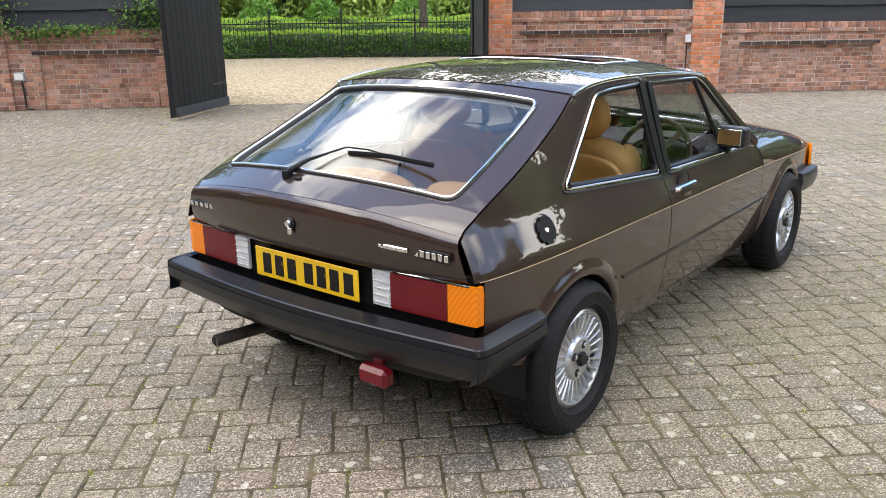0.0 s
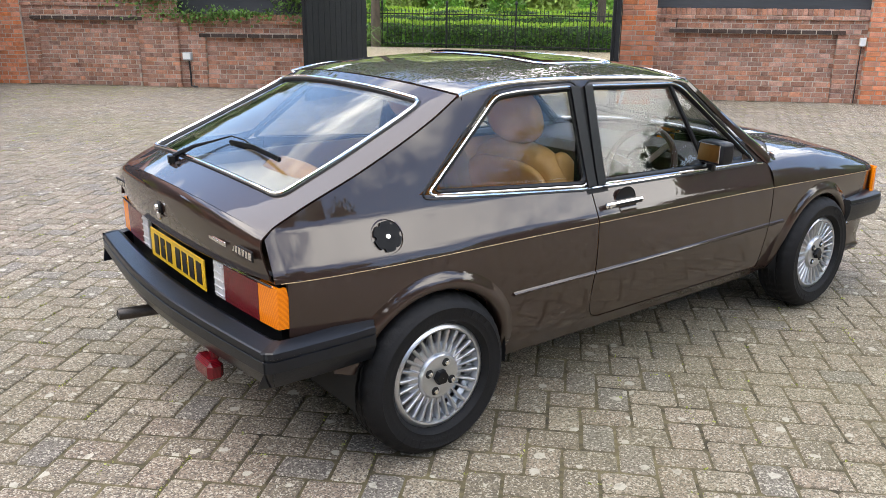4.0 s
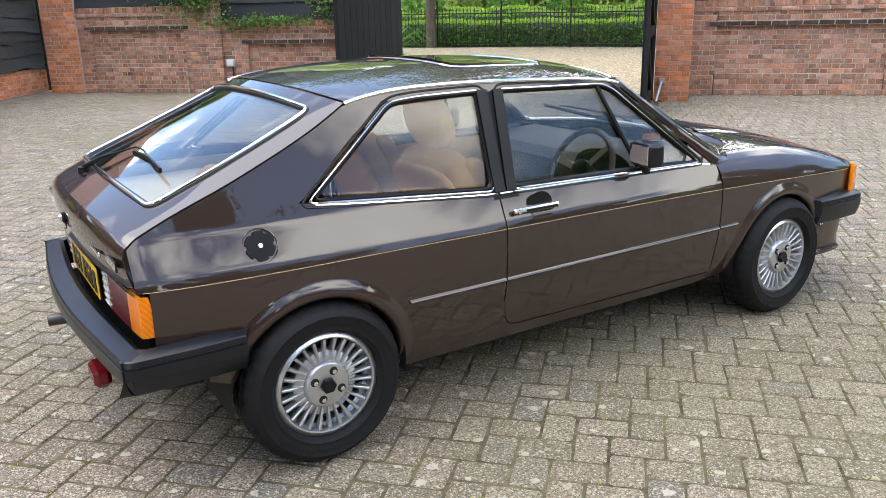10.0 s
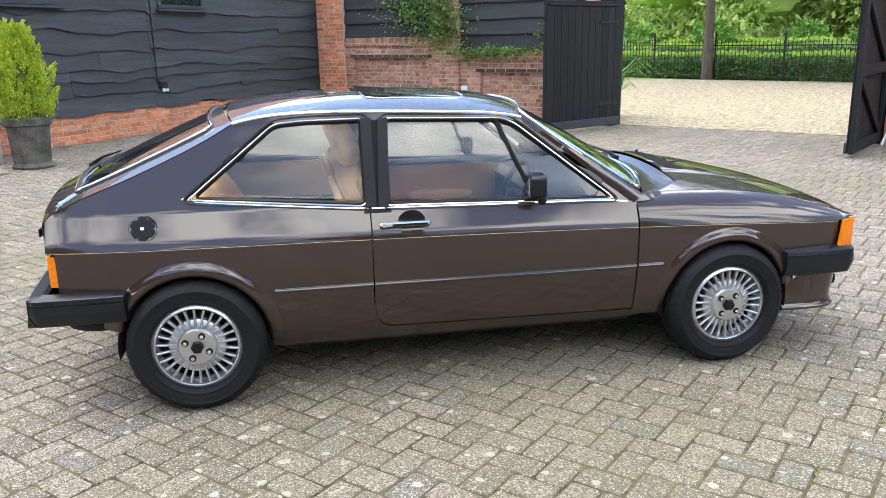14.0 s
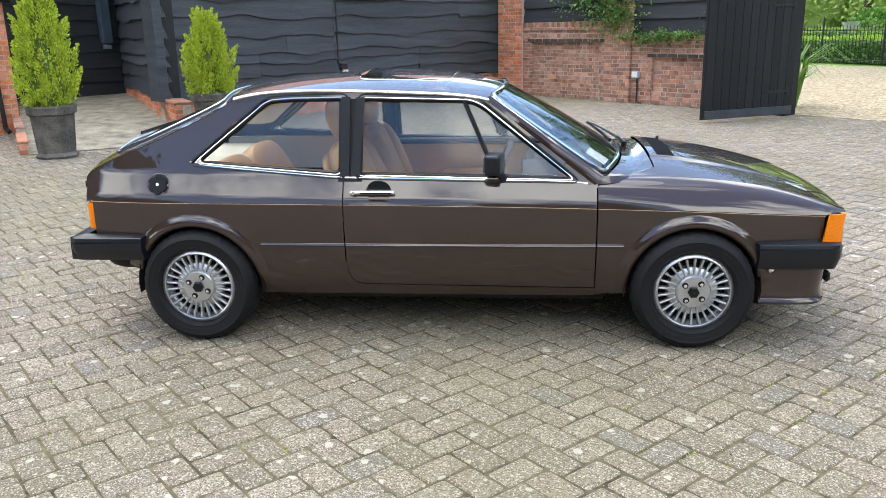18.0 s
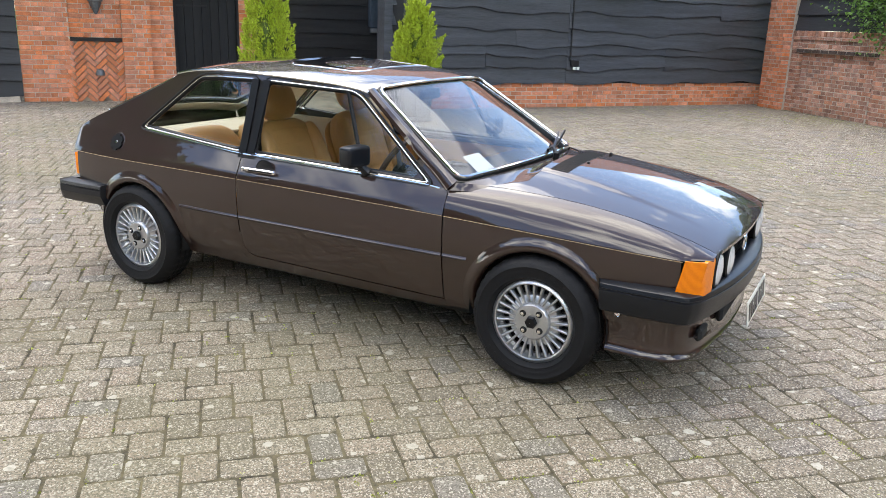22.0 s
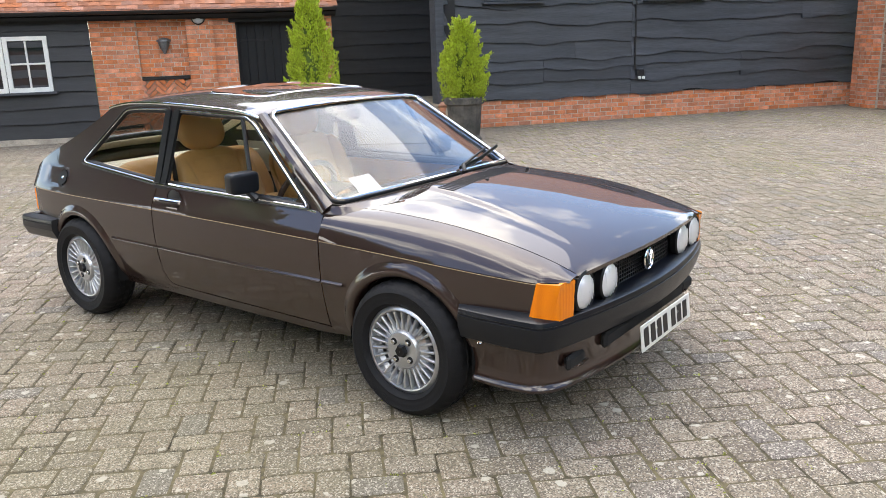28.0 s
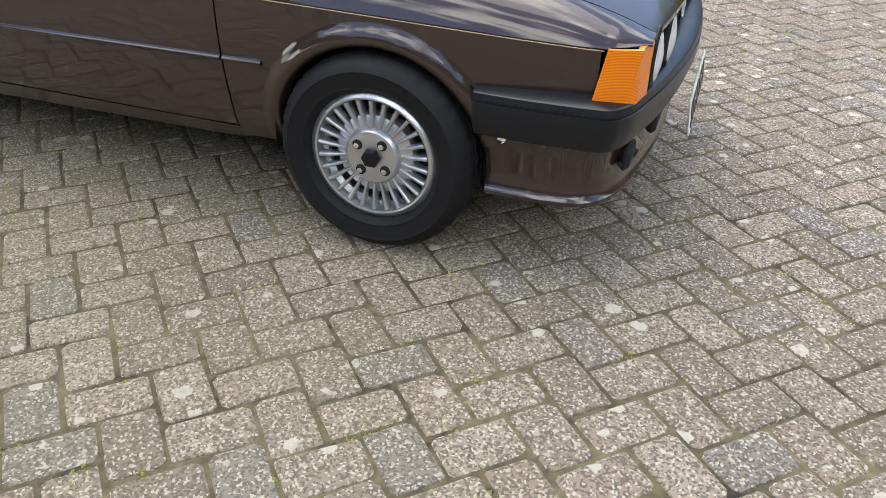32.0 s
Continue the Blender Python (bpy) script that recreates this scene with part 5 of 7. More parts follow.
def quarter():
    xs = np.array(sorted([*side_xs(-1.752, -0.455, 0.025), -1.7165, -1.7155]))
    lo = lambda x: float(z_crease(x)) - 0.003 if x < -1.716 else float(z_low(x))  # noqa: E731
    return Shape().sheet(column(xs, lo, lambda x: min(float(z_hatch(x)), float(belt(x))), 30), 0.004, True)


def c_pillar():
    x3 = np.r_[np.linspace(-1.622, -1.25, 16), np.linspace(-1.24, -0.75, 28)]
    lo = lambda x: max(float(win_rear(x)), float(belt(x))) if x > -1.25 else float(belt(x))  # noqa: E731
    return Shape().sheet(column(x3, lo, lambda x: z_hatch(x) if x < -0.977 else z_gutter(x) - 0.006, 9), 0.004, True)


both("c_pillar", c_pillar, PAINT, smooth=14)
both("rear_quarter", quarter, PAINT, smooth=14)


def door():
    lo = lambda x: np.interp(x, [-0.449, -0.443, -0.43, -0.417, -0.395, -0.368, 0.30, 0.70, 0.742], [0.42, 0.36, 0.33, 0.314, 0.304, 0.299, 0.292, 0.288, 0.288])  # noqa: E731
    xs = np.r_[np.linspace(-0.449, -0.36, 12), np.arange(-0.33, 0.70, 0.035), 0.72, 0.742]
    return Shape().sheet(column(xs, lo, belt, 24), 0.004, True)


doors = both("door", door, PAINT, smooth=14)


def sill():
    lo = lambda x: z_low(x)  # noqa: E731
    hi = lambda x: np.interp(x, [-0.449, -0.443, -0.43, -0.417, -0.395, -0.368, 0.30, 0.70, 0.742], [0.415, 0.354, 0.324, 0.308, 0.298, 0.293, 0.286, 0.282, 0.282])  # noqa: E731
    xs = np.r_[-0.4546, np.linspace(-0.449, -0.36, 12), np.arange(-0.33, 0.70, 0.05), 0.7475]
    return Shape().sheet(column(xs, lo, hi, 6), 0.004, True)


both("sill", sill, PAINT)

edge_y = curve_of((0.70, 0.640), (0.89, 0.628), (1.35, 0.622), (1.7, 0.612), (1.91, 0.598))
edge_z = curve_of((0.70, 0.806), (0.89, 0.808), (1.073, 0.804), (1.354, 0.783), (1.64, 0.734), (1.80, 0.690), (1.91, 0.646))


def wing():
    s = Shape()
    xs = side_xs(0.748, 1.778)
    s.sheet(column(xs, z_low, z_crease, 16), 0.004, True)
    P = []
    for x in np.r_[xs, np.linspace(1.79, 1.888, 9)]:
        zc, ez, ey = float(z_crease(x)), float(edge_z(x)), float(edge_y(x))
        yc = float(half(x, zc - 1e-4))
        if x > 1.80:
            zc = max(zc, 0.648 - 0.004)
            yc -= 0.6 * (x - 1.80) ** 1.3
            ez = max(ez, zc + 0.012)
        back = max(0.0, 1 - (x - 0.748) / 0.45)
        m = ((yc + ey) / 2 + 0.030 + 0.018 * back, zc + (ez - zc) * (0.80 + 0.12 * back))
        row = []
        for t in np.linspace(0, 1, 12):
            row.append((x, -((1 - t) ** 2 * yc + 2 * t * (1 - t) * m[0] + t * t * ey), (1 - t) ** 2 * zc + 2 * t * (1 - t) * m[1] + t * t * ez))
        P.append(row)
    s.sheet(P, 0.004, True)
    return s


both("front_wing", wing, PAINT)

bonnet_c = curve_of((1.00, 0.880), (1.1, 0.872), (1.3, 0.845), (1.5, 0.808), (1.7, 0.762), (1.84, 0.718), (1.905, 0.684), (1.93, 0.665))


def bonnet_z(x, q, t):
    ez, zc = float(edge_z(x)), float(bonnet_c(x))
    y = q * (float(edge_y(x)) - 0.006)
    # raised middle between two creases that die out forwards
    rise = np.clip((0.36 + 0.10 * t - abs(y)) / 0.02, 0, 1)
    return ez + (zc - ez) * (1 - abs(q) ** 2.2) + 0.009 * rise * np.clip(1.25 - 1.35 * t, 0, 1)


def bonnet():
    P = []
    for q in np.linspace(-1, 1, 81):
        row = []
        back = 1.035 - 0.14 * np.clip((abs(q) - 0.82) / 0.18, 0, 1) ** 1.2
        front = 1.918 - 0.045 * abs(q) ** 2.2
        for t in np.linspace(0, 1, 34):
            x = back + (front - back) * t
            row.append((x, q * (float(edge_y(x)) - 0.006), bonnet_z(x, q, t)))
        x, y, z = row[-1]
        row += [(x + 0.010, y, z - 0.008), (x + 0.008, y, z - 0.022)]
        P.append(row)
    return Shape().sheet(P, 0.004, False)


part("bonnet", bonnet(), PAINT, car, "long creased brown bonnet", 24)


def on_bonnet(x, y, up):
    q = y / (float(edge_y(x)) - 0.006)
    return (x, y, float(bonnet_z(x, q, (x - 1.035) / 0.88)) + up)


def vent_slats():
    v = part("bonnet_vent", Shape().sheet([[on_bonnet(x, y, 0.0025) for y in np.linspace(-0.345, 0.20, 24)] for x in (1.075, 1.10, 1.13, 1.155)], 0.004, False), SATIN, car, "black louvred bonnet vent")
    for i in range(30):
        y = -0.338 + i * 0.0183
        part("slat", Shape().tube([on_bonnet(x, y, 0.004) for x in (1.072, 1.10, 1.13, 1.158)], 0.0035, 5), SATIN, v)


vent_slats()


def cowl():
    P = []
    for q in np.linspace(-1, 1, 41):
        a = screen_point(q, 1.03)
        back = 1.030 - 0.14 * np.clip((abs(q) - 0.82) / 0.18, 0, 1) ** 1.2
        ey, ez = float(edge_y(back)), float(edge_z(back))
        zc = float(bonnet_c(max(back, 1.0)))
        b = np.array((back, q * ey, ez + (zc - ez) * (1 - abs(q) ** 2.2) - 0.004))
        P.append([a + (b - a) * t + np.array((0, 0, -0.012 * math.sin(math.pi * t))) for t in np.linspace(0, 1, 7)])
    return Shape().sheet(P, 0.004, False)


def screen_point(q, t):
    """On the windscreen: q across, t from its head down to its base."""
    e = np.array((0.235, 0.545, 1.182)) * (1 - t) + np.array((0.766, 0.684, 0.824)) * t
    c = np.array((0.305, 0, 1.206)) * (1 - t) + np.array((0.905, 0, 0.862)) * t
    k = 1 - abs(q) ** 2.3
    return np.array((e[0] + (c[0] - e[0]) * k, q * e[1], e[2] + (c[2] - e[2]) * k + 0.012 * math.sin(math.pi * min(1, t)) * k))


part("cowl", cowl(), PAINT, car)


def scuttle_corner():
    """Closes the corner between windscreen pillar, door and wing."""
    rows = (((0.700, 0.716, 0.784), (0.735, 0.704, 0.804), (0.768, 0.690, 0.822)), ((0.78, 0.706, 0.786), (0.795, 0.694, 0.800), (0.815, 0.674, 0.818)), ((0.84, 0.694, 0.786), (0.85, 0.672, 0.800), (0.865, 0.645, 0.813)), ((0.90, 0.675, 0.782), (0.905, 0.655, 0.796), (0.91, 0.622, 0.805)))
    return Shape().sheet([[(x, -y, z) for x, y, z in row] for row in rows], 0.006, True)


both("scuttle_corner", scuttle_corner, PAINT, smooth=60)
ws_ob = part("windscreen", Shape().sheet([[screen_point(q, t) for t in np.linspace(0.015, 0.985, 14)] for q in np.linspace(-0.985, 0.985, 31)], 0.004, False), SCREEN, car, "clear windscreen mirroring sky and clouds")


def ring(point, a0, a1, b0, b1, n=10, r=0.07):
    """A rounded closed path over a surface given by point(a, b)."""
    out = rounded([(a0, b0), (a1, b0), (a1, b1), (a0, b1)], r, 6)
    dense = []
    for i in range(len(out)):
        p, q = np.array(out[i]), np.array(out[(i + 1) % len(out)])
        k = max(1, int(np.hypot(*(q - p)) / 0.08))
        dense += [p + (q - p) * j / k for j in range(k)]
    return [point(*d) for d in dense]


up3 = np.array((0.004, 0, 0.004))
part("windscreen_seal", Shape().tube(ring(lambda q, t: screen_point(q, t) + up3 * 0.3, -0.99, 0.99, 0.0, 1.0, r=0.08), 0.010, 8, True), SEAL, car)
part("windscreen_trim", Shape().tube(ring(lambda q, t: screen_point(q, t) + up3 * 2.2, -0.985, 0.985, 0.008, 0.992, r=0.08), 0.0082, 8, True), CHROME, car, "bright windscreen trim")


def roof_skin():
    P = []
    for q in np.linspace(-1, 1, 41):
        row = []
        rear, front = -1.045 + 0.055 * abs(q) ** 2.5, 0.300 - 0.066 * abs(q) ** 2.3
        for t in np.linspace(0, 1, 36):
            x = rear + (front - rear) * t
            zg, zc = float(z_gutter(x)), float(z_roof(x))
            y = q * (float(half(x, zg)) + 0.004)
            row.append((x, y, zg + (zc - zg) * (1 - abs(q) ** 2.8)))
        P.append(row)
    return Shape().sheet(P, 0.004, False)


part("roof", roof_skin(), PAINT, car, "glossy brown roof")
part("roof_lining", Shape().sheet([[(x, y, float(z_roof(x)) - 0.03 - 0.05 * (y / 0.55) ** 2) for x in np.linspace(-0.98, 0.22, 10)] for y in np.linspace(-0.55, 0.55, 9)], 0.01, False), CREAM, car)


def rail_skin():
    xs = np.linspace(-0.985, 0.245, 36)
    return Shape().sheet(column(xs, lambda x: min(1.180, z_gutter(x) - 0.02), lambda x: z_gutter(x), 3), 0.006, True)


both("cant_rail", rail_skin, PAINT)
both("roof_gutter", lambda: Shape().tube([(x, -float(half(x, z_gutter(x))) - 0.007, float(z_gutter(x)) + 0.001) for x in np.linspace(-1.0, 0.235, 30)] + [(0.26, -0.575, 1.155)], 0.0075, 8), CHROME, "bright roof gutter trim")


def a_pillar():
    P = []
    for t in np.linspace(0, 1, 16):
        x, z = 0.222 + (0.735 - 0.222) * t, 1.172 + (0.785 - 1.172) * t
        o = np.array((x, -float(half(x, z)) - 0.001, z))
        i = screen_point(-1.0, t)
        m = (o + i) / 2 + np.array((0.012, -0.012, 0.008))
        P.append([o, (o + m) / 2 + np.array((0.002, -0.004, 0.002)), m, (m + i) / 2 + np.array((0.003, 0, 0.003)), i])
    return Shape().sheet(P, 0.006, True)


both("a_pillar", a_pillar, PAINT)


# hatch
def hatch_point(q, s):
    """On the hatch: q across, s from the roof down to the lip."""
    xe = -0.990 + (-1.742 + 0.990) * s
    ze = float(z_hatch(xe)) - 0.001
    ye = float(half(xe, ze)) - 0.005
    xc, zc = -1.055 + (-1.800 + 1.055) * s, 1.218 + (0.888 - 1.218) * s + 0.012 * math.sin(math.pi * s)
    k = 1 - abs(q) ** 2.3
    return np.array((xe + (xc - xe) * k, q * ye, ze + (zc - ze) * k))


G = 0.835  # glass width as a share of the hatch
S0, S1 = 0.105, 0.83


def hatch():
    qs = np.r_[np.linspace(-1, -G, 8), np.linspace(-G, G, 29)[1:-1], np.linspace(G, 1, 8)]
    ss = np.r_[np.linspace(0.006, S0, 4), np.linspace(S0, S1, 17)[1:-1], np.linspace(S1, 1, 7)]
    s = Shape()
    for a, b, c, d in ((0, 7, 0, len(ss) - 1), (len(qs) - 8, len(qs) - 1, 0, len(ss) - 1), (7, len(qs) - 8, 0, 3), (7, len(qs) - 8, len(ss) - 7, len(ss) - 1)):
        s.sheet([[hatch_point(q, t) for t in ss[c : d + 1]] for q in qs[a : b + 1]], 0.006, True)
    # the rolled lip and the rear face
    P = []
    for q in np.linspace(-1, 1, 49):
        top = hatch_point(q, 1.0)
        y = top[1]
        k = 1 - abs(q) ** 3
        row = [top]
        for dx, z in ((-0.010, -0.008), (-0.018, -0.022), (-0.021, -0.045), (-0.016, -0.09)):
            row.append(top + np.array((dx, 0, z * (top[2] - 0.70) / 0.168)))
        zb = 0.700
        row.append(np.array((top[0] - 0.004, y, zb + 0.012)))
        row.append(np.array((top[0] + 0.006, y, zb)))
        row.append(np.array((top[0] + 0.03, y, zb - 0.004)))
        # the face widens downwards with the body's sides
        for k, p in enumerate(row):
            p[1] *= 1 + 0.048 * min(1.0, max(0.0, (top[2] - p[2]) / (top[2] - zb)))
        P.append(row)
    s.sheet(P, 0.005, True)
    return s


hatch_ob = part("hatch", hatch(), PAINT, car, "brown hatchback lid with a rolled lip", 40)
rg_ob = part("rear_glass", Shape().sheet([[hatch_point(q, t) - np.array((0, 0, 0.002)) for t in np.linspace(S0, S1, 14)] for q in np.linspace(-G, G, 27)], 0.004, True), HATCH_GLASS, hatch_ob, "clear rear window glass")
out3 = np.array((-0.003, 0, 0.006))
part("rear_glass_seal", Shape().tube(ring(lambda q, t: hatch_point(q, t) + out3 * 0.3, -G - 0.012, G + 0.012, S0 - 0.012, S1 + 0.016, r=0.055), 0.012, 8, True), SEAL, hatch_ob)
part("rear_glass_trim", Shape().tube(ring(lambda q, t: hatch_point(q, t) + out3 * 2.0, -G - 0.014, G + 0.014, S0 - 0.012, S1 + 0.016, r=0.055), 0.0055, 8, True), CHROME, hatch_ob, "bright rear window trim")
for a, b in ((-1.0, -0.93), (0.93, 1.0)):
    part("hatch_gap", Shape().sheet([[hatch_point(q * 1.008, t) - np.array((0, 0, 0.016)) for t in np.linspace(-0.02, 0.99, 14)] for q in (a, b)], 0.004, True), UNDER, car)

ws_ob.visible_shadow = rg_ob.visible_shadow = False

# tail panel between the lamps
def tail_x(y):
    return -1.768 + 0.030 * (abs(y) / 0.72) ** 2.6


part("tail_panel", Shape().sheet([[(tail_x(y) + 0.012, y, z) for z in np.linspace(0.42, 0.715, 6)] for y in np.linspace(-0.690, 0.690, 41)], 0.02, True), SATIN, car, "black tail panel between the lamps")


def tail_lens(y0, y1, z0, z1, wrap=0.0):
    P = []
    ys = np.linspace(y0, y1, 9)
    for y in ys:
        x = tail_x(y) - 0.012
        P.append([(x, y, z) for z in np.linspace(z0, z1, 6)])
    if wrap:
        sgn = 1 if y1 > 0 else -1
        for f in (0.0, 0.5, 1.0):
            y = sgn * (float(half(-1.735, 0.63)) + 0.004 - (0.004 if f == 0 else 0))
            P.append([(tail_x(y1) - 0.008 + f * wrap + 0.030 * (z1 - z) / (z1 - z0) * f, y, z) for z in np.linspace(z0, z1, 6)])
    return Shape().sheet(P, 0.012, y1 > 0)


for sgn, side_name in ((-1, "right"), (1, "left")):
    lamp = part("tail_lamp", Shape().box((tail_x(0.50) + 0.032, sgn * 0.50, 0.628), (0.03, 0.36, 0.125), 0.006), SATIN, car, "three-colour tail lamp cluster")
    part("reversing_lens", tail_lens(sgn * 0.315, sgn * 0.388, 0.568, 0.688), CLEAR, lamp, "clear reversing lens")
    part("stop_lens", tail_lens(sgn * 0.390, sgn * 0.608, 0.568, 0.688), RED, lamp, "dark red stop lens")
    part("indicator_lens", tail_lens(sgn * 0.610, sgn * 0.698, 0.568, 0.694, 0.026), AMBER, lamp, "amber indicator lens")
    for k in range(5):
        part("lens_rib", Shape().box((tail_x(0.35) - 0.014, sgn * 0.352, 0.58 + k * 0.024), (0.004, 0.07, 0.003)), CLEAR, lamp)
part("lamp_trim", Shape().tube([(tail_x(y) - 0.012, y, 0.695) for y in np.linspace(-0.69, 0.69, 40)], 0.004, 6), CHROME, car, "thin bright strip over the lamps")


# number plates: their characters stand as plain bars
def plate(name, colour, at, back_to):
    p = part(name, Shape().box((0, 0, 0), (0.006, 0.520, 0.111), 0.004), colour, car, "number plate with dark bars", at=at)
    for k, y in enumerate((-0.195, -0.130, -0.065, 0.022, 0.085, 0.148, 0.215)):
        part("bar", Shape().box((-0.0036, -y if back_to < 0 else y, 0.0), (0.003, 0.044, 0.076), 0.001), SATIN, p)
    part("fixing", Shape().lathe([(0.006, -0.006), (0.006, -0.003), (0.001, -0.002)], 8, (0, 0.11, 0.01), "x"), colour, p)
    part("fixing", Shape().lathe([(0.006, -0.006), (0.006, -0.003), (0.001, -0.002)], 8, (0, -0.11, 0.01), "x"), colour, p)
    return p


YELLOW = material("yellow_plate", (0.72, 0.44, 0.012), 0.3, spread=0.08, scale=14)
WHITE_PL = material("white_plate", (0.72, 0.71, 0.64), 0.35, spread=0.1, scale=14)
plate("rear_number_plate", YELLOW, pose(-1.785, 0.0, 0.617), -1)
plate("front_number_plate", WHITE_PL, pose(1.992, 0.0, 0.322, 0, 6, 180), 1)


# bumpers and skirts: a section carried along a plan line
def along_plan(pts, section, flip=False, caps=True):
    """pts: the outer line in plan for y < 0, from the side to the middle; section: (outwards, z)."""
    pts = [np.array(p, float) for p in pts]
    full = pts + [np.array((p[0], -p[1])) for p in pts[-2::-1]]
    P = []
    for i, p in enumerate(full):
        a, b = full[max(0, i - 1)], full[min(len(full) - 1, i + 1)]
        t = (b - a) / np.linalg.norm(b - a)
        n = np.array((t[1], -t[0]))
        if flip:
            n = -n
        # the hidden back edge runs towards the car's middle, so that tight corners do not fold
        inner = np.array((math.copysign(1.2, p[0]), p[1] * 0.3)) - p
        inner /= np.linalg.norm(inner)
        P.append([(p[0] + n[0] * d, p[1] + n[1] * d, z) if d > -0.03 else (p[0] - inner[0] * d, p[1] - inner[1] * d, z) for d, z in section])
    s = Shape().grid(P, flip, True)
    if caps:
        m = len(section)
        N = len(s.v)
        s.f.append(tuple(range(m)))
        s.f.append(tuple(range(N - m, N))[::-1])
    return s


def smooth_line(pts, n=6):
    out = []
    P = [np.array(p, float) for p in pts]
    for i in range(len(P) - 1):
        p0, p1, p2, p3 = P[max(0, i - 1)], P[i], P[i + 1], P[min(len(P) - 1, i + 2)]
        for k in range(n):
            t = k / n
            out.append(0.5 * (2 * p1 + (p2 - p0) * t + (2 * p0 - 5 * p1 + 4 * p2 - p3) * t**2 + (3 * p1 - p0 - 3 * p2 + p3) * t**3))
    return out + [P[-1]]


rear_line = smooth_line([(-1.463, -0.787), (-1.60, -0.792), (-1.78, -0.790), (-1.812, -0.784), (-1.828, -0.770), (-1.836, -0.740), (-1.868, -0.45), (-1.888, -0.2), (-1.893, 0)], 4)
rear_sec = [(-0.08, 0.425), (-0.029, 0.418), (-0.024, 0.423), (0, 0.474), (0.0, 0.508), (-0.005, 0.510), (-0.005, 0.515), (-0.001, 0.517), (-0.004, 0.532), (-0.009, 0.536), (-0.07, 0.548), (-0.09, 0.54)]
part("rear_bumper", along_plan(rear_line, rear_sec, flip=True), BLACK_PL, car, "wide satin black rear bumper", 25)
part("rear_valance", along_plan(smooth_line([(-1.60, -0.64), (-1.70, -0.63), (-1.765, -0.56), (-1.79, -0.3), (-1.795, 0)]), [(0.02, 0.43), (0.0, 0.38), (-0.03, 0.345), (-0.06, 0.33), (-0.08, 0.43)], flip=True), UNDER, car)
front_line = smooth_line([(1.484, -0.785), (1.62, -0.792), (1.79, -0.786), (1.832, -0.776), (1.855, -0.752), (1.885, -0.68), (1.935, -0.45), (1.965, -0.2), (1.973, 0)], 4)
front_sec = [(-0.12, 0.405), (-0.026, 0.396), (-0.016, 0.402), (0, 0.452), (0.0, 0.490), (-0.005, 0.492), (-0.005, 0.497), (-0.002, 0.499), (-0.006, 0.514), (-0.012, 0.518), (-0.09, 0.530), (-0.13, 0.52)]
part("front_bumper", along_plan(front_line, front_sec), BLACK_PL, car, "satin black wraparound front bumper", 25)
spoil_line = smooth_line([(1.512, -0.733), (1.68, -0.735), (1.79, -0.705), (1.85, -0.60), (1.885, -0.4), (1.905, -0.2), (1.91, 0)])
part("front_spoiler", along_plan(spoil_line, [(-0.03, 0.41), (0.0, 0.40), (-0.004, 0.34), (-0.012, 0.285), (-0.010, 0.25), (-0.005, 0.236), (0.003, 0.226), (0.001, 0.215), (-0.04, 0.214), (-0.06, 0.41)]), PAINT, car, "body-coloured front chin spoiler", 35)
for sgn in (-1, 1):
    part("air_intake", Shape().box((1.858, sgn * 0.56, 0.318), (0.03, 0.13, 0.055), 0.012, Matrix.Identity(4)), UNDER, car, "dark brake cooling slot", at=pose(0, 0, 0))
    part("intake_lip", Shape().tube([(1.876, sgn * 0.49, 0.300), (1.872, sgn * 0.53, 0.292), (1.862, sgn * 0.60, 0.296), (1.848, sgn * 0.63, 0.315)], 0.006, 6), PAINT, car)
part("air_intake", Shape().box((1.896, 0, 0.345), (0.03, 0.80, 0.06), 0.01), UNDER, car, "long dark air slot under the bumper")
part("skirt_bolt", Shape().lathe([(0.012, -0.004), (0.012, 0.004), (0.001, 0.006)], 8, (1.555, -0.742, 0.385), "y"), CHROME, car)

# grille and lamps
gr = part("grille", Shape().sheet([[(1.872 - 0.03 * (abs(y) / 0.6) ** 2, y, z) for z in (0.50, 0.57, 0.665)] for y in np.linspace(-0.61, 0.61, 25)], 0.01, False), SATIN, car, "black front grille")
for k in range(9):
    z = 0.516 + k * 0.0165
    part("grille_slat", Shape().tube([(1.885 - 0.03 * (y / 0.6) ** 2, y, z) for y in np.linspace(-0.265, 0.265, 12)], 0.0032, 4), SATIN, gr)
for k in range(27):
    y = -0.26 + k * 0.02
    part("grille_bar", Shape().box((1.885 - 0.03 * (y / 0.6) ** 2, y, 0.585), (0.006, 0.003, 0.15)), SATIN, gr, smooth=0)
part("grille_frame", Shape().tube([(1.884 - 0.03 * (y / 0.6) ** 2, y, 0.668 - 0.02 * (y / 0.6) ** 2) for y in np.linspace(-0.6, 0.6, 24)], 0.006, 6), SATIN, gr)
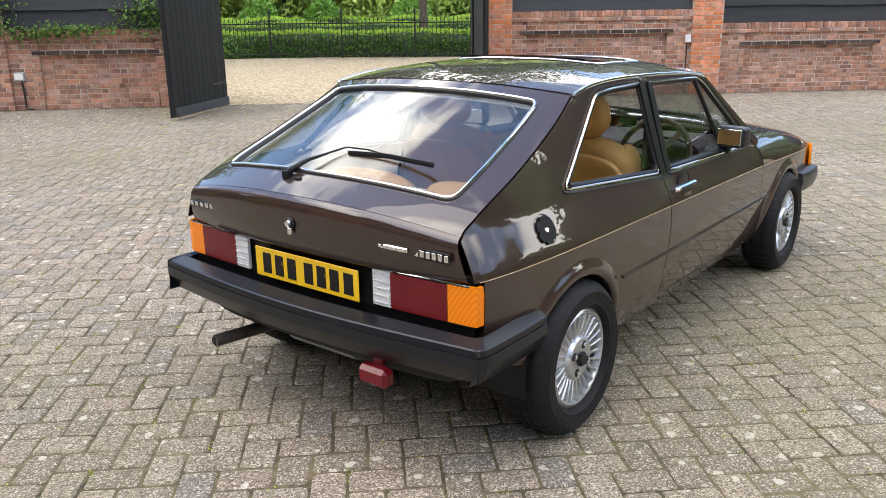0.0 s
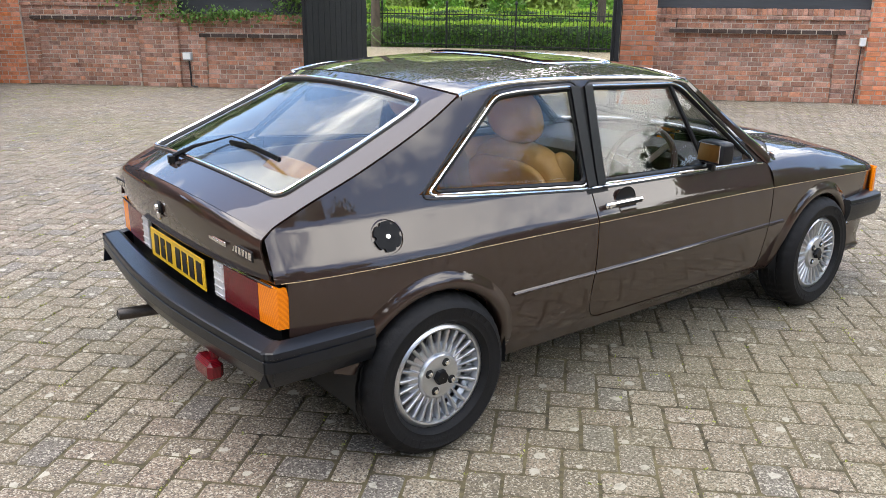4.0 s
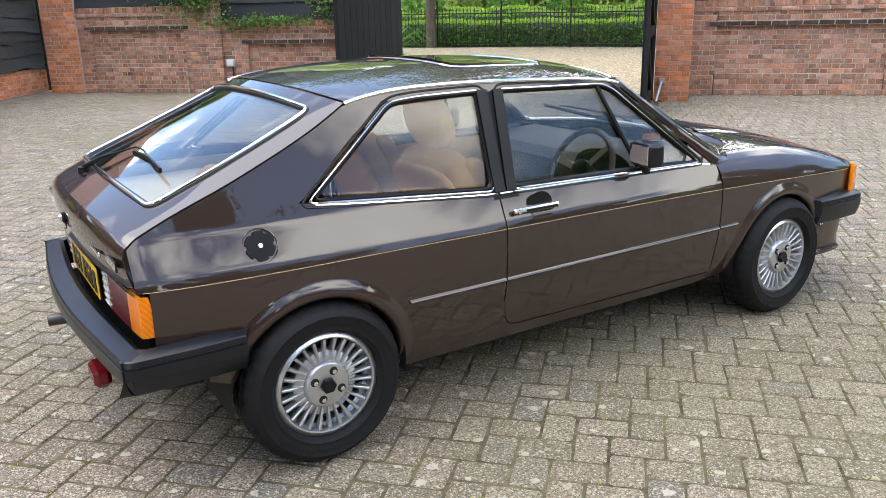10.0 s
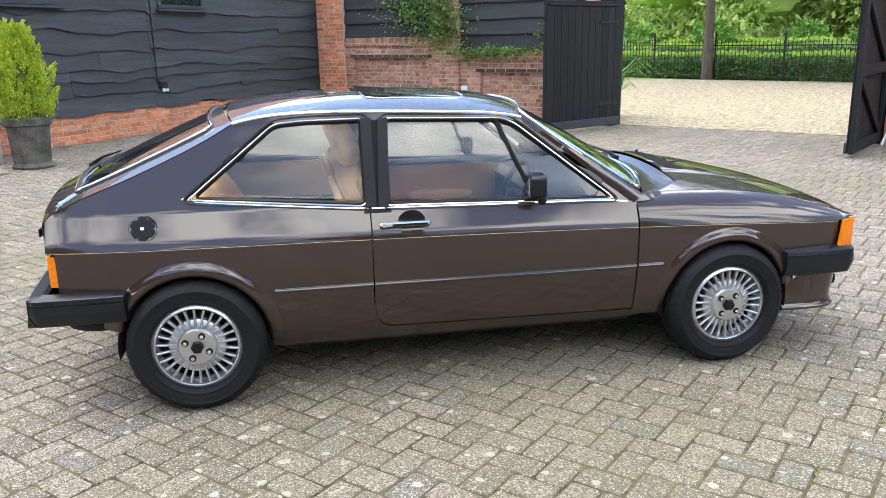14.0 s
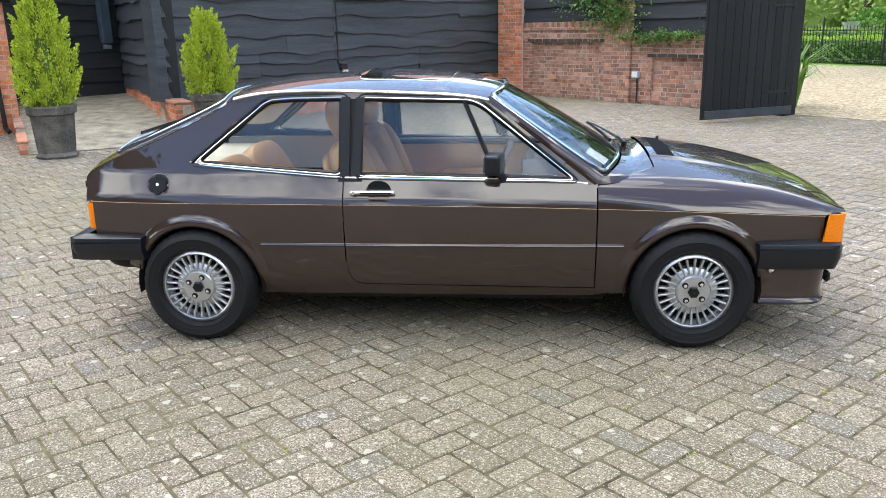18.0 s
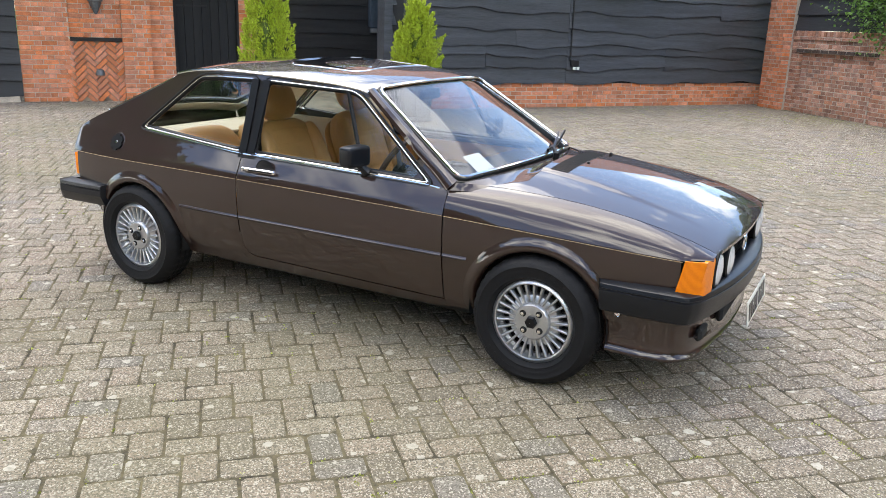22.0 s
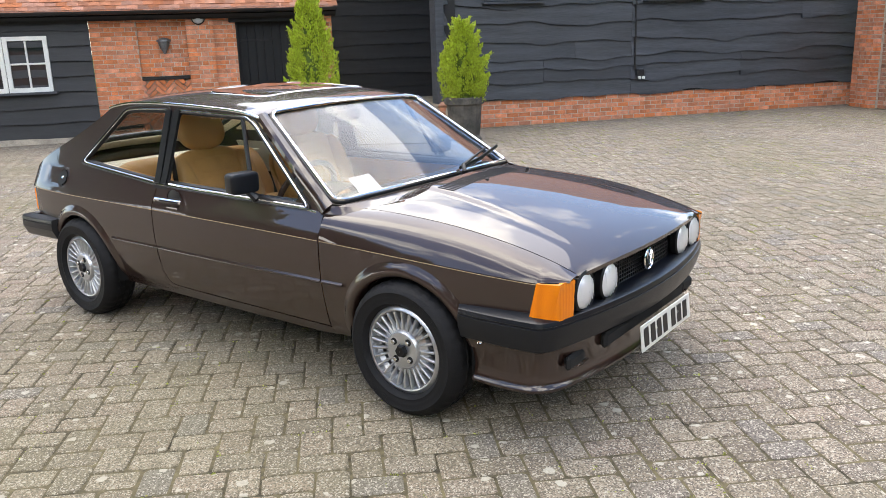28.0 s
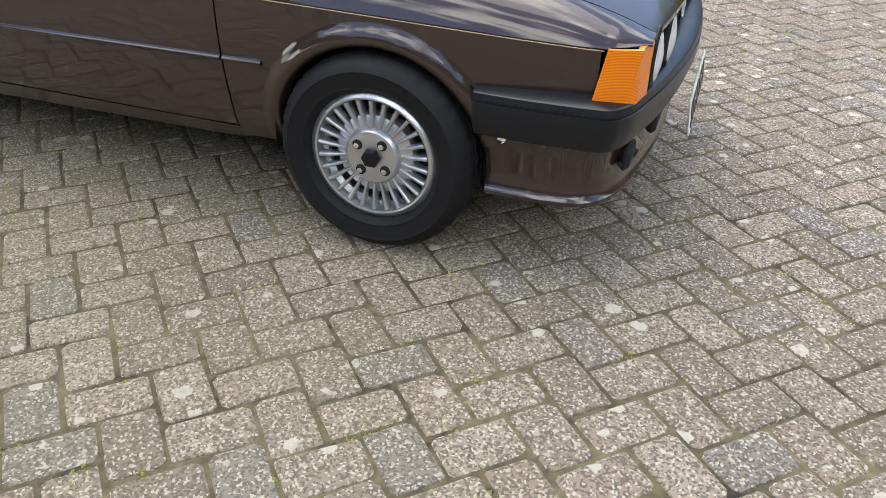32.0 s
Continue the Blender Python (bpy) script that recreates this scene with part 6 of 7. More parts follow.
for y, r in ((-0.546, 0.068), (-0.372, 0.068), (0.372, 0.068), (0.546, 0.068)):
    x = 1.890 - 0.03 * (y / 0.6) ** 2
    hl = part("headlamp", Shape().lathe([(r + 0.012, 0.0), (r + 0.012, 0.026), (r + 0.004, 0.032), (r, 0.022)], 36, (x, y, 0.584), "x"), SATIN, car, "round headlamp in a black bowl")
    part("lens", Shape().lathe([(r, 0.018), (r * 0.96, 0.026), (r * 0.8, 0.034), (r * 0.5, 0.041), (r * 0.2, 0.044), (0.001, 0.0445)], 36, (x, y, 0.585), "x"), BULB, hl, "fluted round headlamp glass")
    for k in range(5):
        w = (k - 2) * r * 0.34
        hgt = math.sqrt(max(0.0, (r * 0.9) ** 2 - w * w))
        part("flute", Shape().tube([(x + 0.030 + 0.012 * (1 - ((w * w + zz * zz) / r**2)), y + w, 0.585 + zz) for zz in np.linspace(-hgt, hgt, 7)], 0.0013, 4), BULB, hl)
badge = part("front_badge", Shape().lathe([(0.046, 0), (0.048, 0.006), (0.043, 0.010), (0.040, 0.006)], 32, (1.900, 0, 0.583), "x"), CHROME, car, "round chrome badge")
part("badge_disc", Shape().lathe([(0.041, 0.002), (0.001, 0.003)], 24, (1.900, 0, 0.583), "x"), SATIN, badge)
for sgn in (-1, 1):
    part("badge_bar", Shape().tube([(1.907, sgn * 0.026, 0.613), (1.907, sgn * 0.006, 0.560), (1.907, 0.0, 0.575)], 0.004, 5), CHROME, badge)
    part("badge_bar", Shape().tube([(1.907, sgn * 0.014, 0.618), (1.907, 0.0, 0.588)], 0.004, 5), CHROME, badge)


def front_indicator():
    P = []
    for f in np.linspace(0, 1, 15):
        # from the side round to the front
        if f < 0.55:
            g = f / 0.55
            x0, x1 = 1.770 + 0.085 * g, 1.795 + 0.075 * g
            y = -(0.734 - 0.028 * g**1.5)
        else:
            g = (f - 0.55) / 0.45
            x0 = x1 = 1.860 + 0.016 * g
            y = -(0.700 - 0.072 * g)
        P.append([(x0 + (x1 - x0) * t, y + 0.012 * t, 0.512 + (0.647 - 0.512) * t) for t in np.linspace(0, 1, 9)])
    return Shape().sheet(P, 0.014, True)


ind = both("front_indicator", front_indicator, AMBER, "ribbed amber front indicator")
for o_ in ind:
    sg = 1 if o_ is ind[1] else -1
    for k in range(9):
        z = 0.522 + k * 0.0145
        t = (z - 0.512) / 0.135
        part("lens_rib", Shape().tube([(1.776 + 0.022 * t, sg * (0.737 - 0.012 * t), z), (1.855, sg * (0.712 - 0.012 * t), z), (1.866, sg * (0.694 - 0.012 * t), z), (1.878, sg * (0.634 - 0.012 * t), z)], 0.0022, 4), AMBER, o_)


# wheel arches, swage line, pin stripe
def arch_lip(c, a0, a1):
    def make():
        P = []
        for a in np.linspace(radians(a0), radians(a1), 60):
            row = []
            fade = max(0.0, min(1.0, (math.sin(a) + 0.24) / 0.6))
            for r, out in ((0.300, -0.03), (0.302, 0.008), (0.305, 0.014), (0.312, 0.0195), (0.322, 0.0220), (0.334, 0.0195), (0.347, 0.0125), (0.360, 0.0055), (0.374, 0.0012), (0.382, -0.001)):
                x, z = c + r * math.cos(a), HUBZ + r * math.sin(a)
                row.append((x, -(float(half(x, max(z, 0.24))) + out * fade), z))
            P.append(row)
        return Shape().grid(P, False)

    return make


both("arch_lip", arch_lip(RAX, -3, 166), PAINT, smooth=75)
both("arch_lip", arch_lip(FAX, 12, 186), PAINT, smooth=75)
for x0, x1 in ((-0.868, -0.454), (-0.448, 0.741), (0.749, 0.870)):
    both("swage_line", lambda: Shape().grid([[(x, -(float(half(x, 0.499)) + d), 0.499 + z) for z, d in ((-0.007, -0.001), (-0.003, 0.010), (0.0, 0.0125), (0.004, 0.0115), (0.012, 0.0045), (0.018, -0.001))] for x in np.linspace(x0, x1, 20)], False), PAINT)
GOLD = material("gold_pinstripe", (0.44, 0.31, 0.16), 0.4)
for x0, x1 in ((-1.735, -0.456), (-0.448, 0.741), (0.749, 1.785)):
    both("pinstripe", lambda: Shape().tube([(x, -float(half(x, z_crease(x) - 0.001)) - 0.0042, float(z_crease(x)) - 0.003) for x in np.linspace(x0, x1, 30)], 0.0013, 6), GOLD, "thin gold pinstripe")


def pillow(size, p=3.2, n=18, tilt=None):
    """A soft block: a rounded solid with flattened faces."""
    P = []
    for i in range(n + 1):
        v = -math.pi / 2 + math.pi * i / n
        row = []
        for j in range(2 * n):
            u_ = 2 * math.pi * j / (2 * n)
            f = lambda t, s=2 / p: math.copysign(abs(t) ** s, t)  # noqa: E731
            row.append((size[0] / 2 * f(math.cos(v)) * f(math.cos(u_)), size[1] / 2 * f(math.cos(v)) * f(math.sin(u_)), size[2] / 2 * f(math.sin(v))))
        P.append(row)
    return Shape().grid(P, close=True)


# side windows
def outline_3d(poly, lift, sgn=-1):
    return [(x, sgn * (float(half(x, z)) + lift), z) for x, z in poly]


def dense2(poly, step=0.05):
    out = []
    for i in range(len(poly)):
        p, q = np.array(poly[i]), np.array(poly[(i + 1) % len(poly)])
        k = max(1, int(np.hypot(*(q - p)) / step))
        out += [tuple(p + (q - p) * j / k) for j in range(k)]
    return out


quarter_poly = [(-1.193, 0.889), (-0.832, 1.178), (-0.72, 1.187), (-0.445, 1.190), (-0.462, 0.832)]
door_poly = [(-0.392, 0.831), (-0.377, 1.188), (0.150, 1.172), (0.208, 1.148), (0.645, 0.806)]


def shrink(poly, d):
    """Moves each side of a clockwise outline inwards."""
    P = [np.array(p) for p in poly]
    N = len(P)
    area = sum(P[i][0] * P[(i + 1) % N][1] - P[(i + 1) % N][0] * P[i][1] for i in range(N))
    s = 1 if area > 0 else -1
    out = []
    for i in range(N):
        a, b, c = P[i - 1], P[i], P[(i + 1) % N]
        n1 = s * np.array((-(b - a)[1], (b - a)[0])) / np.linalg.norm(b - a)
        n2 = s * np.array((-(c - b)[1], (c - b)[0])) / np.linalg.norm(c - b)
        m = n1 + n2
        out.append(tuple(b + m * d / max(0.3, (1 + n1 @ n2))))
    return out


def window(poly, name, label, host):
    trim = dense2(rounded(poly, 0.035, 6))
    inner = dense2(rounded(shrink(poly, 0.022), 0.025, 5))
    outer = dense2(rounded(shrink(poly, -0.013), 0.045, 6))
    frame2 = dense2(rounded(shrink(poly, 0.011), 0.03, 5))
    for k, sgn in enumerate((-1, 1)):
        own = host[k] if host else car
        part(name + "_trim", Shape().tube(outline_3d(trim, 0.005, sgn), 0.0048, 8, True), CHROME, own, "bright window trim")
        part(name + "_seal", Shape().tube(outline_3d(outer, 0.001, sgn), 0.010, 8, True, flat=0.5), SEAL, own, "black rubber round the window")
        part(name + "_frame", Shape().tube(outline_3d(frame2, 0.001, sgn), 0.010, 8, True, flat=0.5), SATIN, own, "black window frame")
        n = len(inner)
        a, b = outline_3d(inner, -0.006, sgn), outline_3d(inner, -0.010, sgn)
        s = Shape().add(a + b, [tuple(range(n)) if sgn < 0 else tuple(range(n))[::-1], tuple(range(n, 2 * n))[::-1] if sgn < 0 else tuple(range(n, 2 * n))] + [(i, (i + 1) % n, n + (i + 1) % n, n + i) for i in range(n)])
        part(name + "_pane", s, PANE, own, label, 0).visible_shadow = False


# painted web at the foot of the windscreen pillar
for k, sgn in enumerate((-1, 1)):
    web = [(0.54, 0.792), (0.748, 0.772), (0.748, 0.790), (0.60, 0.885)]
    a, b = outline_3d(web, -0.001, sgn), outline_3d(web, -0.008, sgn)
    part("pillar_foot", Shape().add(a + b, [(0, 1, 2, 3), (7, 6, 5, 4)] + [(i, 4 + i, 4 + (i + 1) % 4, (i + 1) % 4) for i in range(4)]), PAINT, car, smooth=0)
window(quarter_poly, "quarter_window", "clear rear side window", None)
window(door_poly, "door_window", "clear door window", doors)
for k, sgn in enumerate((-1, 1)):
    bp = Shape().sheet([[(x, sgn * (float(half(x, z)) + 0.002), z) for z in np.linspace(0.828, 1.188, 8)] for x in np.linspace(-0.470, -0.424, 4)], 0.012, sgn < 0)
    part("b_pillar", bp, SATIN, car, "black centre pillar")
    bp = Shape().sheet([[(x, sgn * (float(half(x, z)) - 0.004), z) for z in np.linspace(0.80, 1.19, 8)] for x in np.linspace(-0.478, -0.362, 4)], 0.008, sgn < 0)
    part("pillar_backing", bp, UNDER, car)
    bp = Shape().sheet([[(x, sgn * (float(half(x, z)) - 0.022), z) for z in (float(belt(x)) - 0.04, float(belt(x)), float(belt(x)) + 0.016)] for x in np.linspace(-1.12, 0.62, 14)], 0.008, sgn < 0)
    part("belt_rail", bp, BLUE_IN, car, "dark rail along the window sills")
    bp = Shape().sheet([[(x + 0.02 * (z - 0.83) / 0.36, sgn * (float(half(x, z)) + 0.002), z) for z in np.linspace(0.828, 1.186, 8)] for x in np.linspace(-0.416, -0.372, 4)], 0.012, sgn < 0)
    part("window_post", bp, SATIN, doors[k], "black door window post")
    part("vent_bar", Shape().tube([(0.122, sgn * (float(half(0.122, 1.165)) + 0.001), 1.165), (0.272, sgn * (float(half(0.27, 0.84)) + 0.001), 0.835)], 0.0105, 6), SATIN, doors[k], "black quarter light bar")
    part("waist_trim", Shape().tube([(x, sgn * (float(half(x, belt(x))) + 0.006), float(belt(x)) - 0.004) for x in np.linspace(-0.445, 0.70, 24)], 0.0035, 6, flat=1.5), CHROME, doors[k], "bright waist trim")
    part("waist_trim", Shape().tube([(x, sgn * (float(half(x, belt(x))) + 0.006), float(belt(x)) - 0.004) for x in np.linspace(-1.165, -0.46, 24)], 0.0035, 6, flat=1.5), CHROME, car, "bright waist trim")
    # door handle
    hp = np.array((-0.31, sgn * (float(half(-0.31, 0.757)) + 0.0), 0.757))
    cup = part("handle_cup", Shape().lathe([(0.001, 0.002), (0.044, 0.002), (0.05, 0.004), (0.052, 0.001)], 24, (0, 0, 0), "y", m=Matrix.Translation(hp + np.array((0.03, sgn * 0.003, 0.004))) @ Matrix.Scale(1.15, 4, (1, 0, 0))), SATIN, doors[k], "black handle recess")
    part("handle", Shape().box((hp[0], hp[1] + sgn * 0.022, hp[2]), (0.215, 0.018, 0.021), 0.006), CHROME, doors[k], "chrome pull-out door handle")
    part("handle_scoop", Shape().grid([[(hp[0] + 0.03 + u * (0.052 - 0.010 * w), sgn * (float(half(-0.31, hp[2] - 0.008 - 0.036 * w)) + 0.004 + 0.004 * math.sin(3.1 * w)), hp[2] - 0.008 - 0.036 * w) for w in (0, 0.25, 0.5, 0.75, 1.0)] for u in np.linspace(-1, 1, 7)], sgn < 0), PAINT, doors[k], "painted finger scoop under the handle", 60)
    part("handle_insert", Shape().box((hp[0] + 0.02, hp[1] + sgn * 0.032, hp[2]), (0.15, 0.003, 0.009), 0.001), SATIN, doors[k])
    part("lock", Shape().lathe([(0.009, 0.0), (0.008, sgn * 0.006), (0.001, sgn * 0.006)], 12, (hp[0] - 0.09, hp[1] + sgn * 0.030, hp[2]), "y"), CHROME, doors[k])
    # mirror
    mr = part("door_mirror", pillow((0.078, 0.146, 0.098), 6), BLACK_PL, doors[k], "square black door mirror", smooth=50, at=pose(0.268, sgn * 0.752, 0.893, 0, 0, sgn * 10))
    part("mirror_glass", Shape().box((-0.0385, 0, 0), (0.004, 0.122, 0.076), 0.003), material("mirror", (0.8, 0.82, 0.84), 0.02, metal=1.0) if sgn < 0 else bpy.data.materials["mirror"], mr, "mirror glass")
    part("mirror_foot", Shape().tube([(0.01, -sgn * 0.02, -0.04), (0.02, -sgn * 0.035, -0.06), (0.03, -sgn * 0.05, -0.078)], [0.02, 0.018, 0.026], 8), BLACK_PL, mr)

# fuel cap
fy = -float(half(-1.372, 0.787))
cap_at = pose(-1.372, fy, 0.787) @ Matrix.Rotation(-math.atan(0.45), 4, "X") @ Matrix.Rotation(radians(-3), 4, "Z")
fc = part("fuel_cap", Shape().lathe([(0.059, 0.002), (0.058, -0.004), (0.055, -0.005), (0.053, -0.003), (0.051, 0.006), (0.001, 0.006)], 48, (0, 0, 0), "y"), PAINT, car, "black locking fuel cap in a round recess", 50, at=cap_at)
lobes = Shape()
out = []
for k in range(72):
    a = 2 * math.pi * k / 72
    r = 0.0485 - 0.0075 * max(0.0, min(1.0, (math.cos(6 * a) - 0.62) / 0.2))
    out.append((r * math.cos(a), r * math.sin(a)))
lobes.prism(out, 0.016, Matrix.Translation((0, 0.004, 0)) @ Matrix.Rotation(radians(90), 4, "X"))
part("recess", Shape().lathe([(0.053, -0.0030), (0.001, -0.0030)], 32, (0, 0, 0), "y"), UNDER, fc)
part("cap", lobes, material("fuel_cap_plastic", (0.006, 0.006, 0.007), 0.5, spec=0.2, spread=0.2, scale=40), fc)
part("cap_lock", Shape().lathe([(0.0085, -0.012), (0.007, -0.0145), (0.001, -0.0145)], 16, (0, 0, 0), "y"), CHROME, fc)

# hatch furniture: lettering stands as plain bars
for y0, y1, z, h, mat in ((0.45, 0.63, 0.785, 0.026, SATIN), (-0.37, -0.49, 0.783, 0.016, CHROME), (-0.50, -0.64, 0.778, 0.034, SATIN)):
    ym = (y0 + y1) / 2
    tx = hatch_point(ym / 0.69, 1.0)[0] - 0.021
    bd = part("badge", Shape().box((tx, ym, z), (0.006, abs(y1 - y0), h), 0.002), mat, hatch_ob, "badge drawn as a plain bar")
    for k in range(6):
        part("bar", Shape().box((tx - 0.004, y0 + (y1 - y0) * (k + 0.5) / 6, z), (0.003, abs(y1 - y0) / 9, h * 0.62), 0.0005), CHROME, bd)
lk = part("hatch_lock", Shape().lathe([(0.020, 0.0), (0.022, -0.012), (0.016, -0.018), (0.001, -0.018)], 20, (-1.816, 0.012, 0.800), "x"), SATIN, hatch_ob, "round hatch lock button")
part("lock_button", Shape().lathe([(0.012, -0.018), (0.010, -0.026), (0.001, -0.027)], 16, (-1.816, 0.012, 0.802), "x"), CHROME, lk)
part("lock_lug", Shape().box((-1.828, 0.012, 0.775), (0.016, 0.02, 0.03), 0.005), CHROME, lk)


def on_hatch(x, y, up):
    return (x, y, 0.888 + (x + 1.800) * 0.443 + up * 0.62 + 0.008)


wp = part("rear_wiper", Shape().tube([on_hatch(-1.719, 0.127, 0.03), on_hatch(-1.66, 0.085, 0.045), on_hatch(-1.60, 0.04, 0.035), on_hatch(-1.553, -0.002, 0.03), on_hatch(-1.548, -0.10, 0.025), on_hatch(-1.562, -0.20, 0.022)], [0.011, 0.007, 0.004, 0.003, 0.003, 0.003], 8), SATIN, hatch_ob, "black rear wiper arm")
part("pivot", Shape().tube([on_hatch(-1.722, 0.130, -0.005), on_hatch(-1.722, 0.130, 0.035)], 0.02, 10), SATIN, wp)
part("blade", Shape().tube([on_hatch(-1.568, -0.026, 0.014), on_hatch(-1.560, -0.2, 0.016), on_hatch(-1.572, -0.41, 0.012)], 0.006, 6, flat=1.6), SATIN, wp)
part("washer_jet", Shape().box(on_hatch(-1.725, 0.07, 0.004), (0.02, 0.03, 0.014), 0.005), SATIN, hatch_ob)

# rear underside
part("fog_lamp", Shape().box((-1.838, -0.372, 0.352), (0.055, 0.125, 0.066), 0.014), RED, car, "red rear fog lamp hung under the bumper")
part("fog_bracket", Shape().box((-1.82, -0.372, 0.40), (0.02, 0.04, 0.05), 0.004), RED, car)
DARKPIPE = material("dark_exhaust_pipe", (0.10, 0.09, 0.085), 0.35, metal=0.9, spread=0.3, scale=30)
ex = part("exhaust_pipe", Shape().tube([(-1.50, 0.34, 0.30), (-1.70, 0.36, 0.300), (-1.90, 0.40, 0.298)], 0.024, 16), DARKPIPE, car, "dark exhaust tailpipe")
part("pipe_bore", Shape().lathe([(0.018, 0.0), (0.001, 0.001)], 14, (0, 0, 0), "x", m=Matrix.Translation((-1.902, 0.4, 0.298))), UNDER, ex)
part("silencer", Shape().tube([(-1.55, -0.05, 0.27), (-1.55, 0.30, 0.27)], 0.075, 16, flat=0.7), GALV, car, "grey steel silencer box")
part("floor_pan", Shape().box((0, 0, 0.245), (1.66, 1.14, 0.16), 0.03), UNDER, car)
part("floor_pan", Shape().box((0.10, 0, 0.28), (3.10, 0.86, 0.18), 0.03), UNDER, car)
part("engine_bay", Shape().box((1.25, 0, 0.50), (1.05, 0.98, 0.30), 0.03), UNDER, car)
part("boot_well", Shape().box((-1.42, 0, 0.45), (0.60, 0.98, 0.18), 0.03), UNDER, car)
part("boot_floor", Shape().box((-1.36, 0, 0.56), (0.72, 0.88, 0.03), 0.01), CARPET, car)
part("bulkhead", Shape().box((0.80, 0, 0.58), (0.04, 1.32, 0.42), 0.01), UNDER, car)


def arch_liner(c):
    def make():
        P = [[(c + 0.318 * math.cos(a), y, HUBZ + 0.318 * math.sin(a)) for y in (-0.742, -0.6, -0.45)] for a in np.linspace(radians(-8), radians(188), 24)]
        s = Shape().grid(P)
        s.add([(c + 0.318 * math.cos(a), -0.45, HUBZ + 0.318 * math.sin(a)) for a in np.linspace(radians(-8), radians(188), 24)], [tuple(range(24))])
        return s

    return make


both("arch_liner", arch_liner(RAX), UNDER)
both("arch_liner", arch_liner(FAX), UNDER)


# ---- wheels ----
def wheel(at, turn):
    w = part("wheel", Shape().lathe([(0.160, 0.020), (0.166, -0.004), (0.171, -0.006), (0.183, 0.0), (0.186, 0.004), (0.186, 0.014), (0.180, 0.030), (0.160, 0.05), (0.156, 0.10), (0.165, 0.16), (0.186, 0.165)], 72, (0, 0, 0), "y"), ALLOY, car, "silver multi-spoke alloy wheel", 35, at=at)
    # (the face looks to -y; spokes run from the hub disc to the rim)
    tyre = Shape()
    n = 144
    prof = [(0.184, 0.006), (0.190, -0.010), (0.199, -0.018), (0.202, -0.0215), (0.206, -0.0205), (0.218, -0.0245), (0.228, -0.0262), (0.244, -0.0255), (0.247, -0.0275), (0.251, -0.0250), (0.258, -0.0205), (0.266, -0.014), (0.276, 0.000), (0.282, 0.008), (0.2865, 0.022), (0.287, 0.040), (0.2815, 0.043), (0.2815, 0.049), (0.2872, 0.052), (0.2874, 0.072), (0.282, 0.075), (0.282, 0.081), (0.2874, 0.084), (0.2872, 0.104), (0.282, 0.107), (0.282, 0.113), (0.287, 0.118), (0.284, 0.135), (0.268, 0.155), (0.24, 0.165), (0.186, 0.158)]
    P = []
    for r, h in prof:
        P.append([])
        for k in range(n):
            cut = 0.0045 if (k % 4 == 0 and r > 0.2755 and r > 0.283 or (k % 4 == 0 and 0.2755 < r < 0.2825 and h < 0.012)) else 0.0
            a = 2 * math.pi * (k + 12 * (h - 0.07)) / n
            P[-1].append(((r - cut) * math.cos(a), h, (r - cut) * math.sin(a)))
    tyre.grid(P, True, True)
    ty = part("tyre", tyre, RUBBER, w, "black road tyre with worn tread", 40)
    for a0 in (40, 220):
        for k in range(4):
            a = radians(a0 + k * 9)
            part("sidewall_mark", Shape().box((0, 0, 0), (0.026, 0.0016, 0.022), 0.0005), RUBBER, ty, at=Matrix.Rotation(-a, 4, "Y") @ Matrix.Translation((0.236, -0.0268, 0)) @ Matrix.Rotation(radians(-4), 4, "Z"))
    hub = Shape().lathe([(0.001, -0.002), (0.030, -0.004), (0.060, -0.006), (0.074, -0.004), (0.080, 0.002), (0.083, 0.011), (0.100, 0.015), (0.114, 0.022), (0.119, 0.030), (0.120, 0.055)], 60, (0, 0, 0), "y")
    hub_ob = part("hub", hub, ALLOY, w, "silver hub disc")
    fins = Shape()
    N = 26
    for k in range(N):
        m = Matrix.Rotation(2 * math.pi * (k + 0.5) / N, 4, "Y")
        a = [(0.080, 0.009), (0.100, 0.005), (0.130, 0.000), (0.163, -0.003)]
        P = []
        for i, (r, y) in enumerate(a):
            hw = 0.0040 + 0.0018 * i / 3
            P.append([m @ Vector(p) for p in ((r, y + 0.030, -hw * 0.9), (r, y + 0.003, -hw), (r, y, -hw * 0.5), (r, y, hw * 0.5), (r, y + 0.003, hw), (r, y + 0.030, hw * 0.9))])
        fins.grid(P)
    part("spokes", fins, ALLOY, w, "twenty-six fine cast spokes", 50)
    # flat black ring behind the spokes paints the shade in their gaps
    part("rim_well", Shape().lathe([(0.118, 0.062), (0.168, 0.066)], 48, (0, 0, 0), "y"), UNDER, w)
    part("drum", Shape().lathe([(0.001, 0.045), (0.09, 0.045), (0.115, 0.05), (0.118, 0.10)], 32, (0, 0, 0), "y"), UNDER, w)
    part("centre_cap", Shape().lathe([(0.028, -0.003), (0.027, -0.016), (0.023, -0.022), (0.001, -0.022)], 6, (0, 0, 0), "y"), SATIN, w, "black centre cap")
    for k in range(4):
        a = math.pi / 4 + k * math.pi / 2 + turn
        c = (0.052 * math.cos(a), 0, 0.052 * math.sin(a))
        part("bolt_well", Shape().lathe([(0.0150, -0.0055), (0.0150, -0.0068), (0.001, -0.0069)], 14, c, "y"), UNDER, w)
        part("wheel_bolt", Shape().lathe([(0.009, -0.006), (0.0085, -0.016), (0.001, -0.017)], 6, c, "y"), CHROME, w)
    return w


for x, y, turn in ((RAX, -0.765, 0.35), (FAX, -0.775, 0.1)):
    wheel(pose(x, y, HUBZ), turn)
    wheel(pose(x, -y, HUBZ, 0, 0, 180), turn + 0.4)


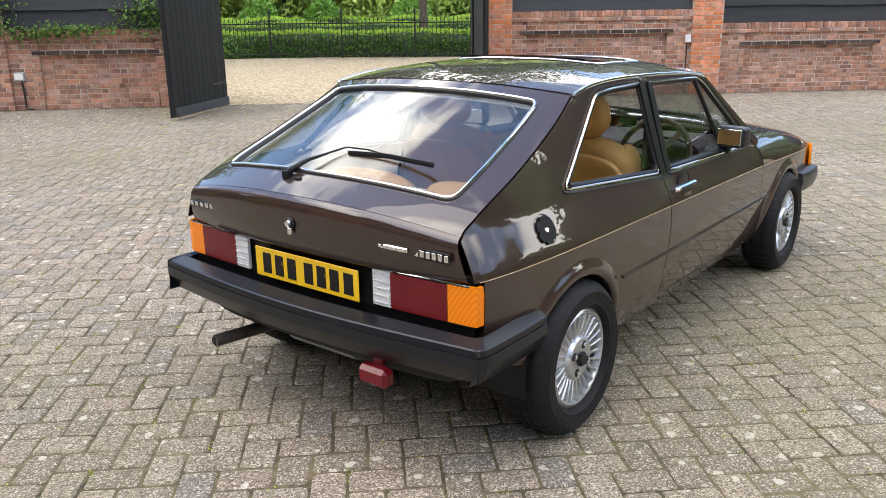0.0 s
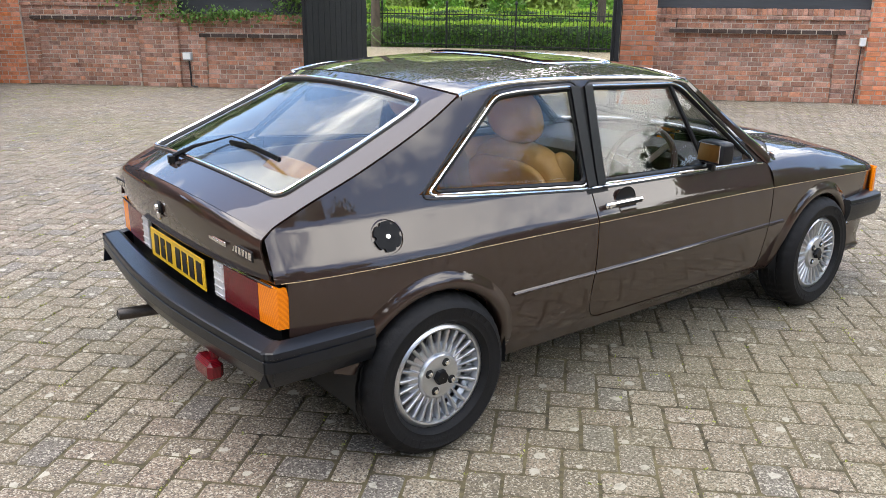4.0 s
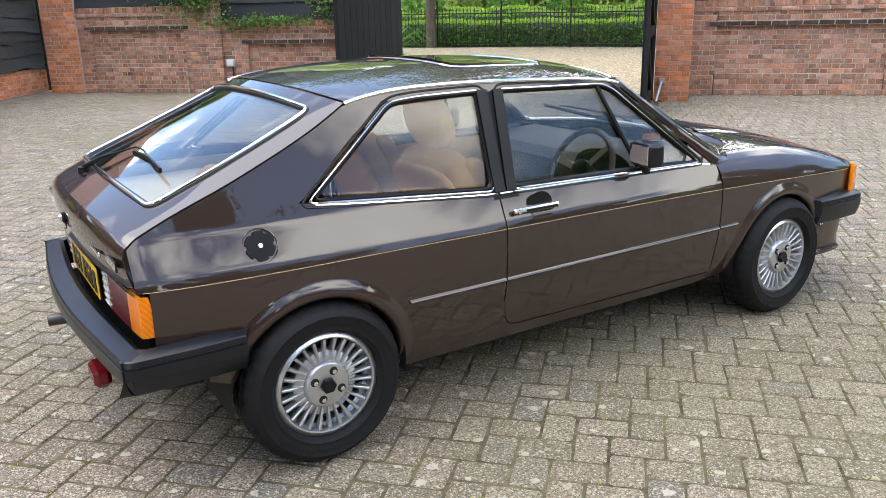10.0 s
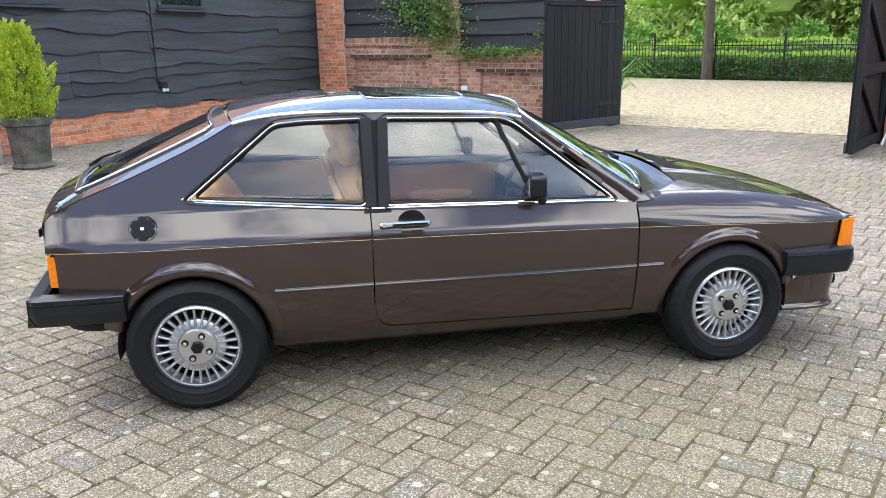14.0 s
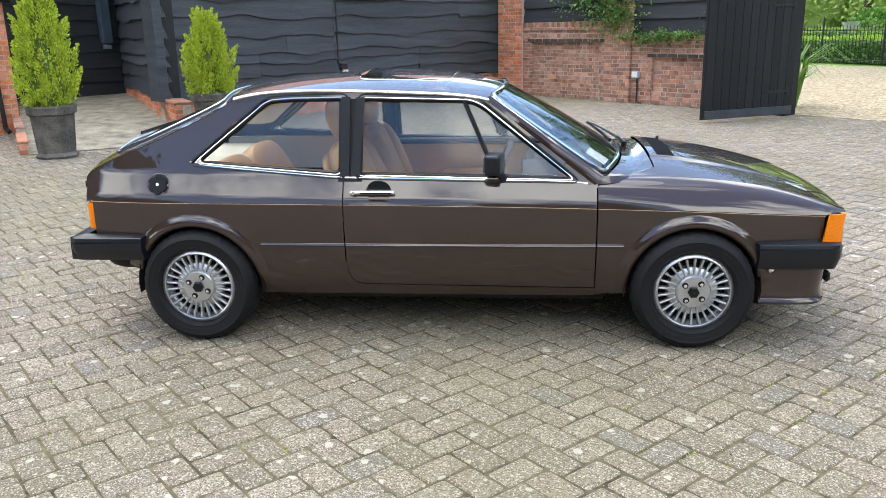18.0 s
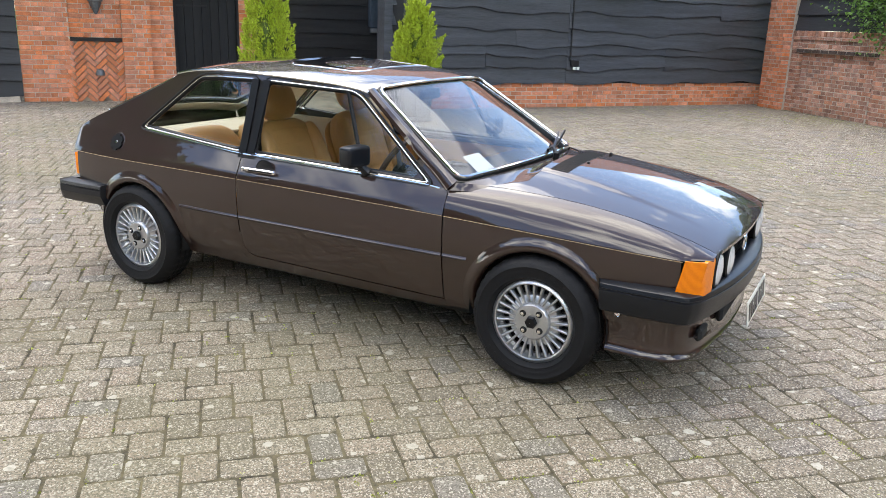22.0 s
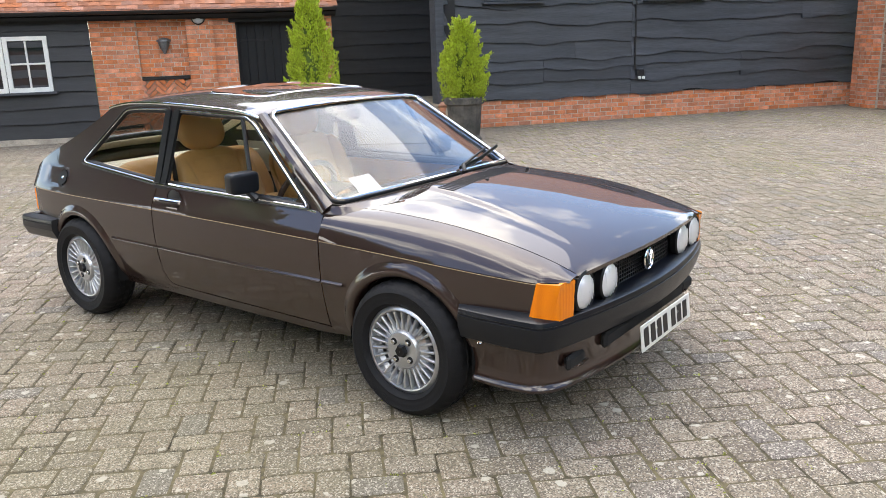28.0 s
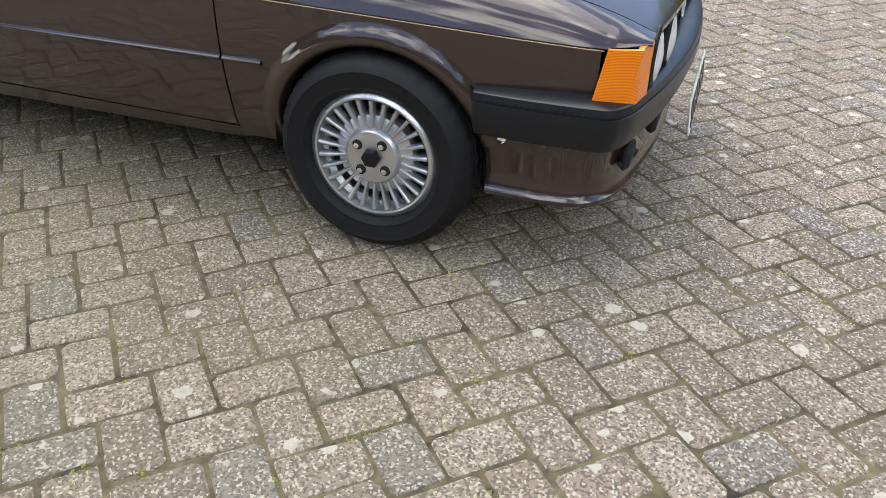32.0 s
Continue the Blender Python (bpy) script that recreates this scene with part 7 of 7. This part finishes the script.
# ---- inside ----
for y in (-0.36, 0.36):
    seat = part("front_seat", pillow((0.54, 0.50, 0.17), 4), LEATHER, car, "tan leather bucket seat", 60, at=pose(-0.06, y, 0.455, 0, -8, 0))
    part("seat_back", pillow((0.15, 0.50, 0.56), 3.6), LEATHER, seat, "", 60, at=pose(-0.33, 0, 0.29, 0, -14, 0))
    for dy in (-0.2, 0.2):
        part("bolster", pillow((0.13, 0.11, 0.52), 2.6), LEATHER, seat, "", 60, at=pose(-0.28, dy, 0.28, 0, -14, 0))
        part("bolster", pillow((0.5, 0.10, 0.13), 2.6), LEATHER, seat, "", 60, at=pose(0.0, dy, 0.06, 0, 0, 0))
    for k in range(4):
        part("seat_pleat", pillow((0.05, 0.30, 0.105), 3), LEATHER, seat, "", 60, at=pose(-0.235 - 0.028 * k, 0, 0.15 + 0.105 * k, 0, -14, 0))
    part("headrest", pillow((0.12, 0.29, 0.225), 2.4), LEATHER, seat, "broad padded headrest", 60, at=pose(-0.38, 0, 0.665, 0, -10, 0))
    for dy in (-0.06, 0.06):
        part("headrest_post", Shape().tube([(-0.37, dy, 0.53), (-0.385, dy, 0.62)], 0.007, 6), SATIN, seat)
    part("seat_shell", pillow((0.05, 0.48, 0.5), 4), LEATHER, seat, "", 60, at=pose(-0.405, 0, 0.27, 0, -14, 0))
bench = part("rear_seat", pillow((0.50, 1.10, 0.20), 5), LEATHER, car, "tan leather rear bench seat", 60, at=pose(-0.80, 0, 0.47, 0, -8, 0))
for y in (-0.28, 0.28):
    part("rear_seat_back", pillow((0.16, 0.54, 0.44), 3.6), LEATHER, bench, "", 60, at=pose(-0.27, y, 0.22, 0, -22, 0))
part("hatch_trim", Shape().sheet([[hatch_point(q, t) - np.array((-0.006, 0, 0.024)) for t in np.linspace(0.0, 0.10, 3)] for q in np.linspace(-0.94, 0.94, 15)], 0.006, True), CREAM, hatch_ob, "cream hatch lining")
part("hatch_trim", Shape().sheet([[hatch_point(q, t) - np.array((-0.006, 0, 0.024)) for t in np.linspace(S1 + 0.01, 0.98, 4)] for q in np.linspace(-0.94, 0.94, 15)], 0.006, True), CREAM, hatch_ob, "cream hatch lining")
for q0, q1 in ((-0.955, -G - 0.005), (G + 0.005, 0.955)):
    part("hatch_trim", Shape().sheet([[hatch_point(q, t) - np.array((-0.006, 0, 0.024)) for t in np.linspace(0.0, 0.98, 12)] for q in np.linspace(q0, q1, 3)], 0.006, True), CREAM, hatch_ob, "cream hatch lining")
part("parcel_shelf", Shape().box((-1.38, 0, 0.80), (0.42, 1.16, 0.02), 0.006), CREAM, car, "pale parcel shelf")
for sgn in (-1, 1):
    part("quarter_trim", Shape().sheet([[(x, sgn * (float(half(x, z)) - 0.03), z) for z in np.linspace(0.625, 0.84, 4)] for x in np.linspace(-1.5, -0.46, 8)], 0.012, sgn < 0), CREAM, car, "cream side trim panel")
    part("pillar_trim", Shape().sheet([[(x, sgn * (float(half(x, z)) - 0.03), z) for z in np.linspace(max(0.84, float(win_rear(max(x, -1.2)))) + 0.02, (float(z_hatch(x)) if x < -0.98 else float(z_gutter(x))) - 0.03, 4)] for x in np.linspace(-1.45, -0.86, 10)], 0.01, sgn < 0), CREAM, car, "cream pillar trim")
    dc = part("door_card", Shape().sheet([[(x, sgn * (float(half(x, z)) - 0.045), z) for z in np.linspace(0.33, 0.80, 5)] for x in np.linspace(-0.43, 0.70, 8)], 0.02, sgn < 0), LEATHER, doors[0 if sgn < 0 else 1], "tan door card")
    part("card_top", Shape().tube([(x, sgn * (float(half(x, 0.80)) - 0.05), 0.805) for x in np.linspace(-0.43, 0.70, 8)], 0.022, 8), BLUE_IN, dc, "dark padded door top")
    part("armrest", pillow((0.40, 0.06, 0.07), 3), LEATHER, dc, "", 60, at=pose(0.1, sgn * 0.66, 0.60))
    part("seat_belt", Shape().sheet([[(-0.44 + 0.03 * t + 0.01 * w, sgn * (0.63 - 0.02 * t), 1.10 - 0.55 * t) for w in (-2, 2)] for t in np.linspace(0, 1, 6)], 0.002), SATIN, car, "dark seat belt hanging at the pillar")
part("dashboard", Shape().sheet([[(x, y, z) for x, z in ((0.42, 0.56), (0.44, 0.66), (0.43, 0.74), (0.47, 0.785), (0.60, 0.805), (0.80, 0.815))] for y in np.linspace(-0.63, 0.63, 9)], 0.02, True), DASH, car, "dark padded dashboard")
part("instrument_hood", Shape().sheet([[(0.40 + 0.10 * t, -0.36 + 0.19 * math.cos(a), 0.76 + 0.085 * math.sin(a)) for t in (0, 0.5, 1, 1.8)] for a in np.linspace(0, math.pi, 12)], 0.012), DASH, car, "hooded instrument binnacle")
part("centre_console", Shape().box((0.30, 0, 0.46), (0.45, 0.22, 0.34), 0.04), DASH, car)
part("cabin_carpet", Shape().box((-0.15, 0, 0.345), (1.8, 1.22, 0.02), 0.005), CARPET, car)
SW = pose(0.265, -0.36, 0.765, 0, 0, 0) @ Matrix.Rotation(radians(-66), 4, "Y")
st = part("steering_wheel", Shape().tube([(0.185 * math.cos(a), 0.185 * math.sin(a), 0) for a in np.linspace(0, 2 * math.pi, 41)[:-1]], 0.0145, 10, True), material("brown_leather_rim", (0.055, 0.026, 0.014), 0.5, spread=0.2), car, "brown leather-rimmed sports steering wheel", at=SW)
for a in (radians(80), radians(200), radians(320)):
    part("spoke", Shape().box((0.10, 0, -0.01), (0.15, 0.032, 0.004), 0.002, Matrix.Rotation(a, 4, "Z")), ALLOY, st, "silver drilled spoke")
part("wheel_boss", Shape().lathe([(0.052, -0.03), (0.050, 0.01), (0.03, 0.022), (0.001, 0.024)], 24), SATIN, st)
part("column", Shape().tube([(0, 0, -0.02), (0.0, 0, -0.25)], 0.03, 10), SATIN, st)
part("interior_mirror", Shape().box((0.24, -0.02, 1.13), (0.03, 0.20, 0.055), 0.012), SATIN, car, "inside rear-view mirror")
tx = part("tax_disc", Shape().sheet([[screen_point(q, t) - np.array((0.012, 0, 0.008)) for t in (0.80, 0.88, 0.96)] for q in (-0.78, -0.70, -0.62)], 0.001, False), material("paper_sticker", (0.75, 0.73, 0.68), 0.7, spread=0.1), car, "pale paper permit inside the windscreen")

# sunroof
def sunroof(x, y, up=0.0):
    zg, zc = float(z_gutter(x)), float(z_roof(x))
    q = abs(y) / (float(half(x, zg)) + 0.004)
    return (x, y, zg + (zc - zg) * (1 - q**2.8) + 0.003 + up * (0.05 - x) / 0.45)


so = rounded([(-0.43, -0.385), (0.04, -0.385), (0.04, 0.385), (-0.43, 0.385)], 0.09, 6)
so = dense2(so, 0.08)
part("sunroof_frame", Shape().tube([sunroof(x, y, 0.0) for x, y in so], 0.0045, 8, True), CHROME, car, "bright rim of the sunroof")
pts = [sunroof(x * 0.985 - 0.003, y * 0.98, 0.012) for x, y in so]
low = [(x, y, z - 0.006) for x, y, z in pts]
n = len(pts)
part("sunroof_panel", Shape().add(pts + low, [tuple(range(n)), tuple(range(n, 2 * n))[::-1]] + [(i, n + i, n + (i + 1) % n, (i + 1) % n) for i in range(n)]), material("tinted_sunroof", (0.006, 0.006, 0.007), 0.02, spec=0.8, coat=1.0), car, "dark tinted pop-up sunroof panel tilted at the rear")

# front wipers
def on_screen(x, y, up):
    return (x, y, 0.868 + (0.890 - x) * 0.578 + up)


for (px, py), (tx_, ty_) in (((0.955, 0.03), (0.80, 0.545)),):
    w_ = part("wiper", Shape().tube([(px, py, 0.875), on_screen(px - 0.03, py + 0.03, 0.055), on_screen((px + tx_) / 2 - 0.02, (py + ty_) / 2, 0.040), on_screen(tx_ + 0.01, ty_ - 0.12, 0.025)], [0.014, 0.009, 0.006, 0.004], 6), SATIN, car, "black windscreen wiper")
    part("blade", Shape().tube([on_screen(px - 0.07, py + 0.06, 0.012), on_screen((px + tx_) / 2 - 0.015, (py + ty_) / 2, 0.014), on_screen(tx_, ty_, 0.010)], 0.007, 6, flat=1.5), SATIN, w_)
    part("pivot", Shape().tube([(px, py, 0.855), (px, py, 0.885)], 0.016, 10), SATIN, w_)
for y in (-0.10, 0.25):
    part("washer_jet", Shape().lathe([(0.010, 0), (0.009, 0.012), (0.001, 0.016)], 10, (1.17, y, 0.868)), SATIN, car)

# ---- single bricks ----
BRICK_MESH, COUNT, REST = {}, {}, {}
for parent, (w, h, mat), m in BRICKS:
    COUNT[parent.name] = COUNT.get(parent.name, 0) + 1
    if COUNT[parent.name] <= 290:
        if (w, h, mat) not in BRICK_MESH:
            BRICK_MESH[w, h, mat] = Shape().box((0, 0, 0), (w, 0.1, h), 0.004).mesh("brick", bpy.data.materials[mat], 0)
        part("brick", BRICK_MESH[w, h, mat], None, parent, at=m)
    else:
        REST.setdefault((parent.name, mat), (parent, Shape()))[1].box((0, 0, 0), (w, 0.1, h), 0.004, m)
for (name, mat), (parent, shape) in REST.items():
    tagged(part("brickwork", shape, bpy.data.materials[mat], parent, smooth=0), kind="stuff")

# roof tiles
tile_mesh = Shape().sheet([[(x, y, 0.012 * math.sin(math.pi * (x + 0.082) / 0.164) * 0.4) for x in (-0.082, 0, 0.082)] for y in (0, 0.27)], 0.013).mesh("tile", TILE, 0)
tiles = Shape()
count = 0
trnd = random.Random(3)
for r in range(14):
    for c in range(70):
        x = -9.6 + c * 0.168 + (0.084 if r % 2 else 0)
        if x > 1.95:
            continue
        m = Matrix.Translation((x, -0.06 + r * 0.105, 0.02 + trnd.uniform(0, 0.006))) @ Matrix.Rotation(radians(-4.5 + trnd.uniform(-1, 1)), 4, "X") @ Matrix.Rotation(trnd.uniform(-0.015, 0.015), 4, "Z")
        if r < 7 and x > -5.2 and count < 290:
            part("tile", tile_mesh, None, roof, at=m)
            count += 1
        else:
            n = len(tiles.v)
            tiles.add([m @ v.co for v in tile_mesh.vertices], [tuple(p.vertices) for p in tile_mesh.polygons])
tagged(part("tiling", tiles, TILE, roof, smooth=0), kind="stuff")

# ---- paving blocks, herringbone, square to the gate wall ----
def paver_material():
    m = bpy.data.materials.new("concrete_paver")
    m.use_nodes = True
    nt = m.node_tree
    b = nt.nodes["Principled BSDF"]
    Lk = nt.links.new
    b.inputs["Roughness"].default_value = 0.92
    tc = nt.nodes.new("ShaderNodeTexCoord")
    info = nt.nodes.new("ShaderNodeObjectInfo")
    geo = nt.nodes.new("ShaderNodeNewGeometry")

    def math_node(op, a, c=None, d=None):
        n = nt.nodes.new("ShaderNodeMath")
        n.operation = op
        for k, v in enumerate((a, c, d)):
            if v is None:
                continue
            if isinstance(v, (int, float)):
                n.inputs[k].default_value = v
            else:
                Lk(v, n.inputs[k])
        return n.outputs[0]

    def noise_node(scale, detail=3.0, rough=0.5):
        n = nt.nodes.new("ShaderNodeTexNoise")
        n.inputs["Scale"].default_value, n.inputs["Detail"].default_value, n.inputs["Roughness"].default_value = scale, detail, rough
        Lk(geo.outputs["Position"], n.inputs["Vector"])
        return n.outputs["Fac"]

    def blend(fac, a, c):
        n = nt.nodes.new("ShaderNodeMix")
        n.data_type = "RGBA"
        Lk(fac, n.inputs["Factor"])
        for key, v in (("A", a), ("B", c)):
            if isinstance(v, tuple):
                n.inputs[key].default_value = (*v, 1)
            else:
                Lk(v, n.inputs[key])
        return n.outputs["Result"]

    def span(v, lo, hi):
        n = nt.nodes.new("ShaderNodeMapRange")
        n.inputs["From Min"].default_value, n.inputs["From Max"].default_value = lo, hi
        Lk(v, n.inputs["Value"])
        return n.outputs["Result"]

    piece = math_node("FRACT", math_node("ADD", info.outputs["Random"], geo.outputs["Random Per Island"]))
    piece2 = math_node("FRACT", math_node("MULTIPLY", piece, 13.7))
    body = blend(piece, (0.172, 0.139, 0.102), (0.312, 0.257, 0.193))
    body = blend(math_node("MULTIPLY", span(piece2, 0.62, 0.74), 0.6), body, (0.265, 0.195, 0.148))
    body = blend(math_node("MULTIPLY", span(piece2, 0.84, 0.92), 0.75), body, (0.165, 0.156, 0.146))
    stain = span(noise_node(0.55, 5.0, 0.6), 0.35, 0.7)
    body = blend(math_node("MULTIPLY", stain, 0.30), body, (0.150, 0.122, 0.092))
    # exposed grit: dark and pale grains
    vor = nt.nodes.new("ShaderNodeTexVoronoi")
    vor.inputs["Scale"].default_value = 185.0
    Lk(geo.outputs["Position"], vor.inputs["Vector"])
    grain = nt.nodes.new("ShaderNodeSeparateColor")
    Lk(vor.outputs["Color"], grain.inputs["Color"])
    body = blend(math_node("MULTIPLY", span(grain.outputs["Red"], 0.54, 0.62), 0.80), body, (0.075, 0.062, 0.050))
    body = blend(math_node("MULTIPLY", span(grain.outputs["Green"], 0.80, 0.87), 0.60), body, (0.58, 0.53, 0.43))
    # pale lichen discs
    spots = nt.nodes.new("ShaderNodeTexVoronoi")
    spots.inputs["Scale"].default_value = 13.0
    warp = nt.nodes.new("ShaderNodeVectorMath")
    warp.operation = "MULTIPLY_ADD"
    wn = nt.nodes.new("ShaderNodeTexNoise")
    wn.inputs["Scale"].default_value = 40.0
    Lk(geo.outputs["Position"], wn.inputs["Vector"])
    warp.inputs[1].default_value = (0.03, 0.03, 0.0)
    Lk(wn.outputs["Color"], warp.inputs[0])
    Lk(geo.outputs["Position"], warp.inputs[2])
    Lk(warp.outputs["Vector"], spots.inputs["Vector"])
    cell = nt.nodes.new("ShaderNodeSeparateColor")
    Lk(spots.outputs["Color"], cell.inputs["Color"])
    size = math_node("MULTIPLY", span(cell.outputs["Red"], 0.30, 1.0), 0.30)
    disc = span(math_node("SUBTRACT", size, spots.outputs["Distance"]), 0.0, 0.03)
    body = blend(math_node("MULTIPLY", disc, 0.8), body, (0.50, 0.465, 0.385))
    # small pale crumbs of lichen
    crumbs = nt.nodes.new("ShaderNodeTexVoronoi")
    crumbs.inputs["Scale"].default_value = 42.0
    Lk(warp.outputs["Vector"], crumbs.inputs["Vector"])
    cell2 = nt.nodes.new("ShaderNodeSeparateColor")
    Lk(crumbs.outputs["Color"], cell2.inputs["Color"])
    size2 = math_node("MULTIPLY", span(cell2.outputs["Green"], 0.55, 1.0), 0.36)
    disc2 = span(math_node("SUBTRACT", size2, crumbs.outputs["Distance"]), 0.0, 0.05)
    body = blend(math_node("MULTIPLY", disc2, 0.50), body, (0.52, 0.48, 0.40))
    # dark worn hollows
    worn = span(noise_node(24.0, 4.0, 0.65), 0.54, 0.68)
    body = blend(math_node("MULTIPLY", worn, 0.5), body, (0.105, 0.086, 0.066))
    # green bloom where the yard stays damp
    damp = span(noise_node(0.23, 6.0, 0.62), 0.47, 0.63)
    body = blend(math_node("MULTIPLY", damp, 0.36), body, (0.135, 0.125, 0.050))
    Lk(body, b.inputs["Base Color"])
    bp = nt.nodes.new("ShaderNodeBump")
    bp.inputs["Strength"].default_value, bp.inputs["Distance"].default_value = 0.55, 0.004
    hh = math_node("MULTIPLY_ADD", vor.outputs["Distance"], -0.5, noise_node(35.0, 4.0))
    Lk(hh, bp.inputs["Height"])
    Lk(bp.outputs["Normal"], b.inputs["Normal"])
    return m


PAVER = paver_material()
PL, PW = 0.190, 0.1235
prnd = random.Random(21)


def worn_block(shape, m):
    """One block with knocked-off corners and a worn arris."""
    hx, hy = PW / 2 - 0.0026, PL / 2 - 0.0026
    rings = []
    c = [prnd.uniform(0.004, 0.016) for _ in range(4)]
    line = []
    for k, (sx, sy) in enumerate(((-1, -1), (1, -1), (1, 1), (-1, 1))):
        p, q = (sx * hx, sy * (hy - c[k])), (sx * (hx - c[k]), sy * hy)
        line += [p, q] if sx * sy > 0 else [q, p]
    line = [(x + prnd.gauss(0, 0.0011), y + prnd.gauss(0, 0.0011)) for x, y in line]
    for z, f in ((-0.03, 0.0), (0.0215, 0.0), (0.0275, 0.0032), (0.030, 0.0095)):
        rings += [m @ Vector((x - math.copysign(f, x), y - math.copysign(f, y), z)) for x, y in line]
    faces = [(i * 8 + j, i * 8 + (j + 1) % 8, i * 8 + 8 + (j + 1) % 8, i * 8 + 8 + j) for i in range(3) for j in range(8)]
    shape.add(rings, faces + [tuple(range(24, 32))])


worn_meshes = []
for _ in range(12):
    one = Shape()
    worn_block(one, Matrix.Identity(4))
    worn_meshes.append(one.mesh("paver", PAVER, 0))
inv = MW.inverted()
o = inv @ Vector((1.432, -1.532, 0))  # one block's corner
near, rest = [], Shape()
keep = inv @ Vector((0.6, -1.9, 0))


def block(cx, cy, along):
    """A block by its middle in the wall's frame; along: its long side runs out from the wall."""
    if not (-16.5 < cx < 12.0 and -25 < cy < -0.01):
        return
    w = MW @ Vector((cx, cy, 0))
    if w.x < -13 or w.y < -15:
        return
    rot = 0 if along else 90
    m = Matrix.Translation((cx, cy, -0.030 + prnd.uniform(-0.0025, 0.0025))) @ Matrix.Rotation(radians(rot + prnd.gauss(0, 0.8)), 4, "Z") @ Matrix.Rotation(prnd.gauss(0, 0.006), 4, "X") @ Matrix.Rotation(prnd.gauss(0, 0.006), 4, "Y") @ Matrix.Diagonal((prnd.uniform(0.975, 1.012), prnd.uniform(0.985, 1.008), 1, 1))
    if (Vector((cx, cy, 0)) - keep).length < 1.62 and len(near) < 300:
        near.append(m)
    else:
        worn_block(rest, m)


for k in range(-170, 171):
    for j in range(-110, 111):
        # p runs out from the wall, q along it (towards the barn)
        p, q = k * PW + j * PL, k * PW - j * PL
        for (cp, cq, along) in ((p + PL / 2, q + PW / 2, True), (p + PL + PW / 2, q + PW - PL / 2, False)):
            block(o.x - cq, o.y + cp, along)
for k, m in enumerate(near):
    part("paver", worn_meshes[k % 12], None, yard, at=m)
tagged(part("paver_field", rest, PAVER, yard, smooth=0), kind="stuff")

# moss and small weeds in the joints
wd = random.Random(9)
tufts, spots = Shape(), []
for _ in range(30000):
    x, y = wd.uniform(-7, 9), wd.uniform(-6, 13)
    d = noise.noise(Vector((x * 0.35, y * 0.35, 3.1))) + (0.25 if y > 6 else -0.12)
    l = inv @ Vector((x, y, 0))
    corner = 0.55 if (l.y > -3.2 and l.x < 2.5) else 0.0
    if wd.random() > max(0.17, d * 1.7 + corner):
        continue
    if l.y > -0.1:
        continue
    # snap to a joint
    along = wd.random() < 0.5
    if along:
        l.y = o.y + round((l.y - o.y) / PW) * PW
    else:
        l.x = o.x + round((l.x - o.x) / PW) * PW
    big = 2.0 if (wd.random() < 0.06 and y > 5) else 1.0
    run = (0.026, 0.005) if along else (0.005, 0.026)
    for _ in range(int(13 * big)):
        spots.append((MW @ Vector((l.x + wd.gauss(0, run[0] * big), l.y + wd.gauss(0, run[1] * big), -0.007)), Vector((wd.gauss(0, 0.6), wd.gauss(0, 0.6), 1))))
leaf_quads(tufts, spots, 0.0085, wd, 0.5, 0.2, 1.2)
solo("moss", tufts, MOSS, "yellow-green moss and small weeds in the paving joints", "moss", "stuff", smooth=0)
